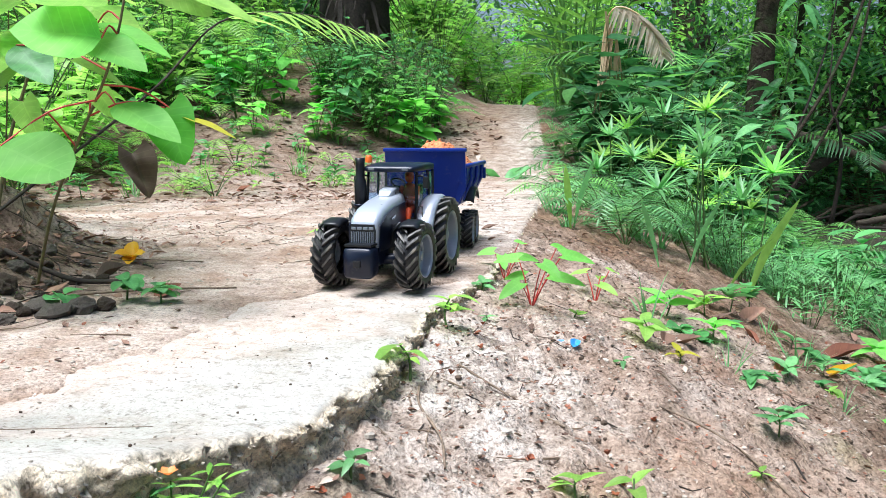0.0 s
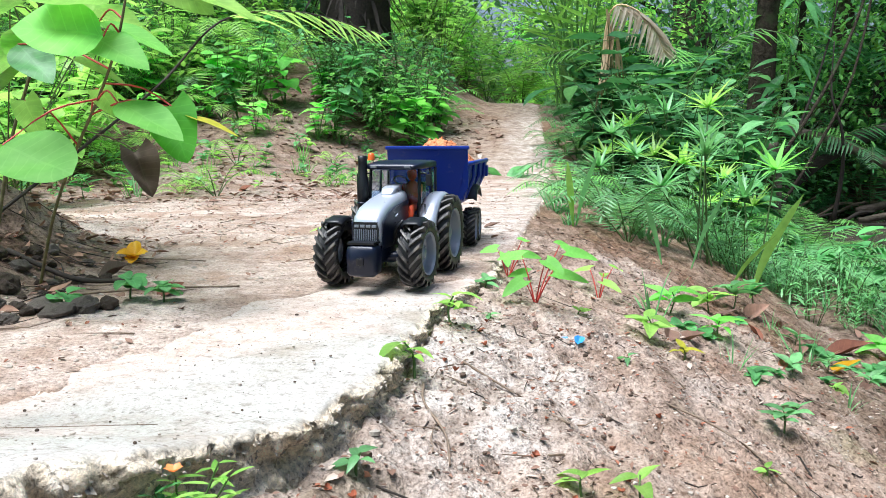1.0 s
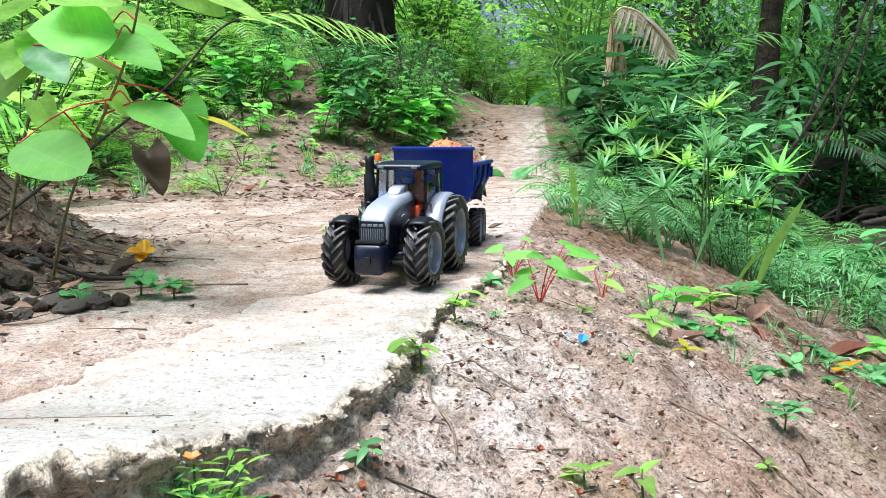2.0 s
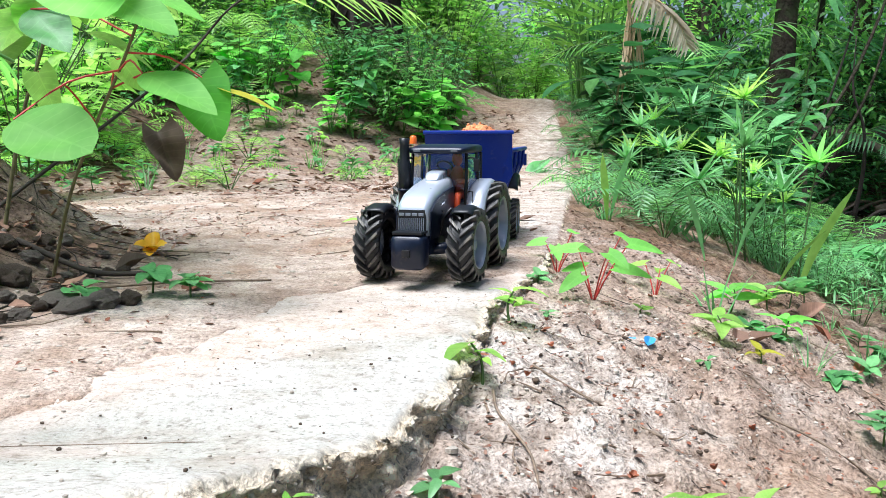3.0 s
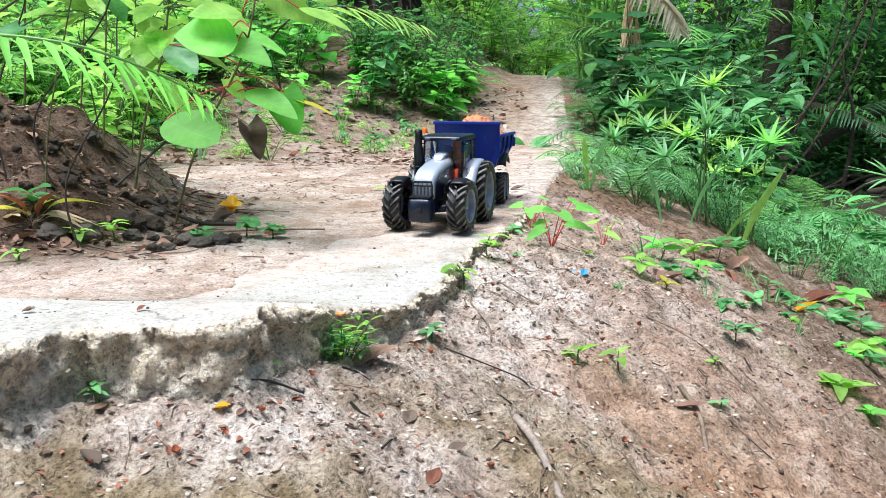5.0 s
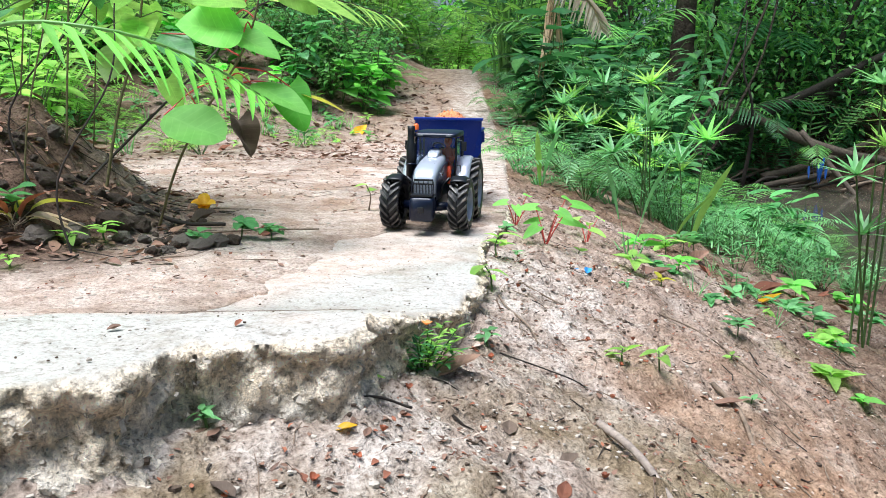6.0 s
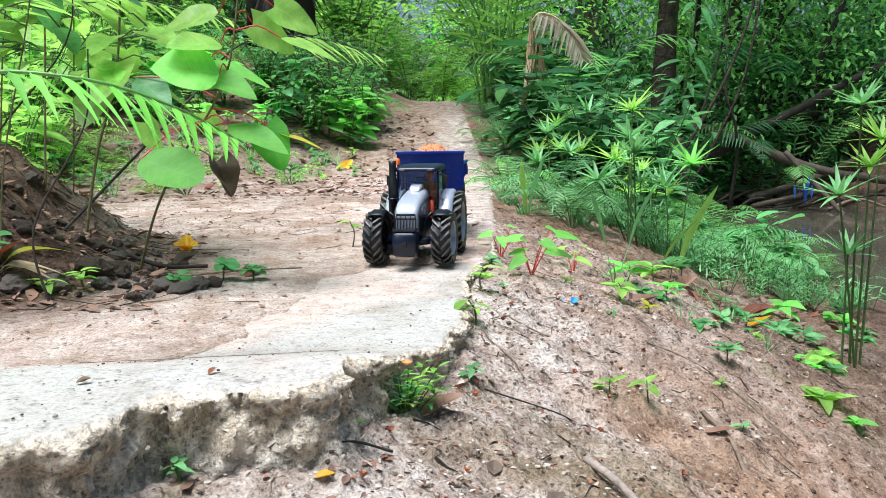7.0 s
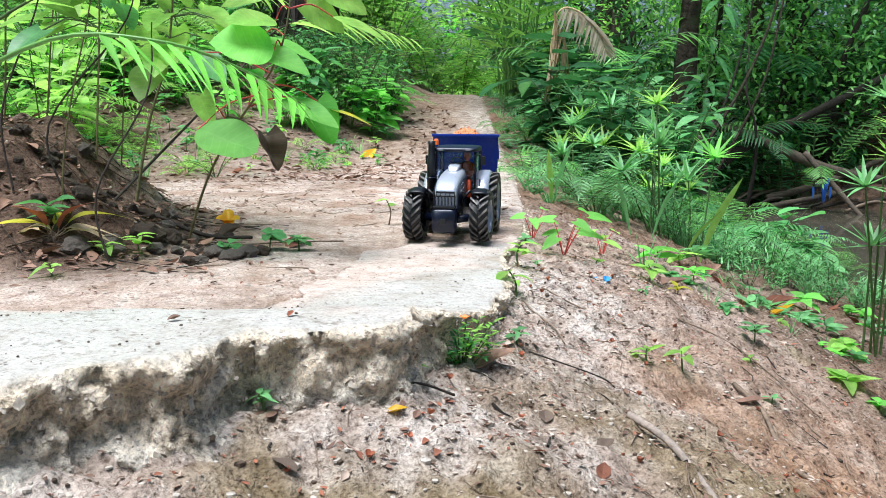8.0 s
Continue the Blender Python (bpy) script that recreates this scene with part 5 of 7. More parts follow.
scatter([shrub(57, 4, 0.42, 6, 0.13, PALE, "heart", "heart_leaf_plant", 0.85), shrub(58, 3, 0.34, 5, 0.11, PALE, "heart", "heart_leaf_plant", 0.85)], 16, (-1.9, 0.0, 4.2, 5.0), "pale heart-leaved plant on the shady bank", "plant", "heart-leaved plants", 46, (0.6, 1.0), lambda x, y: x < left_edge(y) - 0.05)
scatter([shrub(59, 4, 0.4, 5, 0.2, LEAFY, "heart", "broad_leaf_plant", 0.8), shrub(60, 5, 0.36, 5, 0.17, REED, "heart", "broad_leaf_plant", 0.8)], 9, (0.75, 1.5, 2.7, 3.8), "broad-leaved green plant among the sedges", "plant", "broad-leaved plants", 47, (0.35, 0.6), lambda x, y: x > right_edge(y) + 0.3)
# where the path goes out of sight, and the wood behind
# mostly the bright leaf green, as painted sunlight beyond the path
scatter([shrub(41, 7, 0.8, 16, 0.11, BRIGHT, name="undergrowth_bush"), shrub(42, 6, 0.9, 16, 0.09, FERN, name="undergrowth_bush"), fern(43, 10, 0.7, BRIGHT, name="sunlit_fern")], 110, (-1.4, 1.8, 6.6, 11.5), "undergrowth beyond the path, coloured light green as if sunlit", "shrub", "undergrowth beyond the path", 41, (0.6, 1.1))
# thicket and palms: gloom of the wood put into the darker leaf colour
scatter([shrub(44, 8, 1.3, 20, 0.15, SHADED, name="thicket_bush"), shrub(45, 8, 1.5, 22, 0.13, LEAFY, name="thicket_bush"), fern(46, 11, 1.1, SHADED, name="wood_fern")], 170, (-9.5, 9.5, 6.8, 13.0), "tall thicket deep in the wood, shade put into its dark green", "shrub", "thicket in the wood", 42, (0.6, 1.3), lambda x, y: x < -1.0 - 0.1 * y or x > 1.4)
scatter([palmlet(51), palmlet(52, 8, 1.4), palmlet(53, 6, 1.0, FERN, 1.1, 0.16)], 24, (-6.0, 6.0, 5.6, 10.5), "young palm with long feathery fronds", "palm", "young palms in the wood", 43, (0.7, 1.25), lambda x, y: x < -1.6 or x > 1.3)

# ---- trees, logs and the far wood ----
def tree(seed, height, radius, crown_r, leaves, mat, name="tree", lean=0.1, low=0.4, bark=None, leaf=0.10, label=""):
    g = random.Random(seed)
    t = empty(name)
    top = Vector((lean * height, g.uniform(-0.1, 0.1) * height, height))
    pts = curve([(0, 0, -0.15), (lean * height * 0.2, 0.02, height * 0.35), top * 0.7 + Vector((0.1, 0, 0)), top], 16)
    tr = Build()
    sides = 14
    tr.bar(pts, radius, radius * 0.35, sides)
    for i in range(len(tr.v)):
        v = tr.v[i]
        c = pts[i // sides]
        k = 1 + 0.22 * noise.noise(Vector((v.x, v.y, v.z * 0.5)) * 9) + 0.12 * noise.noise(Vector((v.x, v.y, v.z * 0.3)) * 40) + 0.5 * max(0, 0.25 - v.z) ** 1
        tr.v[i] = c + (v - c) * k
    tr.link("trunk", bark or BARK, t)
    limbs, lv = Build(), Build()
    n = 13
    per = max(1, leaves // n)
    for k in range(n):
        f = low + (1 - low) * k / n
        p = pts[int(f * 16)]
        a = g.uniform(0, math.tau)
        r = crown_r * g.uniform(0.6, 1.1)
        q = p + Vector((math.cos(a) * r, math.sin(a) * r, r * g.uniform(0.0, 0.5)))
        mid = (p + q) / 2 + Vector((0, 0, 0.15 * r))
        path = curve([p, mid, q], 10)
        limbs.bar(path, radius * 0.25, radius * 0.05, 5)
        for j in range(per):
            c = path[g.randrange(3, 11)]
            o = Vector((g.gauss(0, 1), g.gauss(0, 1), g.gauss(0, 0.7))) * (0.24 * crown_r)
            s = leaf * g.uniform(0.6, 1.3)
            b = c + o
            d = Vector((g.uniform(-1, 1), g.uniform(-1, 1), g.uniform(-0.9, 0.3))).normalized()
            lv.leaf(b, b + d * s, s * 0.42, (g.uniform(-0.5, 0.5), g.uniform(-0.5, 0.5), 1), "ovate", 0.2, 0.2, 3, 1)
    limbs.link("limb", bark or BARK, t)["kind"] = "stuff"
    lv.link("crown", mat, t)["kind"] = "stuff"
    return t


def stand(t, x, y, label, turn=0, category="tree", group="trees in the wood", sink=0.05):
    put(t, x, y, 1, turn, sink)
    return tagged(t, label, category, group)


def shaggy_palm():
    """Old palm: thick dark trunk hung with fibre and dead leaf bases."""
    t = empty("old_palm")
    g = random.Random(7)
    tr = Build()
    pts = curve([(0, 0, -0.2), (0.02, 0, 1.0), (0.0, 0, 2.4), (0.05, 0, 4.0)], 22)
    tr.bar(pts, 0.27, 0.22, 18)
    for i in range(len(tr.v)):
        c = pts[i // 18]
        v = tr.v[i]
        tr.v[i] = c + (v - c) * (1 + 0.25 * noise.noise(Vector((v.x * 7, v.y * 7, v.z * 2))))
    trunk = tr.link("trunk", DARKTWIG, t, "dark fibrous trunk")
    fib = Build()
    for k in range(420):
        a, z = g.uniform(0, math.tau), g.uniform(0.1, 3.4)
        o = Vector((math.cos(a), math.sin(a), 0))
        p = o * g.uniform(0.22, 0.29) + Vector((0, 0, z))
        fib.blade(p, o * 0.5 + Vector((g.uniform(-0.2, 0.2), g.uniform(-0.2, 0.2), -0.7)), g.uniform(0.15, 0.45), g.uniform(0.015, 0.05), 0.8, 4)
    fib.link("fibre", DARKTWIG, trunk)
    for k in range(11):
        a = k * math.tau / 11
        o = Vector((math.cos(a), math.sin(a), 0))
        pts = [o * 0.2 + Vector((0, 0, 3.7)), o * 1.2 + Vector((0, 0, 4.9)), o * 2.4 + Vector((0, 0, 4.8)), o * 3.3 + Vector((0, 0, 3.6))]
        rib, lv = Build(), Build()
        rib.bar(curve(pts, 10), 0.03, 0.008, 5)
        lv.frond(pts, 0.7, 30, 0.05, 0.6, 0.4, 0.15, g, 3, 1)
        s = rib.link("frond_rib", STEM, t)
        lv.link("foliage", LEAFY, s)["kind"] = "stuff"
    return t


stand(shaggy_palm(), -0.72, 6.6, "old palm with a thick dark shaggy trunk in the undergrowth", 37, "palm")
stand(tree(61, 5.5, 0.095, 1.5, 900, LEAFY, lean=0.10), 2.15, 6.0, "slender grey-barked tree leaning beside the stream", 10)
stand(tree(62, 6.0, 0.10, 1.6, 900, LEAFY, lean=-0.03), 3.45, 7.6, "brown-trunked tree standing behind the log jam", 40)
for k, (x, y, h, r, s) in enumerate([(-2.6, 8.6, 7, 0.16, 63), (-4.4, 7.4, 6.5, 0.13, 64), (3.4, 12.5, 7, 0.18, 65), (4.4, 8.6, 6, 0.13, 66), (5.6, 7.0, 6, 0.12, 67), (-6.2, 10.5, 7, 0.2, 68), (3.0, 10.5, 7, 0.12, 69), (-2.2, 15.0, 8, 0.2, 70), (7.2, 10.0, 7, 0.17, 71), (-3.6, 12.0, 8, 0.18, 72)]):
    stand(tree(s, h, r, 1.7, 1000, (LEAFY, SHADED, FERN)[k % 3], lean=0.04 * (k % 3 - 1), low=0.2), x, y, "tall forest tree with a leafy green crown", 36 * k)
# far-bank bushes, leaves coloured dark for the shade behind the log jam
scatter([shrub(62, 7, 0.7, 16, 0.10, SHADED, name="shade_bush"), fern(63, 10, 0.6, SHADED, name="shade_fern"), shrub(64, 7, 0.8, 16, 0.09, LEAFY, name="shade_bush")], 46, (2.6, 5.6, 6.0, 7.4), "bush darkened in colour for shade, crowding the far bank of the stream", "shrub", "bushes on the far bank", 48, (0.6, 1.1), lambda x, y: y > 6.25 or x > 4.1)
# fine-leaved bushy trees over the far bank
for k, (x, y) in enumerate([(3.7, 6.6), (4.6, 6.2), (5.4, 5.6), (3.2, 8.2), (2.75, 7.0), (3.5, 7.1), (4.3, 7.4), (2.5, 8.0)]):
    stand(tree(81 + k, 2.6, 0.035, 1.0, 2600, (FERN, LEAFY, FERN, BRIGHT, FERN, LEAFY, BRIGHT, FERN)[k], "small_tree", 0.15, 0.12, DARKTWIG, 0.07), x, y, "small fine-leaved tree drooping over the stream", 70 * k, group="small trees by the stream")


def tall_reed_clump():
    t = empty("reed_palm_clump")
    g = random.Random(9)
    st, lv = Build(), Build()
    for k in range(22):
        a, r = g.uniform(0, math.tau), g.uniform(0.02, 0.16)
        o = Vector((math.cos(a), math.sin(a), 0))
        p = o * r
        h = g.uniform(0.9, 1.7)
        pts = curve([p, p + o * 0.08 + Vector((0, 0, h * 0.55)), p + o * g.uniform(0.2, 0.5) + Vector((0, 0, h))], 8)
        st.bar(pts, 0.010, 0.003, 5)
        lv.frond([pts[3], pts[6], pts[8], pts[8] + o * 0.35 + Vector((0, 0, -0.05))], 0.3, 9, 0.03, 0.9, 0.5, 0.0, g, 4, 1)
    st.link("stalk", GREENSTEM, t)["kind"] = "stuff"
    lv.link("foliage", BRIGHT, t)["kind"] = "stuff"
    return t


stand(tall_reed_clump(), 0.84, 5.7, "clump of tall green reed-like palm stalks", 0, "palm", "")


def dead_frond():
    """Withered palm frond: bare stalk, drooping feather of dry leaflets, strands hanging from the bend."""
    t = empty("dead_palm_frond")
    g = random.Random(3)
    rib, lv, old = Build(), Build(), Build()
    foot = ground_at(0.80, 4.36)
    pts = [(0.80, 4.36, foot - 0.02), (0.775, 4.33, 0.45), (0.785, 4.29, 0.74), (0.83, 4.26, 0.835), (0.93, 4.23, 0.80), (1.01, 4.22, 0.71), (1.055, 4.21, 0.60)]
    rib.bar(curve(pts, 26), 0.007, 0.002, 6)
    arc = curve(pts[3:], 22)
    for k, p in enumerate(arc):
        size = 0.17 * math.sin(math.pi * (0.25 + 0.65 * k / 22)) ** 0.7
        for d in ((-0.30, -0.2, -1.0), (0.75, -0.15, -0.75)):
            d = (Vector(d) + Vector((g.uniform(-0.12, 0.12), g.uniform(-0.25, 0.1), 0))).normalized()
            lv.leaf(p, p + d * size * g.uniform(0.8, 1.1), 0.019, (g.uniform(-0.4, 0.4), -1, 0.5), "lance", 0.1, 0.3, 5, 1)
    for k in range(20):
        old.blade((0.80 + g.uniform(-0.02, 0.04), 4.27, g.uniform(0.62, 0.83)), (g.uniform(-0.25, 0.25), g.uniform(-0.2, 0.2), -1), g.uniform(0.25, 0.46), g.uniform(0.010, 0.022), 0.3, 5)
    r = rib.link("frond_rib", STRAW, t)
    lv.link("foliage", BONE, r, "cream dry leaflets")["kind"] = "stuff"
    old.link("hanging_strand", STRAW, r, "brown withered strands")["kind"] = "stuff"
    return tagged(t, "dry straw-coloured palm frond hanging bent over", "frond")


BONE = leaf_material("bleached_frond", (0.66, 0.50, 0.36), (0.92, 0.82, 0.66), 0.5, 0.6)
dead_frond()
stand(palmlet(54, 7, 0.85, FERN, 1.05, 0.22, 12), 1.18, 4.9, "young palm with broad glossy green leaflets", 25, "palm", "young palms in the wood")


def climber():
    """Long pale leaves climbing the leaning trunk."""
    t = empty("climbing_plant")
    g = random.Random(44)
    st, lv = Build(), Build()
    stem = curve([(0.05, -0.12, 0.0), (0.10, -0.14, 0.5), (0.16, -0.13, 1.0), (0.24, -0.13, 1.7)], 30)
    st.bar(stem, 0.008, 0.004, 5)
    for k in range(60):
        p = stem[g.randrange(3, 31)]
        a = g.uniform(math.pi, math.tau)
        d = Vector((math.cos(a) * 1.3, math.sin(a) * 0.5, g.uniform(-0.5, 0.5))).normalized()
        q = p + d * g.uniform(0.03, 0.08)
        st.bar([p, q], 0.002, None, 4)
        lv.leaf(q, q + (d + Vector((0, 0, -0.3))).normalized() * g.uniform(0.12, 0.24), g.uniform(0.035, 0.06), (0, -0.5, 1), "ovate", 0.35, 0.25, 6, 1)
    st.link("stem", STEM, t)["kind"] = "stuff"
    lv.link("foliage", LEAFY, t)["kind"] = "stuff"
    return t


stand(climber(), 2.15, 6.0, "long-leaved green climber on the leaning trunk", 0, "climber", "")


# log jam over the stream
def log(points, r0, r1, mat, label, group="fallen logs over the stream", name="log", bumps=0.25):
    b = Build()
    pts = curve(points, 18)
    b.bar(pts, r0, r1, 10)
    for i in range(len(b.v)):
        c = pts[i // 10]
        b.v[i] = c + (b.v[i] - c) * (1 + bumps * noise.noise(b.v[i] * 11))
    at = len(b.v)
    b.f.append(tuple(range(9, -1, -1)))
    b.f.append(tuple(range(at - 10, at)))
    return tagged(b.link(name, mat), label, "log", group)


W = WATER
log([(2.15, 6.3, 0.28), (2.7, 6.1, 0.16), (3.3, 5.9, -0.10), (3.9, 5.8, -0.22)], 0.043, 0.031, PALEWOOD, "long pale fallen trunk lying across the stream")
log([(3.05, 5.75, 0.02), (3.25, 5.55, -0.28), (3.38, 5.4, W - 0.06)], 0.022, 0.017, PALEWOOD, "pale branch slanting down into the water")
log([(2.95, 6.1, -0.36), (3.4, 6.1, -0.24), (3.95, 6.2, -0.05)], 0.031, 0.025, PALEWOOD, "pale driftwood log resting on the far bank")
log([(2.90, 5.95, -0.41), (3.4, 5.9, -0.30), (3.8, 5.9, -0.18)], 0.022, 0.019, PALEWOOD, "thin pale driftwood log resting on the far bank")
log([(2.2, 6.0, -0.45), (2.6, 6.1, -0.05), (3.2, 6.2, 0.25), (4.2, 6.3, 0.72)], 0.046, 0.031, DARKTWIG, "dark slanting tree trunk over the stream")
log([(2.4, 6.4, -0.4), (2.9, 6.4, 0.1), (3.6, 6.5, 0.30), (4.6, 6.6, 0.28)], 0.037, 0.025, DARKTWIG, "dark bent trunk over the stream")
log([(2.05, 5.7, -0.3), (2.3, 5.7, 0.15), (2.5, 5.75, 0.7), (2.6, 5.8, 1.2), (2.62, 5.85, 2.2)], 0.011, 0.004, DARKTWIG, "dark upright stem rising from the stream bank")
log([(1.75, 5.0, -0.25), (2.05, 5.1, 0.15), (2.35, 5.2, 0.62), (2.62, 5.4, 1.25), (2.7, 5.6, 2.1)], 0.014, 0.006, BARK, "grey leaning stem beside the stream")
log([(1.95, 5.0, -0.25), (2.2, 5.1, 0.1), (2.42, 5.15, 0.55), (2.6, 5.3, 1.2), (2.8, 5.5, 2.0)], 0.011, 0.005, BARK, "grey leaning stem beside the stream")
log([(2.6, 5.7, -0.40), (2.62, 5.65, -0.05), (2.58, 5.6, 0.22), (2.5, 5.6, 0.45), (2.52, 5.65, 0.8)], 0.016, 0.004, DARKTWIG, "crooked dark branch standing in the jam")
log([(1.62, 4.2, -0.35), (1.62, 4.2, 0.0), (1.60, 4.2, 0.16)], 0.034, 0.031, PALEWOOD, "weathered grey post at the stream bank", "", "post")
g1 = random.Random(23)
for k in range(12):
    x, y = g1.uniform(0.80, 1.2), g1.uniform(5.3, 6.0)
    z = ground_at(x, y)
    log([(x, y, z - 0.02), (x + g1.uniform(-0.1, 0.15), y - 0.05, z + g1.uniform(0.04, 0.14)), (x + g1.uniform(-0.18, 0.3), y - g1.uniform(0.05, 0.2), z + g1.uniform(-0.02, 0.10))], 0.022, 0.008, DARKTWIG, "dark gnarled root beside the path", "roots beside the path", "root")
g0 = random.Random(17)
for k in range(26):
    x, y = g0.uniform(2.0, 4.0), g0.uniform(5.5, 6.4)
    a = g0.uniform(-0.5, 0.5)
    l_ = g0.uniform(0.2, 0.6)
    log([(x, y, W + 0.01), (x + l_ * 0.5, y + a * l_ * 0.5, W + g0.uniform(0.0, 0.12)), (x + l_, y + a * l_, W + g0.uniform(-0.02, 0.2))], 0.014, 0.007, (DARKTWIG, TWIG)[k % 2], "thin drift branch caught in the log jam", "drift branches", "branch")
rag = Build()
RAG = plain("blue_plastic_rag", (0.02, 0.10, 0.38), 0.5, 0, 0.4, 60, 0.3)
for k in range(7):
    rag.blade((3.0 + 0.022 * k, 5.50, -0.22 + 0.03 * (k % 3)), (0.2 * math.sin(k), -0.1, -1), 0.10 + 0.05 * (k % 3), 0.022, 0.2, 5)
tagged(rag.link("blue_rag", RAG), "torn blue plastic caught on the driftwood", "plastic")


def far_wood():
    """Leaves of the wood too far to count, in clumps with gaps, and an added unseen ring against sky light."""
    g = np.random.RandomState(12)
    b = Build()
    rr = random.Random(5)
    for k in range(1500):
        # from 950 on: unseen clumps beside and behind the camera, blocking low sky light
        a = rr.uniform(-0.95, 0.95) if k < 950 else rr.uniform(0.9, math.tau - 0.9)
        r = rr.uniform(12.5, 24) if k < 950 else rr.uniform(7.5, 13)
        c = Vector((r * math.sin(a), r * math.cos(a), rr.uniform(0.2, 8.0)))
        for j in range(60):
            p = c + Vector(g.normal(0, 0.55, 3))
            d = Vector(g.normal(0, 1, 3)).normalized()
            s = rr.uniform(0.12, 0.3)
            b.leaf(p, p + d * s, s * 0.45, (0, 0, 1), "ovate", 0.1, 0.1, 2, 1)
    tagged(b.link("far_wood", LEAFY), "dense green foliage of the far wood, with an unseen ring blocking low sky light", "foliage", kind="stuff")


far_wood()

# ---- plants close to the camera ----
def big_leaf_plant():
    """Sapling with large thin leaves on red leaf stalks."""
    t = empty("broad_leaved_sapling")
    stem = curve([(-0.545, 1.10, 0.0), (-0.505, 1.075, 0.11), (-0.459, 1.046, 0.191), (-0.392, 0.988, 0.277), (-0.361, 0.967, 0.344), (-0.345, 0.976, 0.45)], 24)
    b = Build()
    b.bar(stem, 0.0023, 0.0013, 7)
    b.link("stem", BROWNSTEM, t)

    def leaf(k, base, tip, width, mat, shape="ovate", up=(0, -0.35, 1), droop=0.18, wave=0.05, stalk=REDSTEM):
        base = Vector(base)
        p = stem[k]
        s = Build()
        s.bar(curve([p, (p + base) / 2 + Vector((0, 0, 0.012)), base], 6), 0.0013, 0.001, 5)
        st = s.link("leaf_stalk", stalk, t, "thin red leaf stalk" if stalk is REDSTEM else "")
        lv = Build()
        lv.leaf(base, tip, width, up, shape, droop, 0.16, 14, 4, wave)
        lv.link("leaf", mat, st)

    leaf(13, (-0.486, 0.925, 0.200), (-0.397, 0.893, 0.170), 0.078, PALE, "round", (0.1, -0.75, 0.8), 0.02)
    leaf(13, (-0.367, 0.954, 0.246), (-0.279, 0.899, 0.213), 0.050, PALE, "ovate", (0, -0.5, 1), 0.10)
    leaf(12, (-0.318, 0.975, 0.243), (-0.290, 0.946, 0.180), 0.062, HEART, "heart", (0.1, -1.0, 0.3), 0.05)
    leaf(14, (-0.300, 0.973, 0.234), (-0.230, 0.951, 0.215), 0.020, YELLOW, "ovate", (0, -0.1, 1), 0.1)
    leaf(18, (-0.375, 0.943, 0.318), (-0.462, 0.914, 0.330), 0.088, PALE, "ovate", (0, -0.85, 0.7), 0.1)
    leaf(19, (-0.398, 0.990, 0.340), (-0.304, 0.963, 0.312), 0.034, PALE, "ovate", (0, -0.4, 1), 0.15)
    leaf(17, (-0.400, 0.963, 0.322), (-0.322, 0.930, 0.288), 0.050, PALE, "ovate", (0, -0.6, 0.9), 0.1)
    leaf(15, (-0.505, 1.013, 0.318), (-0.452, 0.978, 0.275), 0.050, LEAFY, "ovate", (0, -0.7, 0.8), 0.1)
    leaf(10, (-0.497, 1.003, 0.252), (-0.477, 0.998, 0.205), 0.038, BRIGHT, "heart", (0, -1, 0.2), 0.05)
    leaf(12, (-0.409, 1.006, 0.265), (-0.385, 1.002, 0.232), 0.030, BRIGHT, "heart", (0, -1, 0.2), 0.05)
    leaf(21, (-0.375, 0.968, 0.362), (-0.440, 0.917, 0.360), 0.060, BRIGHT, "ovate", (0, -0.6, 0.8), 0.1)
    leaf(21, (-0.290, 0.985, 0.372), (-0.205, 0.968, 0.345), 0.034, BRIGHT, "ovate", (0, -0.4, 1), 0.12)
    leaf(22, (-0.330, 0.990, 0.392), (-0.270, 1.020, 0.355), 0.055, BRIGHT, "heart", (0.2, -0.9, 0.4), 0.08)
    leaf(23, (-0.380, 1.000, 0.410), (-0.465, 1.015, 0.395), 0.060, BRIGHT, "ovate", (0, -0.7, 0.8), 0.1)
    leaf(23, (-0.300, 1.010, 0.420), (-0.235, 1.030, 0.385), 0.055, BRIGHT, "heart", (0.1, -0.9, 0.5), 0.08)
    # the withered leaf that still hangs
    s = Build()
    s.bar(curve([stem[11], (-0.43, 1.10, 0.205), (-0.412, 1.117, 0.191)], 6), 0.001, None, 5)
    st = s.link("leaf_stalk", TWIG, t)
    lv = Build()
    lv.leaf((-0.412, 1.117, 0.188), (-0.388, 1.109, 0.130), 0.048, (0.5, -0.9, 0.1), "heart", 0.1, 1.3, 14, 4, 0.22)
    lv.link("leaf", WITHERED, st, "curled dark brown withered leaf")
    return tagged(t, "young sapling with broad pale leaves on red stalks", "sapling")


HEART = leaf_material("heart_leaf", (0.06, 0.34, 0.02), (0.14, 0.52, 0.05), 0.6, 0.6)
BROWNSTEM = plain("brown_green_stem", (0.12, 0.105, 0.04), 0.7, 0, 0.4, 120, 0.4)
WITHERED = leaf_material("withered_leaf", (0.035, 0.024, 0.018), (0.12, 0.085, 0.06), 0.05, 0.75)
big_leaf_plant()


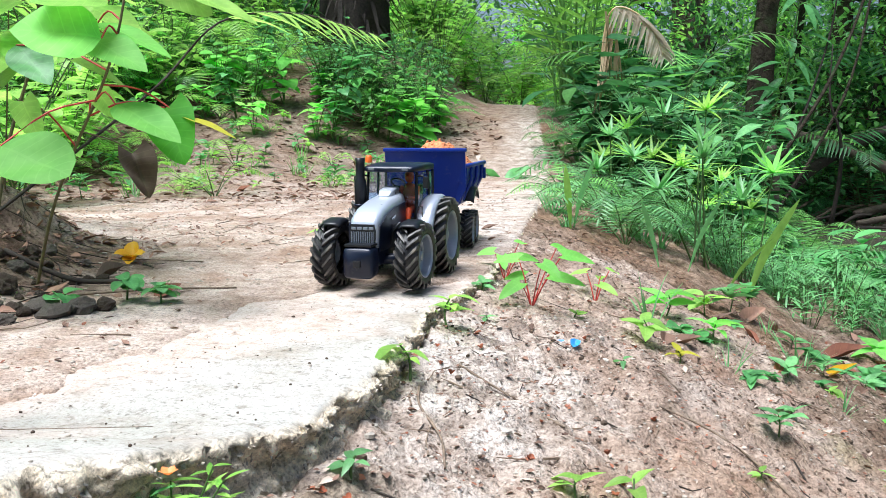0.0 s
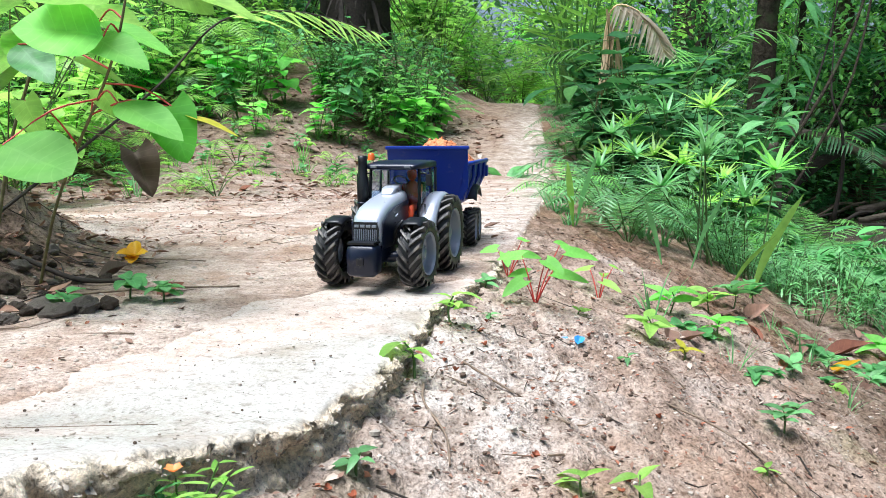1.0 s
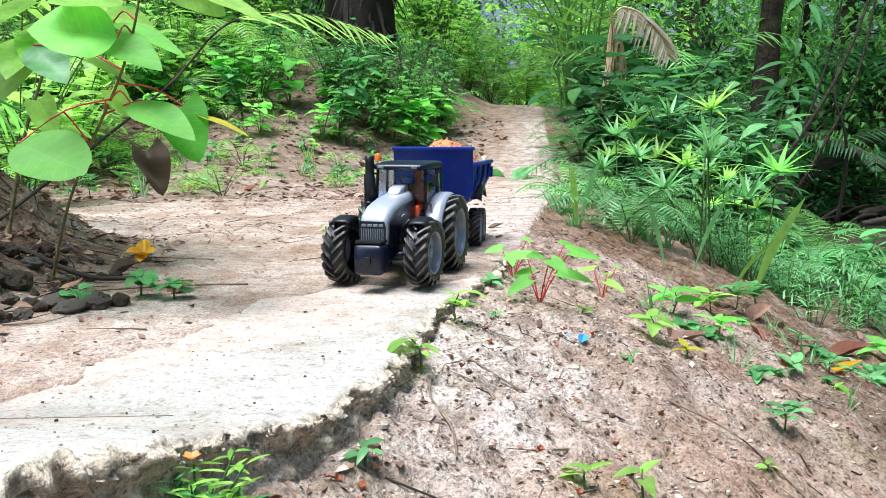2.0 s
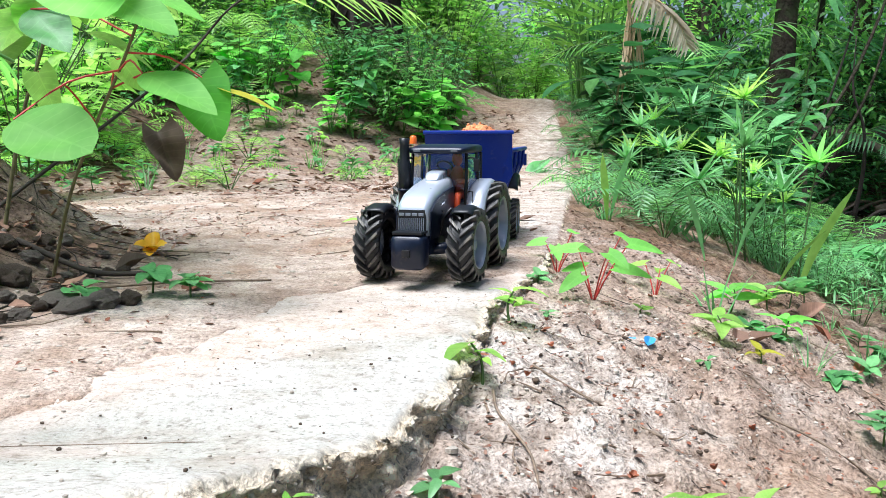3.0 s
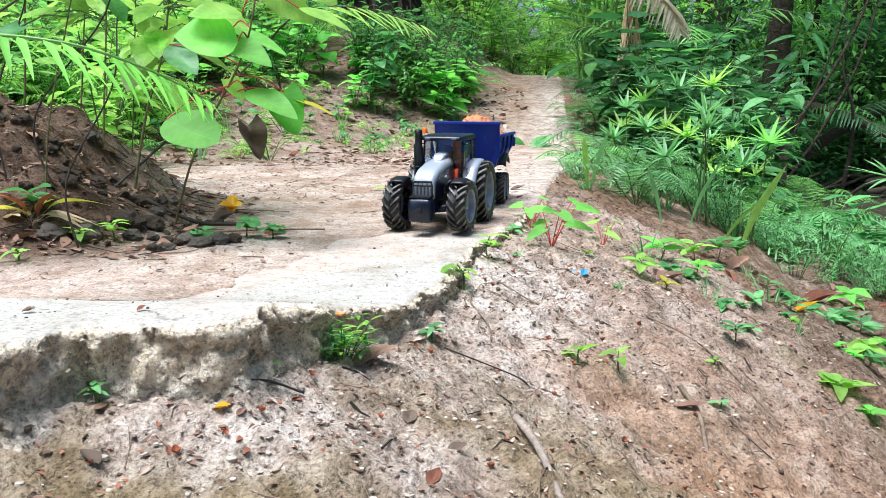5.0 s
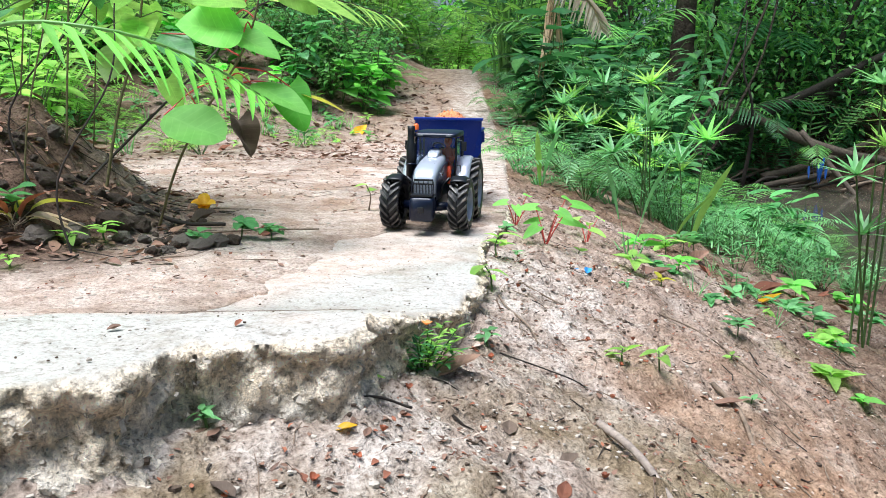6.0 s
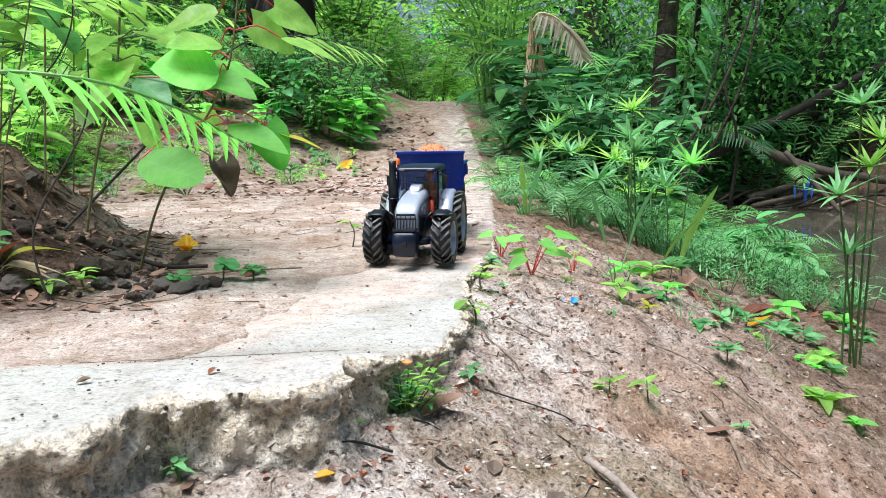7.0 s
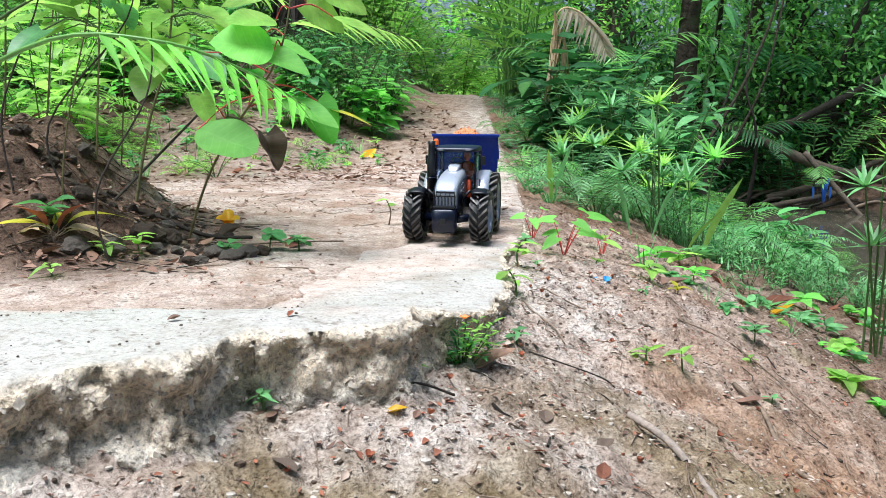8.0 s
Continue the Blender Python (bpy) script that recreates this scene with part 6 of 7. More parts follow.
def arching_frond(points, leaflet, pairs, width, label, hang=0.3, mat=None, stalk=None, start=0.35, sweep=0.7, shape="lance"):
    t = empty("palm_frond")
    g = random.Random(len(points) + pairs)
    rib = Build()
    rib.bar(curve(points, 24), 0.0030, 0.0010, 6)
    r = rib.link("frond_rib", stalk or DARKTWIG, t)
    pts = curve(points, 60)
    for k in range(pairs):
        f = start + (1 - start) * (k + 0.5) / pairs
        i = min(59, int(f * 60))
        p, d = pts[i], (pts[i + 1] - pts[i]).normalized()
        sd = d.cross(Vector((0, 0, 1))).normalized()
        size = leaflet * math.sin(math.pi * min(0.95, 0.25 + 0.7 * (k + 0.5) / pairs)) ** 0.6
        for s in (1, -1):
            q = (sd * s + d * sweep + Vector((0, 0, -hang + g.uniform(-0.12, 0.12)))).normalized()
            lv = Build()
            lv.leaf(p, p + q * size, width, sd.cross(d), shape, 0.15, 0.2, 7, 2)
            lv.link("leaflet", mat or BRIGHT, r)
    return tagged(t, label, "frond", "fronds beside the clearing")


arching_frond([(-0.70, 1.20, 0.06), (-0.548, 1.58, 0.29), (-0.43, 1.64, 0.425), (-0.28, 1.63, 0.44), (-0.12, 1.60, 0.395)], 0.135, 12, 0.014, "slender arching palm frond with bright green leaflets", 0.22, BRIGHT, DARKTWIG, 0.52, 0.9)
arching_frond([(-0.85, 0.62, 0.02), (-0.70, 0.55, 0.20), (-0.553, 0.509, 0.285), (-0.44, 0.50, 0.288), (-0.36, 0.535, 0.262), (-0.30, 0.573, 0.226)], 0.078, 12, 0.0115, "low palm frond with pale green hanging leaflets", 0.62, PALE, GREENSTEM, 0.48, 0.85)
arching_frond([(-1.02, 1.05, 0.05), (-0.88, 1.05, 0.30), (-0.70, 1.04, 0.42), (-0.55, 1.05, 0.44), (-0.36, 1.10, 0.41)], 0.09, 15, 0.012, "bright green palm frond reaching over the path", 0.3, BRIGHT, STEM, 0.4, 0.9)


def sapling(points, leaves, size, mat, seed, label, r=0.006):
    g = random.Random(seed)
    t = empty("sapling")
    pts = curve(points, 20)
    b = Build()
    b.bar(pts, r * 0.40, r * 0.22, 7)
    b.link("stem", BROWNSTEM, t)
    for k in range(leaves):
        p = pts[g.randrange(12, 21)]
        a = g.uniform(0, math.tau)
        d = Vector((math.cos(a), math.sin(a), g.uniform(-0.3, 0.3))).normalized()
        q = p + d * g.uniform(0.04, 0.10)
        s = size * g.uniform(0.6, 1.15)
        st = Build()
        st.bar([p, (p + q) / 2 + Vector((0, 0, 0.01)), q], 0.0014, None, 4)
        o = st.link("leaf_stalk", STEM, t)
        lv = Build()
        lv.leaf(q, q + (d + Vector((0, 0, -0.25))).normalized() * s, s * 0.62, (0, -0.4, 1), "heart" if k % 3 else "ovate", 0.2, 0.18, 9, 3, 0.04)
        lv.link("leaf", mat, o)
    return tagged(t, label, "sapling", "saplings on the mound")


sapling([(-0.745, 1.27, 0.02), (-0.74, 1.29, 0.20), (-0.735, 1.325, 0.434), (-0.73, 1.34, 0.72)], 22, 0.10, BRIGHT, 1, "straight green-stemmed sapling on the earth mound")
sapling([(-0.66, 1.20, 0.02), (-0.63, 1.22, 0.20), (-0.59, 1.245, 0.371), (-0.57, 1.26, 0.70)], 24, 0.10, BRIGHT, 2, "leaning green-stemmed sapling on the earth mound", 0.0075)
sapling([(-0.70, 0.96, 0.05), (-0.688, 0.972, 0.20), (-0.65, 1.0, 0.40), (-0.62, 1.02, 0.60)], 14, 0.08, LEAFY, 3, "thin dark sapling on the earth mound", 0.004)
sapling([(-0.73, 1.37, 0.02), (-0.72, 1.385, 0.2), (-0.71, 1.40, 0.40), (-0.70, 1.42, 0.62)], 16, 0.09, BRIGHT, 4, "thin green-stemmed sapling on the earth mound", 0.004)
sapling([(-0.95, 1.35, 0.02), (-0.93, 1.36, 0.25), (-0.92, 1.38, 0.5), (-0.9, 1.4, 0.75)], 22, 0.11, BRIGHT, 5, "bushy young sapling on the earth mound", 0.006)
sapling([(-1.0, 1.7, 0.0), (-0.98, 1.72, 0.25), (-0.95, 1.72, 0.5), (-0.9, 1.75, 0.8)], 24, 0.11, BRIGHT, 6, "bushy young sapling behind the earth mound", 0.006)


def place(t, x, y, scale, turn, label, category="seedling", group="seedlings on the slope"):
    put(t, x, y, scale, turn, 0.003, 30 * ((x * 97.7 + y * 61.3) % 1) - 15)
    return tagged(t, label, category, group)


def red_stemmed(seed, n, height, leaf, mat, label, x, y):
    """Several red stalks from one root, each with one broad leaf."""
    g = random.Random(seed)
    t = empty("red_stemmed_plant")
    for k in range(n):
        a = k * 2.4 + g.uniform(-0.4, 0.4)
        h = height * g.uniform(0.45, 1.05)
        top = Vector((math.cos(a) * h * 0.5, math.sin(a) * h * 0.5, h))
        s = Build()
        s.bar(curve([(0, 0, -0.004), top * 0.5 + Vector((0, 0, h * 0.06)), top], 6), 0.0011, 0.0007, 6)
        st = s.link("stalk", REDSTEM, t, "dark red stalk")
        d = Vector((math.cos(a + 0.4), math.sin(a + 0.4), -0.15))
        lv = Build()
        lv.leaf(top, top + d.normalized() * leaf * g.uniform(0.7, 1.1), leaf * 0.46, (0, -0.5, 1), "heart", 0.2, 0.2, 10, 3, 0.04)
        lv.link("leaf", mat, st)
    place(t, x, y, 1, 0, label, "plant", "red-stemmed plants")


red_stemmed(1, 7, 0.085, 0.050, PALE, "pale green broad-leaved plant on dark red stalks", 0.128, 1.18)
red_stemmed(2, 4, 0.050, 0.042, BRIGHT, "small yellow-green plant on red stalks", 0.245, 1.33)
red_stemmed(3, 4, 0.055, 0.042, PALE, "pale green broad-leaved plant on red stalks", 0.10, 1.34)
place(seedling(101, 0.055, 2, 0.035, BRIGHT, TWIG), -0.195, 1.37, 1, 30, "lone thin seedling with one pair of leaves in dust")
place(seedling(102, 0.040, 6, 0.034, BRIGHT), 0.008, 0.985, 1, 0, "small weed rooted at the slab's edge", "weed", "weeds at the slab edge")
place(seedling(103, 0.040, 5, 0.034, BRIGHT), -0.030, 0.80, 1, 50, "small weed rooted at the slab's edge", "weed", "weeds at the slab edge")
place(seedling(104, 0.018, 6, 0.022, REED), 0.055, 1.20, 1, 50, "tiny weed at the slab's edge", "weed", "weeds at the slab edge")
for k, (x, y, h, n, s, m) in enumerate([(0.285, 1.16, 0.045, 6, 0.055, BRIGHT), (0.32, 1.10, 0.026, 4, 0.038, YELLOW), (0.40, 0.955, 0.035, 9, 0.035, REED), (0.37, 1.37, 0.05, 7, 0.065, PALE), (0.47, 1.48, 0.05, 8, 0.06, BRIGHT),
                                       (0.56, 1.62, 0.06, 9, 0.06, REED), (0.665, 1.80, 0.07, 9, 0.06, LEAFY), (0.42, 1.28, 0.04, 6, 0.055, PALE), (0.116, 0.66, 0.03, 4, 0.034, BRIGHT), (0.168, 0.675, 0.035, 3, 0.04, BRIGHT),
                                       (0.57, 0.955, 0.03, 7, 0.062, BRIGHT), (0.79, 1.35, 0.04, 6, 0.075, BRIGHT), (0.60, 0.91, 0.02, 6, 0.035, PALE), (0.72, 1.55, 0.03, 8, 0.05, REED), (0.99, 1.86, 0.05, 9, 0.08, PALE),
                                       (0.86, 1.62, 0.04, 8, 0.07, LEAFY), (0.305, 0.70, 0.012, 3, 0.024, REED), (0.62, 1.30, 0.02, 5, 0.035, BRIGHT), (0.46, 1.06, 0.02, 6, 0.034, REED), (0.74, 1.22, 0.03, 7, 0.05, LEAFY),
                                       (0.06, 1.09, 0.014, 5, 0.02, REED), (0.19, 1.18, 0.014, 4, 0.02, BRIGHT), (0.22, 0.98, 0.012, 3, 0.02, REED), (0.33, 0.82, 0.012, 3, 0.022, BRIGHT)]):
    place(seedling(110 + k, h, n, s, m), x, y, 0.82, 70 * k, ("light green seedling growing in the littered soil", "small weed with narrow green leaves on the slope")[m in (REED, LEAFY)])
# herbs by the mound
for k, (x, y, h, n, s, m) in enumerate([(-0.40, 1.04, 0.03, 11, 0.026, LEAFY), (-0.35, 1.02, 0.025, 9, 0.024, REED), (-0.46, 0.99, 0.02, 6, 0.028, LEAFY), (-0.62, 0.90, 0.02, 5, 0.03, BRIGHT), (-0.70, 0.93, 0.04, 7, 0.05, LEAFY), (-0.58, 0.94, 0.03, 7, 0.03, BRIGHT), (-0.66, 0.80, 0.02, 5, 0.025, BRIGHT), (-0.78, 0.75, 0.03, 6, 0.04, BRIGHT)]):
    place(seedling(150 + k, h, n, s, m, None, "round" if k < 3 else "ovate", 0.8 if k < 3 else 0.45), x, y, 1, 50 * k, "low green herb beside the earth mound", "herb", "herbs by the mound")


def flowering_weed():
    """Bushy weed with one orange flower at the slab's broken corner."""
    g = random.Random(6)
    t = empty("flowering_weed")
    for k in range(15):
        a = g.uniform(0, math.tau)
        o = Vector((math.cos(a), math.sin(a) - 0.25, 0))
        h = g.uniform(0.03, 0.085)
        top = o * g.uniform(0.01, 0.045) + Vector((0, 0, h))
        s = Build()
        s.bar(curve([(0, 0, 0), top * 0.6 + Vector((0, 0, 0.004)), top], 5), 0.0012, 0.0008, 5)
        st = s.link("stem", STEM, t)
        lv = Build()
        for j in range(9):
            b = j * 2.4
            d = Vector((math.cos(b), math.sin(b), g.uniform(0.1, 0.8))).normalized()
            p = top * (0.6 + 0.05 * j)
            lv.leaf(p, p + d * g.uniform(0.014, 0.026), 0.006, (0, 0, 1), "ovate", 0.2, 0.2, 4, 1)
        lv.link("foliage", (BRIGHT, LEAFY)[k % 2], st)["kind"] = "stuff"
    f = Build()
    for j in range(5):
        b = j * math.tau / 5
        f.leaf((0.002, -0.012, 0.088), (0.002 + 0.008 * math.cos(b), -0.012 + 0.008 * math.sin(b), 0.093), 0.007, (0, 0, 1), "round", 0, 0.2, 4, 1)
    f.link("flower", PETAL, t, "small orange flower")
    t.matrix_world = pose(-0.148, 0.447, ground_at(-0.12, 0.43) - 0.004) @ Matrix.Scale(0.72, 4)
    tagged(t, "bushy green weed with a small orange flower", "weed")


PETAL = leaf_material("orange_petal", (0.7, 0.18, 0.05), (0.85, 0.3, 0.1), 0.3)
flowering_weed()
for k, (x, y, h, n, s, m) in enumerate([(-0.362, 0.296, 0.020, 5, 0.016, BRIGHT), (-0.438, 0.289, 0.026, 5, 0.034, LEAFY), (-0.320, 0.287, 0.018, 9, 0.013, REED), (-0.474, 0.214, 0.012, 2, 0.026, LEAFY), (-0.20, 0.36, 0.02, 5, 0.014, BRIGHT), (-0.065, 0.60, 0.02, 5, 0.02, REED)]):
    place(seedling(170 + k, h, n, s, m), x, y, 1, 40 * k, "little weed at the foot of the broken slab", "weed", "weeds under the slab")


def sedge_clump(base, heads, size, label, seed, mats):
    g = random.Random(seed)
    t = empty("umbrella_sedge")
    for k, h in enumerate(heads):
        h = Vector(h)
        foot = Vector(base) + Vector((g.uniform(-0.03, 0.03), g.uniform(-0.03, 0.03), 0))
        foot.z = ground_at(foot.x, foot.y) - 0.01
        s = Build()
        s.bar(curve([foot, (foot * 0.45 + h * 0.55) + Vector((0, 0, 0.01)), h], 10), 0.0030, 0.0020, 7)
        st = s.link("stem", STEM, t)
        n = 18
        for j in range(n):
            b = j * math.tau / n + g.uniform(-0.15, 0.15)
            d = Vector((math.cos(b), math.sin(b), g.uniform(-0.15, 1.2)))
            lv = Build()
            lv.blade(h, d, size * g.uniform(0.75, 1.15), size * 0.14, g.uniform(0.05, 0.5), 6)
            lv.link("blade", mats[k % len(mats)], st)
    return tagged(t, label, "sedge", "sedges on the bank")


sedge_clump((0.72, 2.36, 0), [(0.741, 2.468, 0.195), (0.67, 2.408, 0.123), (0.581, 2.298, 0.066), (0.803, 2.633, 0.289), (0.70, 2.306, 0.15)], 0.11, "tall umbrella sedge with star-like bright green whorls", 3, (REED, BRIGHT))
sedge_clump((0.90, 2.40, 0), [(0.933, 2.407, 0.107), (0.88, 2.5, 0.02)], 0.12, "umbrella sedge with a wide blue-green whorl", 4, (PALE, REED))
sedge_clump((0.56, 2.85, 0), [(0.564, 2.923, 0.211), (0.50, 2.8, 0.10), (0.62, 2.8, 0.14)], 0.10, "umbrella sedge on the shaded slope", 5, (REED,))
sedge_clump((0.90, 1.42, 0), [(0.866, 1.366, 0.273), (0.91, 1.393, 0.143), (0.814, 1.345, 0.088), (0.886, 1.418, -0.05), (0.97, 1.45, 0.20)], 0.085, "umbrella sedge with thin stems at the water's edge", 6, (REED, BRIGHT, REED))


def lance(points, width, label, mat):
    t = empty("lance_leaf_shoot")
    pts = curve(points, 12)
    b = Build()
    at = 0
    for i, p in enumerate(pts):
        f = i / 12
        w = width / 2 * (0.25 + min(1, f * 2.5)) * max(0.03, 1 - f ** 3) / 1.25
        b.v += [p + Vector((-w, 0, 0)), p + Vector((0, -0.2 * w, 0)), p + Vector((w, 0, 0))]
    for i in range(12):
        for k in range(2):
            a = i * 3 + k
            b.f.append((a, a + 1, a + 4, a + 3))
    b.link("leaf", mat, t)
    tagged(t, label, "plant", "shoots on the bank")


def shoot(x, y, dx, h, width, mat, label):
    z = ground_at(x, y)
    lance([(x, y, z), (x + dx * 0.35, y, z + h * 0.45), (x + dx * 0.75, y - 0.01, z + h * 0.8), (x + dx, y - 0.02, z + h)], width, label, mat)


shoot(0.727, 2.0, 0.11, 0.26, 0.028, BRIGHT, "long upright light-green blade rising from the bank")
shoot(0.327, 2.18, -0.02, 0.17, 0.020, BRIGHT, "long upright light-green blade beside the path")
shoot(0.34, 2.22, 0.05, 0.19, 0.016, REED, "arching green blade beside the path")
shoot(0.494, 1.92, -0.05, 0.16, 0.014, REED, "arching green blade on the slope")
shoot(0.60, 2.05, 0.08, 0.20, 0.014, REED, "arching green blade on the slope")
shoot(0.66, 1.95, 0.10, 0.14, 0.014, BRIGHT, "arching green blade on the slope")

# ---- litter, stones and sticks ----
STONE = plain("grey_stone", (0.15, 0.125, 0.10), 0.9, 0, 0.9, 70, 0.45)
CLOD = plain("dark_earth_clod", (0.085, 0.058, 0.038), 0.95, 0, 1.0, 80, 0.5)
CHALK = plain("pale_pebble", (0.40, 0.35, 0.29), 0.9, 0, 0.5, 200, 0.3)


def stone_mesh(seed, mat, flat=0.65):
    g = random.Random(seed)
    bm = bmesh.new()
    bmesh.ops.create_icosphere(bm, subdivisions=3, radius=1.0)
    o = Vector((seed * 3.1, seed * 1.7, 0))
    for v in bm.verts:
        k = 1 + 0.45 * noise.noise(v.co * 1.1 + o) + 0.24 * noise.noise(v.co * 2.7 + o) + 0.09 * noise.noise(v.co * 7 + o)
        v.co = Vector((v.co.x * k, v.co.y * k * 0.85, v.co.z * k * flat))
    return part("stone", bm, mat, None, "", False)


def stones():
    g = random.Random(21)
    protos = [stone_mesh(1, STONE), stone_mesh(2, CLOD), stone_mesh(3, CLOD, 0.8), stone_mesh(4, STONE, 0.5)]
    spots = [(-0.445, 0.945, 0.020, 3), (-0.425, 0.965, 0.018, 0), (-0.47, 0.97, 0.022, 3), (-0.405, 0.985, 0.014, 1), (-0.62, 0.93, 0.026, 0), (-0.66, 0.90, 0.022, 0), (-0.56, 1.03, 0.022, 1), (-0.585, 1.0, 0.026, 2)]
    for k in range(90):
        x = g.uniform(-0.95, -0.48)
        y = g.uniform(0.88, 1.28)
        spots.append((x, y, g.uniform(0.005, 0.017), g.choice((1, 2, 2, 1, 0))))
    used = set()
    for x, y, r, k in spots:
        m = pose(x, y, ground_at(x, y) + r * 0.2, g.uniform(-20, 20), g.uniform(-20, 20), g.uniform(0, 360)) @ Matrix.Scale(r, 4)
        if k in used:
            ob = copy_thing(protos[k], m)
            ob.scale = (r, r, r)
        else:
            ob = protos[k]
            ob.matrix_world = m
            used.add(k)
        tagged(ob, "rough grey stone lying by the earth mound" if k in (0, 3) else "dark clod of earth on the mound", "stone", "stones on the mound")


stones()


def surface(x, y):
    """Height of whatever lies on top there: slab or soil."""
    x, y = np.asarray(x, float), np.asarray(y, float)
    on = side_of(EDGE, x, y) > 0.012
    return np.where(on & (y < 4), np.maximum(terrain(x, y), slab_top(x, y)), terrain(x, y))


def litter(name, label, mat, count, area, size, seed, keep, kind_="chip", lift=0.0015):
    """Scattered chips, pebbles or twigs, too many to count, as one object."""
    g = np.random.RandomState(seed)
    rr = random.Random(seed)
    x, y = g.uniform(area[0], area[1], count * 3), g.uniform(area[2], area[3], count * 3)
    ok = keep(x, y, g.rand(count * 3))
    x, y = x[ok][:count], y[ok][:count]
    z = surface(x, y)
    b = Build()
    for i in range(len(x)):
        s = rr.uniform(*size) * (1.0 if rr.random() < 0.85 else 1.7)
        p = Vector((x[i], y[i], z[i] + lift))
        a = rr.uniform(0, math.tau)
        d = Vector((math.cos(a), math.sin(a), rr.uniform(-0.25, 0.35))).normalized()
        if kind_ == "chip":
            b.leaf(p - d * s * 0.4, p + d * s * 0.6, s * rr.uniform(0.25, 0.6), (rr.uniform(-0.5, 0.5), rr.uniform(-0.5, 0.5), 1), "ovate", rr.uniform(-0.3, 0.3), rr.uniform(0, 0.8), 3, 1)
        elif kind_ == "twig":
            bend = Vector((rr.uniform(-0.2, 0.2), rr.uniform(-0.2, 0.2), 0)) * s
            q = p + d * s * 0.5 + bend
            w = p + d * s
            mid = Vector((q.x, q.y, float(surface(q.x, q.y)) + lift))
            w = Vector((w.x, w.y, float(surface(w.x, w.y)) + lift * 1.5 + rr.uniform(0, 0.004)))
            b.bar([p, mid, w], rr.uniform(0.0005, 0.0015), 0.0004, 4)
        else:
            at = len(b.v)
            k1, k2, k3 = s * rr.uniform(0.6, 1), s * rr.uniform(0.5, 0.9), s * rr.uniform(0.3, 0.6)
            e = d.cross(Vector((0, 0, 1))).normalized()
            d2 = Vector((d.x, d.y, 0)).normalized()
            ring = []
            for j in range(6):
                th = j * math.tau / 6 + rr.uniform(-0.25, 0.25)
                ring.append(p + d2 * (k1 * math.cos(th)) * 0.5 + e * (k2 * math.sin(th)) * 0.5)
            b.v += [v - Vector((0, 0, k3 * 0.3)) for v in ring]
            b.v += [v + Vector((0, 0, k3 * rr.uniform(0.15, 0.4))) for v in ring]
            b.v += [p + Vector((0, 0, k3 * 0.6))]
            for j in range(6):
                n = (j + 1) % 6
                b.f.append((at + j, at + n, at + 6 + n, at + 6 + j))
                b.f.append((at + 6 + j, at + 6 + n, at + 12))
    tagged(b.link(name, mat, None, "", kind_ == "chip"), label, "litter", kind="stuff")


def off_slab(x, y, r):
    d = -side_of(EDGE, x, y)
    return (d > 0.01) & (r < np.clip(1.15 - 0.25 * d + 0.9 * rough(x, y, 5, 3, 40), 0.25, 1))


def on_soil(x, y, r):
    c = side_of(COVER, x, y)
    return (c > 0.02) & (side_of(EDGE, x, y) > 0.02) & (r < np.clip(0.35 + 0.5 * step(0.3, 0.9, c) + 0.9 * rough(x, y, 4, 3, 41), 0.05, 1))


def on_slab(x, y, r):
    return (side_of(EDGE, x, y) > 0.015) & (side_of(COVER, x, y) < 0.0)


REDLITTER = leaf_material("red_brown_chip", (0.10, 0.032, 0.018), (0.29, 0.11, 0.06), 0.05, 0.8)
PALELITTER = leaf_material("bleached_chip", (0.22, 0.16, 0.12), (0.44, 0.35, 0.28), 0.05, 0.8)
litter("leaf_litter", "crumbled brown dead leaves scattered over the soil", LITTER, 12000, (-0.6, 1.5, -0.1, 2.3), (0.0022, 0.009), 1, off_slab)
litter("bark_chips", "reddish bark chips scattered over the soil", REDLITTER, 2600, (-0.5, 1.2, 0.0, 1.9), (0.0025, 0.007), 2, off_slab)
litter("bleached_chips", "bleached pale chips scattered over the soil", PALELITTER, 1300, (-0.5, 1.0, 0.0, 1.6), (0.003, 0.009), 3, off_slab)
litter("pale_pebbles", "pale pebbles and broken mortar on the soil", CHALK, 2600, (-0.5, 0.7, 0.0, 1.5), (0.0013, 0.005), 4, off_slab, "pebble", 0.0)
litter("brown_pebbles", "small brown lumps of earth on the soil", CLOD, 2400, (-0.5, 1.3, 0.0, 2.0), (0.002, 0.007), 5, off_slab, "pebble", 0.0)
litter("fallen_twigs", "thin dry twigs scattered over the soil", TWIG, 620, (-0.5, 1.4, 0.05, 2.2), (0.010, 0.036), 6, off_slab, "twig")
litter("dark_twigs", "thin dark twigs scattered over the soil", DARKTWIG, 240, (-0.5, 1.4, 0.05, 2.2), (0.010, 0.036), 7, off_slab, "twig")
litter("clearing_litter", "dead leaf scraps over the dusty clearing", LITTER, 3400, (-2.2, 0.3, 0.7, 4.2), (0.004, 0.014), 8, on_soil)
litter("clearing_chips", "reddish chips over the dusty clearing", REDLITTER, 2600, (-1.8, 0.3, 0.6, 3.6), (0.003, 0.007), 9, on_soil)
litter("clearing_pebbles", "pale grit over the dusty clearing", CHALK, 1800, (-1.2, 0.3, 0.6, 2.8), (0.003, 0.008), 10, on_soil, "pebble", 0.0)
litter("clearing_twigs", "dry twigs over the dusty clearing", TWIG, 260, (-1.6, 0.2, 0.7, 3.4), (0.02, 0.08), 11, on_soil, "twig")
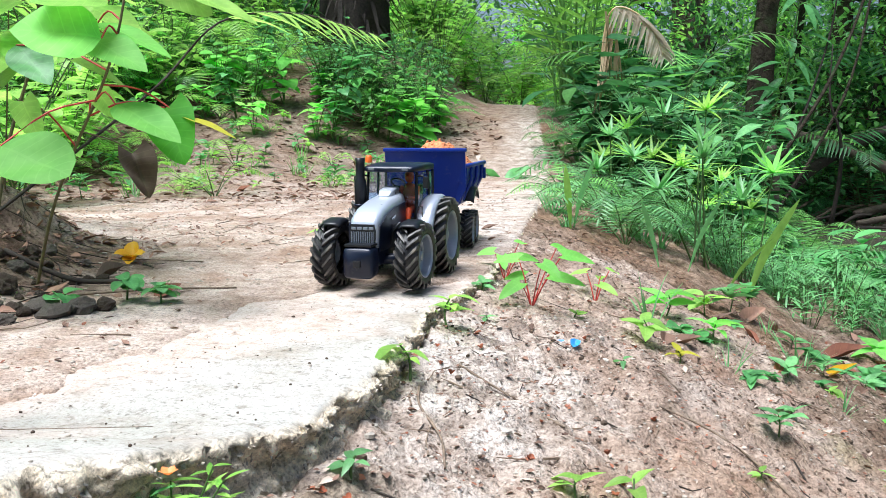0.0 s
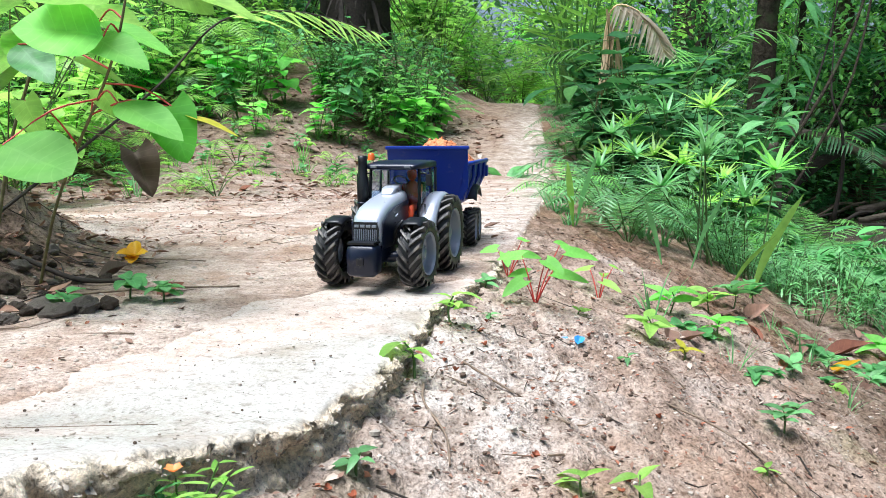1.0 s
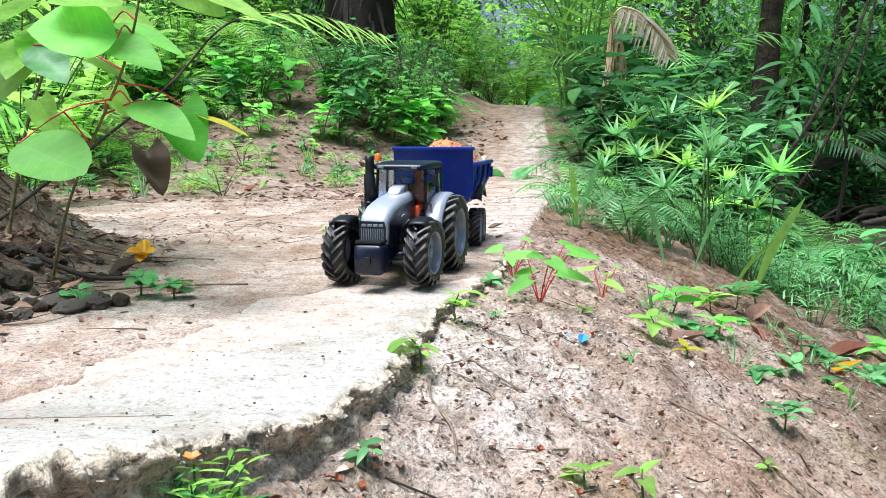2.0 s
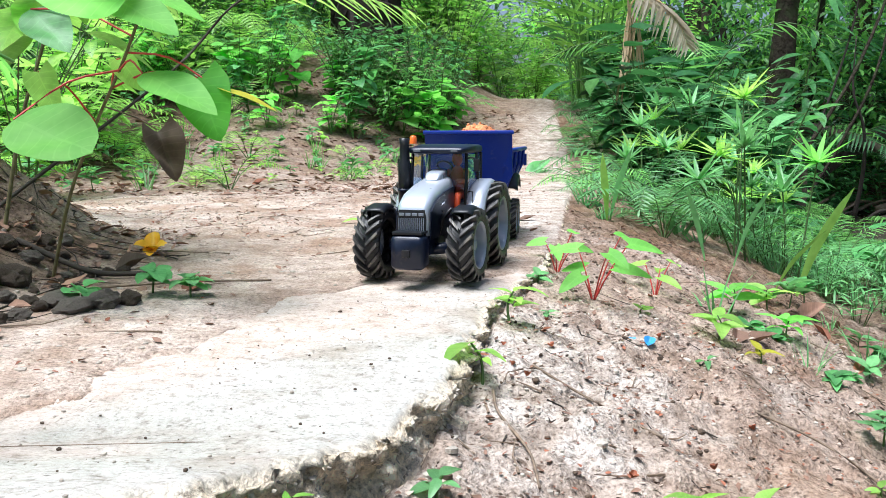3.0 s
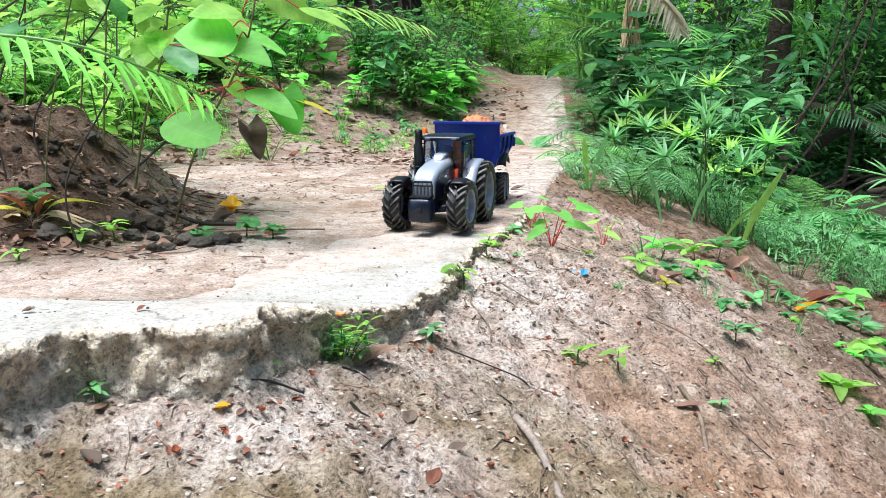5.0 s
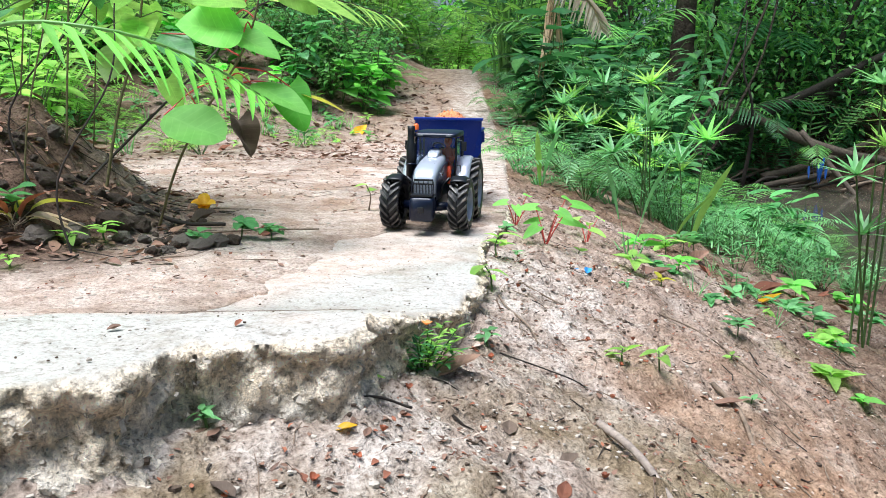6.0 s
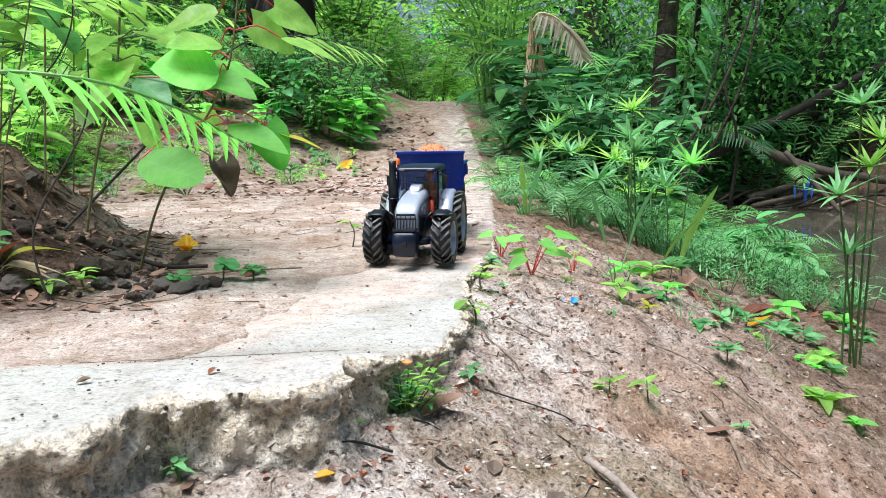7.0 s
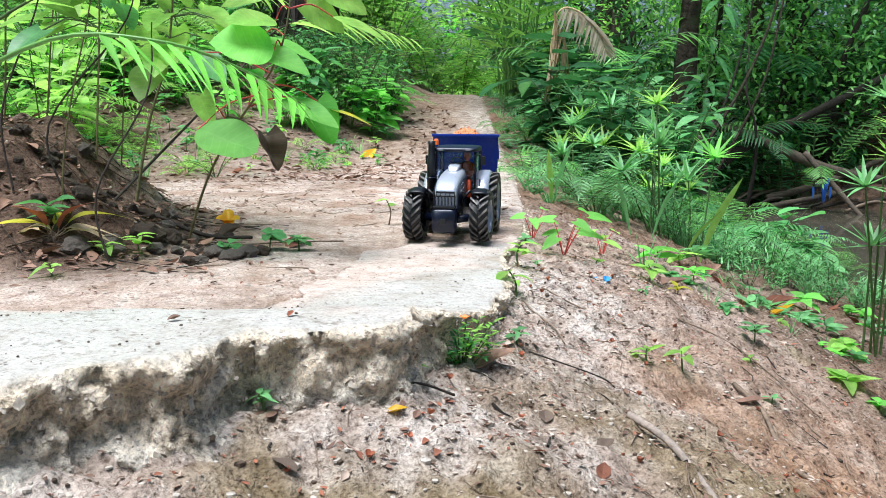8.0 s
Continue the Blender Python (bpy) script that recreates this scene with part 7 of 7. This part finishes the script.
litter("mound_litter", "dark dead leaves and scraps over the earth mound", LITTER, 1300, (-1.3, -0.42, 0.82, 1.6), (0.007, 0.024), 15, lambda x, y, r: (x < -0.46 - 0.1 * r), "chip", 0.004)
litter("mound_twigs", "dark roots and twigs over the earth mound", DARKTWIG, 150, (-1.2, -0.46, 0.84, 1.5), (0.03, 0.12), 16, lambda x, y, r: r < 2, "twig", 0.004)
MORTAR = plain("crumbled_mortar", (0.47, 0.42, 0.35), 0.9, 0, 0.8, 160, 0.35)
litter("mortar_lumps", "whitish lumps of crumbled mortar beside the slab", MORTAR, 1100, (-0.5, 0.5, 0.05, 1.15), (0.002, 0.0075), 17, lambda x, y, r: (side_of(EDGE, x, y) < -0.008) & (r < 1.1 - 3.4 * np.abs(side_of(EDGE, x, y)) + 0.8 * rough(x, y, 8, 3, 44)), "pebble", 0.0)
litter("slab_grit", "dark grit lying on the concrete", CLOD, 420, (-1.2, 0.1, 0.0, 1.2), (0.0007, 0.0028), 12, on_slab, "pebble", 0.001)
litter("slab_crumbs", "pale grit lying on the concrete", CHALK, 500, (-1.2, 0.1, 0.0, 1.2), (0.001, 0.003), 13, on_slab, "pebble", 0.001)
litter("bank_litter", "brown dead leaves covering the wooded bank", LITTER, 6500, (-4.0, 0.3, 2.6, 5.5), (0.012, 0.036), 14, lambda x, y, r: (side_of(EDGE, x, y) > 0.4) & (r < 0.9))


BLEACHED = plain("bleached_wood", (0.30, 0.245, 0.20), 0.85, 0, 0.6, 120, 0.4)


def stick(points, r, mat, label, name="stick", end=None, group=""):
    b = Build()
    pts = []
    for x, y, h in points:
        pts.append((x, y, float(surface(x, y)) + h))
    path = curve(pts, 16)
    b.bar(path, r, end if end else r * 0.8, 8)
    for i in range(len(b.v)):
        c = path[i // 8]
        b.v[i] = c + (b.v[i] - c) * (1 + 0.2 * noise.noise(b.v[i] * 90))
    b.f.append(tuple(range(7, -1, -1)))
    b.f.append(tuple(range(len(b.v) - 8, len(b.v))))
    tagged(b.link(name, mat), label, "stick", group)


stick([(0.027, 0.455, 0.008), (0.045, 0.385, 0.005), (0.064, 0.312, 0.004)], 0.0042, BLEACHED, "weathered pale stick lying on the slope")
stick([(0.255, 0.71, 0.001), (0.262, 0.64, 0.002), (0.255, 0.56, 0.002), (0.25, 0.48, 0.002)], 0.0032, TWIG, "thin exposed root on the slope", "root")
stick([(-0.020, 0.80, 0.003), (-0.018, 0.75, 0.003), (0.002, 0.70, 0.004), (0.006, 0.655, 0.002)], 0.0013, TWIG, "crooked dry twig on the pale soil", "twig", None, "twigs on the slope")
stick([(0.02, 0.86, 0.003), (0.07, 0.83, 0.003), (0.12, 0.77, 0.003)], 0.0013, TWIG, "crooked dry twig on the pale soil", "twig", None, "twigs on the slope")
stick([(0.22, 0.92, 0.003), (0.32, 0.86, 0.004), (0.40, 0.74, 0.003)], 0.0013, TWIG, "long dry twig on the slope", "twig", None, "twigs on the slope")
stick([(-0.05, 0.60, 0.004), (0.03, 0.585, 0.003), (0.05, 0.582, 0.003)], 0.0010, DARKTWIG, "dark thin twig on the slope", "twig", None, "twigs on the slope")
stick([(-0.24, 0.31, 0.004), (-0.20, 0.335, 0.004), (-0.165, 0.35, 0.003)], 0.0014, DARKTWIG, "dark twig at the foot of the slab", "twig", None, "twigs on the slope")
stick([(-0.46, 0.52, 0.0025), (-0.33, 0.545, 0.0025), (-0.20, 0.565, 0.0025)], 0.00035, TWIG, "long thin straw lying across the concrete", "straw")
stick([(-0.62, 1.17, 0.006), (-0.52, 1.15, 0.008), (-0.44, 1.14, 0.006)], 0.004, DARKTWIG, "dark stick by the earth mound", "stick")
stick([(-0.48, 1.06, 0.003), (-0.38, 1.10, 0.003), (-0.28, 1.12, 0.002)], 0.0016, TWIG, "thin twig on the dusty soil", "twig", None, "twigs on the slope")


def fallen(x, y, length, width, turn, mat, label, shape="ovate", tilt=8, curl=0.5, name="fallen_leaf", droop=-0.15):
    b = Build()
    b.leaf((-length / 2, 0, 0), (length / 2, 0, 0), width, (0, 0, 1), shape, droop, curl, 12, 4, 0.10)
    ob = b.link(name, mat)
    ob.matrix_world = pose(x, y, float(surface(x, y)) + min(0.004, 0.05 * length), tilt, -tilt, turn)
    tagged(ob, label, "leaf", "fallen leaves")


HUSK = leaf_material("red_husk", (0.16, 0.04, 0.02), (0.36, 0.12, 0.06), 0.08, 0.6)


def husks():
    g = random.Random(31)
    b = Build()
    for k in range(3):
        a = k * 2.1
        b.leaf((0, 0, 0), (0.008 * math.cos(a), 0.008 * math.sin(a), 0.004), 0.007, (0, 0, 1), "round", -0.4, 0.9, 5, 2)
    first = b.link("seed_husk", HUSK)
    made = 0
    while made < 42:
        x, y = g.uniform(-0.3, 0.35), g.uniform(0.22, 1.1)
        d = -float(side_of(EDGE, np.array(x), np.array(y)))
        if not 0.02 < d < 0.34:
            continue
        s = g.uniform(0.35, 0.7)
        m = pose(x, y, ground_at(x, y) + 0.001, g.uniform(-25, 25), g.uniform(-25, 25), g.uniform(0, 360)) @ Matrix.Scale(s, 4)
        if made == 0:
            first.matrix_world = m
            ob = first
        else:
            ob = copy_thing(first, m)
            ob.scale = (s, s, s)
        tagged(ob, "split reddish seed husk lying on the soil", "husk", "seed husks on the soil")
        made += 1


husks()
BLUEBIT = plain("blue_wrapper", (0.05, 0.28, 0.62), 0.4, 0, 0.3, 80, 0.4)
fallen(0.715, 1.48, 0.085, 0.028, -50, GOLD, "bright yellow fallen leaf on the muddy slope", tilt=24)


def fallen_flower():
    b = Build()
    for k in range(6):
        a = k * 1.05
        b.leaf((0, 0, 0), (0.021 * math.cos(a), 0.026 * math.sin(a), 0.010 + 0.012 * (k % 2)), 0.024, (0, 0, 1), "round", 0.25, 0.5, 8, 3, 0.1)
    ob = b.link("fallen_flower", GOLD)
    ob.matrix_world = pose(-0.517, 1.372, float(surface(-0.517, 1.372)) + 0.006, 18, -12, 30)
    tagged(ob, "crumpled yellow fallen flower on the dusty soil", "flower")


fallen_flower()
fallen(-0.118, 0.452, 0.055, 0.024, 10, LITTER, "curled brown leaf below the slab corner", tilt=12)
fallen(0.90, 1.85, 0.10, 0.045, -10, REDLITTER, "large curled purple-brown dead leaf by the weeds", tilt=15, curl=0.9)
fallen(0.83, 1.68, 0.06, 0.03, 60, REDLITTER, "faded pinkish dead leaf on the slope")
fallen(0.62, 1.66, 0.07, 0.035, 20, LITTER, "curled dark brown leaf under the weeds", tilt=20, curl=0.9)
fallen(0.36, 1.22, 0.055, 0.022, -20, LITTER, "curled dark brown leaf under the seedlings", tilt=15, curl=0.9)
fallen(-0.36, 1.08, 0.040, 0.026, 40, REDLITTER, "dark red fallen leaf beside the herbs", tilt=15)
fallen(0.10, 1.86, 0.04, 0.02, 0, LITTER, "small dark leaf lying on the path")
fallen(0.33, 3.95, 0.14, 0.08, 20, LEAFY, "fresh green leaf lying on the path", tilt=25)
fallen(0.20, 3.98, 0.12, 0.07, 170, LEAFY, "fresh green leaf lying on the path", tilt=20)
fallen(0.255, 0.655, 0.05, 0.014, -40, LITTER, "dark strip of bark on the slope", tilt=10)
fallen(-0.048, 0.29, 0.022, 0.012, 70, REDLITTER, "faded pinkish dead leaf on the slope")
fallen(-0.30, 0.225, 0.022, 0.014, 150, WITHERED, "black scrap of leaf below the slab")
fallen(-0.03, 0.345, 0.02, 0.013, 30, WITHERED, "black scrap of leaf on the slope")
fallen(-0.075, 0.39, 0.02, 0.014, 80, WITHERED, "black scrap of leaf on the slope")
fallen(-0.218, 0.283, 0.02, 0.01, -20, GOLD, "small yellow scrap of leaf below the slab")
fallen(-0.49, 1.22, 0.05, 0.03, 10, WITHERED, "withered black leaf by the mound", tilt=20, curl=0.9)
fallen(-0.75, 3.1, 0.06, 0.035, 10, REDLITTER, "dull red dead leaf at the clearing's edge", tilt=20)
fallen(-0.95, 3.0, 0.06, 0.04, 80, LITTER, "curled brown dead leaf at the clearing's edge", tilt=20, curl=0.9)
fallen(-0.22, 4.05, 0.10, 0.06, 30, GOLD, "orange-yellow dying leaf beside the path", tilt=35)
fallen(0.169, 1.037, 0.018, 0.013, 70, BLUEBIT, "torn blue scrap of wrapper on the soil", "round", 12, 0.6, "plastic_scrap")
fallen(0.150, 1.048, 0.016, 0.008, 10, BLUEBIT, "torn blue scrap of wrapper on the soil", "round", 12, 0.6, "plastic_scrap")
fallen(-0.397, 0.335, 0.011, 0.006, 20, LITTER, "small brown husk on the concrete", "round", 4, 0.8, "husk")
fallen(-0.304, 0.347, 0.011, 0.005, 70, REDLITTER, "small orange husk on the concrete", "round", 4, 0.8, "husk")


# withered clump and stems on the mound
def withered_clump(x, y, label):
    g = random.Random(12)
    t = empty("withered_plant")
    for k in range(13):
        a = k * 2.4 + g.uniform(-0.3, 0.3)
        d = Vector((math.cos(a), math.sin(a) * 0.7, g.uniform(0.2, 1.1))).normalized()
        p = Vector((g.uniform(-0.012, 0.012), g.uniform(-0.012, 0.012), 0.01))
        b = Build()
        q = p + d * g.uniform(0.02, 0.04)
        b.leaf(q, q + d * g.uniform(0.06, 0.11), g.uniform(0.018, 0.028), (0, -0.4, 1), "ovate", g.uniform(0.7, 1.3), 0.5, 10, 2, 0.2)
        b.link("leaf", (STRAW, STRAW, HUSK, YELLOW)[k % 4], t)
        s = Build()
        s.bar([Vector((0, 0, -0.01)), p, q], 0.0016, 0.001, 5)
        s.link("stalk", TWIG, t)
    place(t, x, y, 0.72, 0, label, "plant", "")


withered_clump(-0.692, 0.908, "withered yellow and brown leafy plant on the mound")


def bare_stem(points, r, label):
    b = Build()
    pts = curve(points, 18)
    b.bar(pts, r, r * 0.5, 7)
    tagged(b.link("bare_stem", DARKTWIG), label, "stem", "bare stems on the mound")


for x, y, dx, h in ((-0.60, 0.86, 0.06, 0.34), (-0.78, 1.00, 0.05, 0.42), (-0.86, 1.05, -0.03, 0.45), (-0.69, 0.98, 0.10, 0.40), (-0.92, 1.12, 0.05, 0.5), (-0.81, 0.94, 0.02, 0.4)):
    z = ground_at(x, y)
    bare_stem([(x, y, z - 0.01), (x - dx * 0.3, y + 0.01, z + h * 0.3), (x + dx * 0.9, y + 0.02, z + h * 0.7), (x + dx, y + 0.04, z + h)], 0.0019, "thin dark bare stem rising from the earth mound")


# tangle of low weeds, dead leaves and straw where the slope meets the bankside green
band = lambda x, y: 0.15 + 0.9 * (y - 1.12) < x < 0.52 + 0.9 * (y - 1.0)
scatter([seedling(201, 0.035, 7, 0.045, LEAFY, None, "heart", 0.7, "slope_weed"), seedling(202, 0.05, 6, 0.06, REED, None, "ovate", 0.4, "slope_weed"), grass(203, 9, 0.10, 0.005, REED, 1.2, "slope_grass"),
         seedling(204, 0.03, 5, 0.05, PALE, None, "heart", 0.75, "slope_weed"), seedling(206, 0.025, 8, 0.032, LEAFY, None, "round", 0.8, "slope_weed")],
        36, (0.15, 1.25, 1.15, 2.1), "low tangled green weed among dead leaves", "weed", "weeds on the slope", 81, (0.4, 0.85), band)
g5 = random.Random(82)
made = 0
while made < 34:
    x, y = g5.uniform(0.2, 1.3), g5.uniform(1.15, 2.1)
    if band(x, y):
        made += 1
        fallen(x, y, g5.uniform(0.02, 0.05), g5.uniform(0.010, 0.024), g5.uniform(0, 360), (LITTER, REDLITTER, LITTER, PALELITTER)[made % 4], "curled dead leaf under the weeds on the slope", "ovate", g5.uniform(5, 25), g5.uniform(0.4, 1.0))
litter("dry_straw", "long dry straw lying between the weeds", TWIG, 70, (0.15, 1.3, 1.1, 2.1), (0.05, 0.13), 83, lambda x, y, r: (side_of(EDGE, x, y) < -0.16) & (side_of(EDGE, x, y) > -0.75), "twig", 0.003)
g6 = random.Random(84)
for k in range(34):
    u = g6.random()
    x, y = -0.52 + 0.44 * u + g6.uniform(-0.02, 0.02), 0.04 + 0.36 * u - g6.uniform(0.0, 0.10)
    fallen(x, y, g6.uniform(0.006, 0.016), g6.uniform(0.003, 0.008), g6.uniform(0, 360), (LITTER, LITTER, REDLITTER, PALELITTER, REDLITTER)[k % 5], "scrap of dead leaf at the foot of the slab", "ovate", g6.uniform(4, 20), g6.uniform(0.3, 0.9))
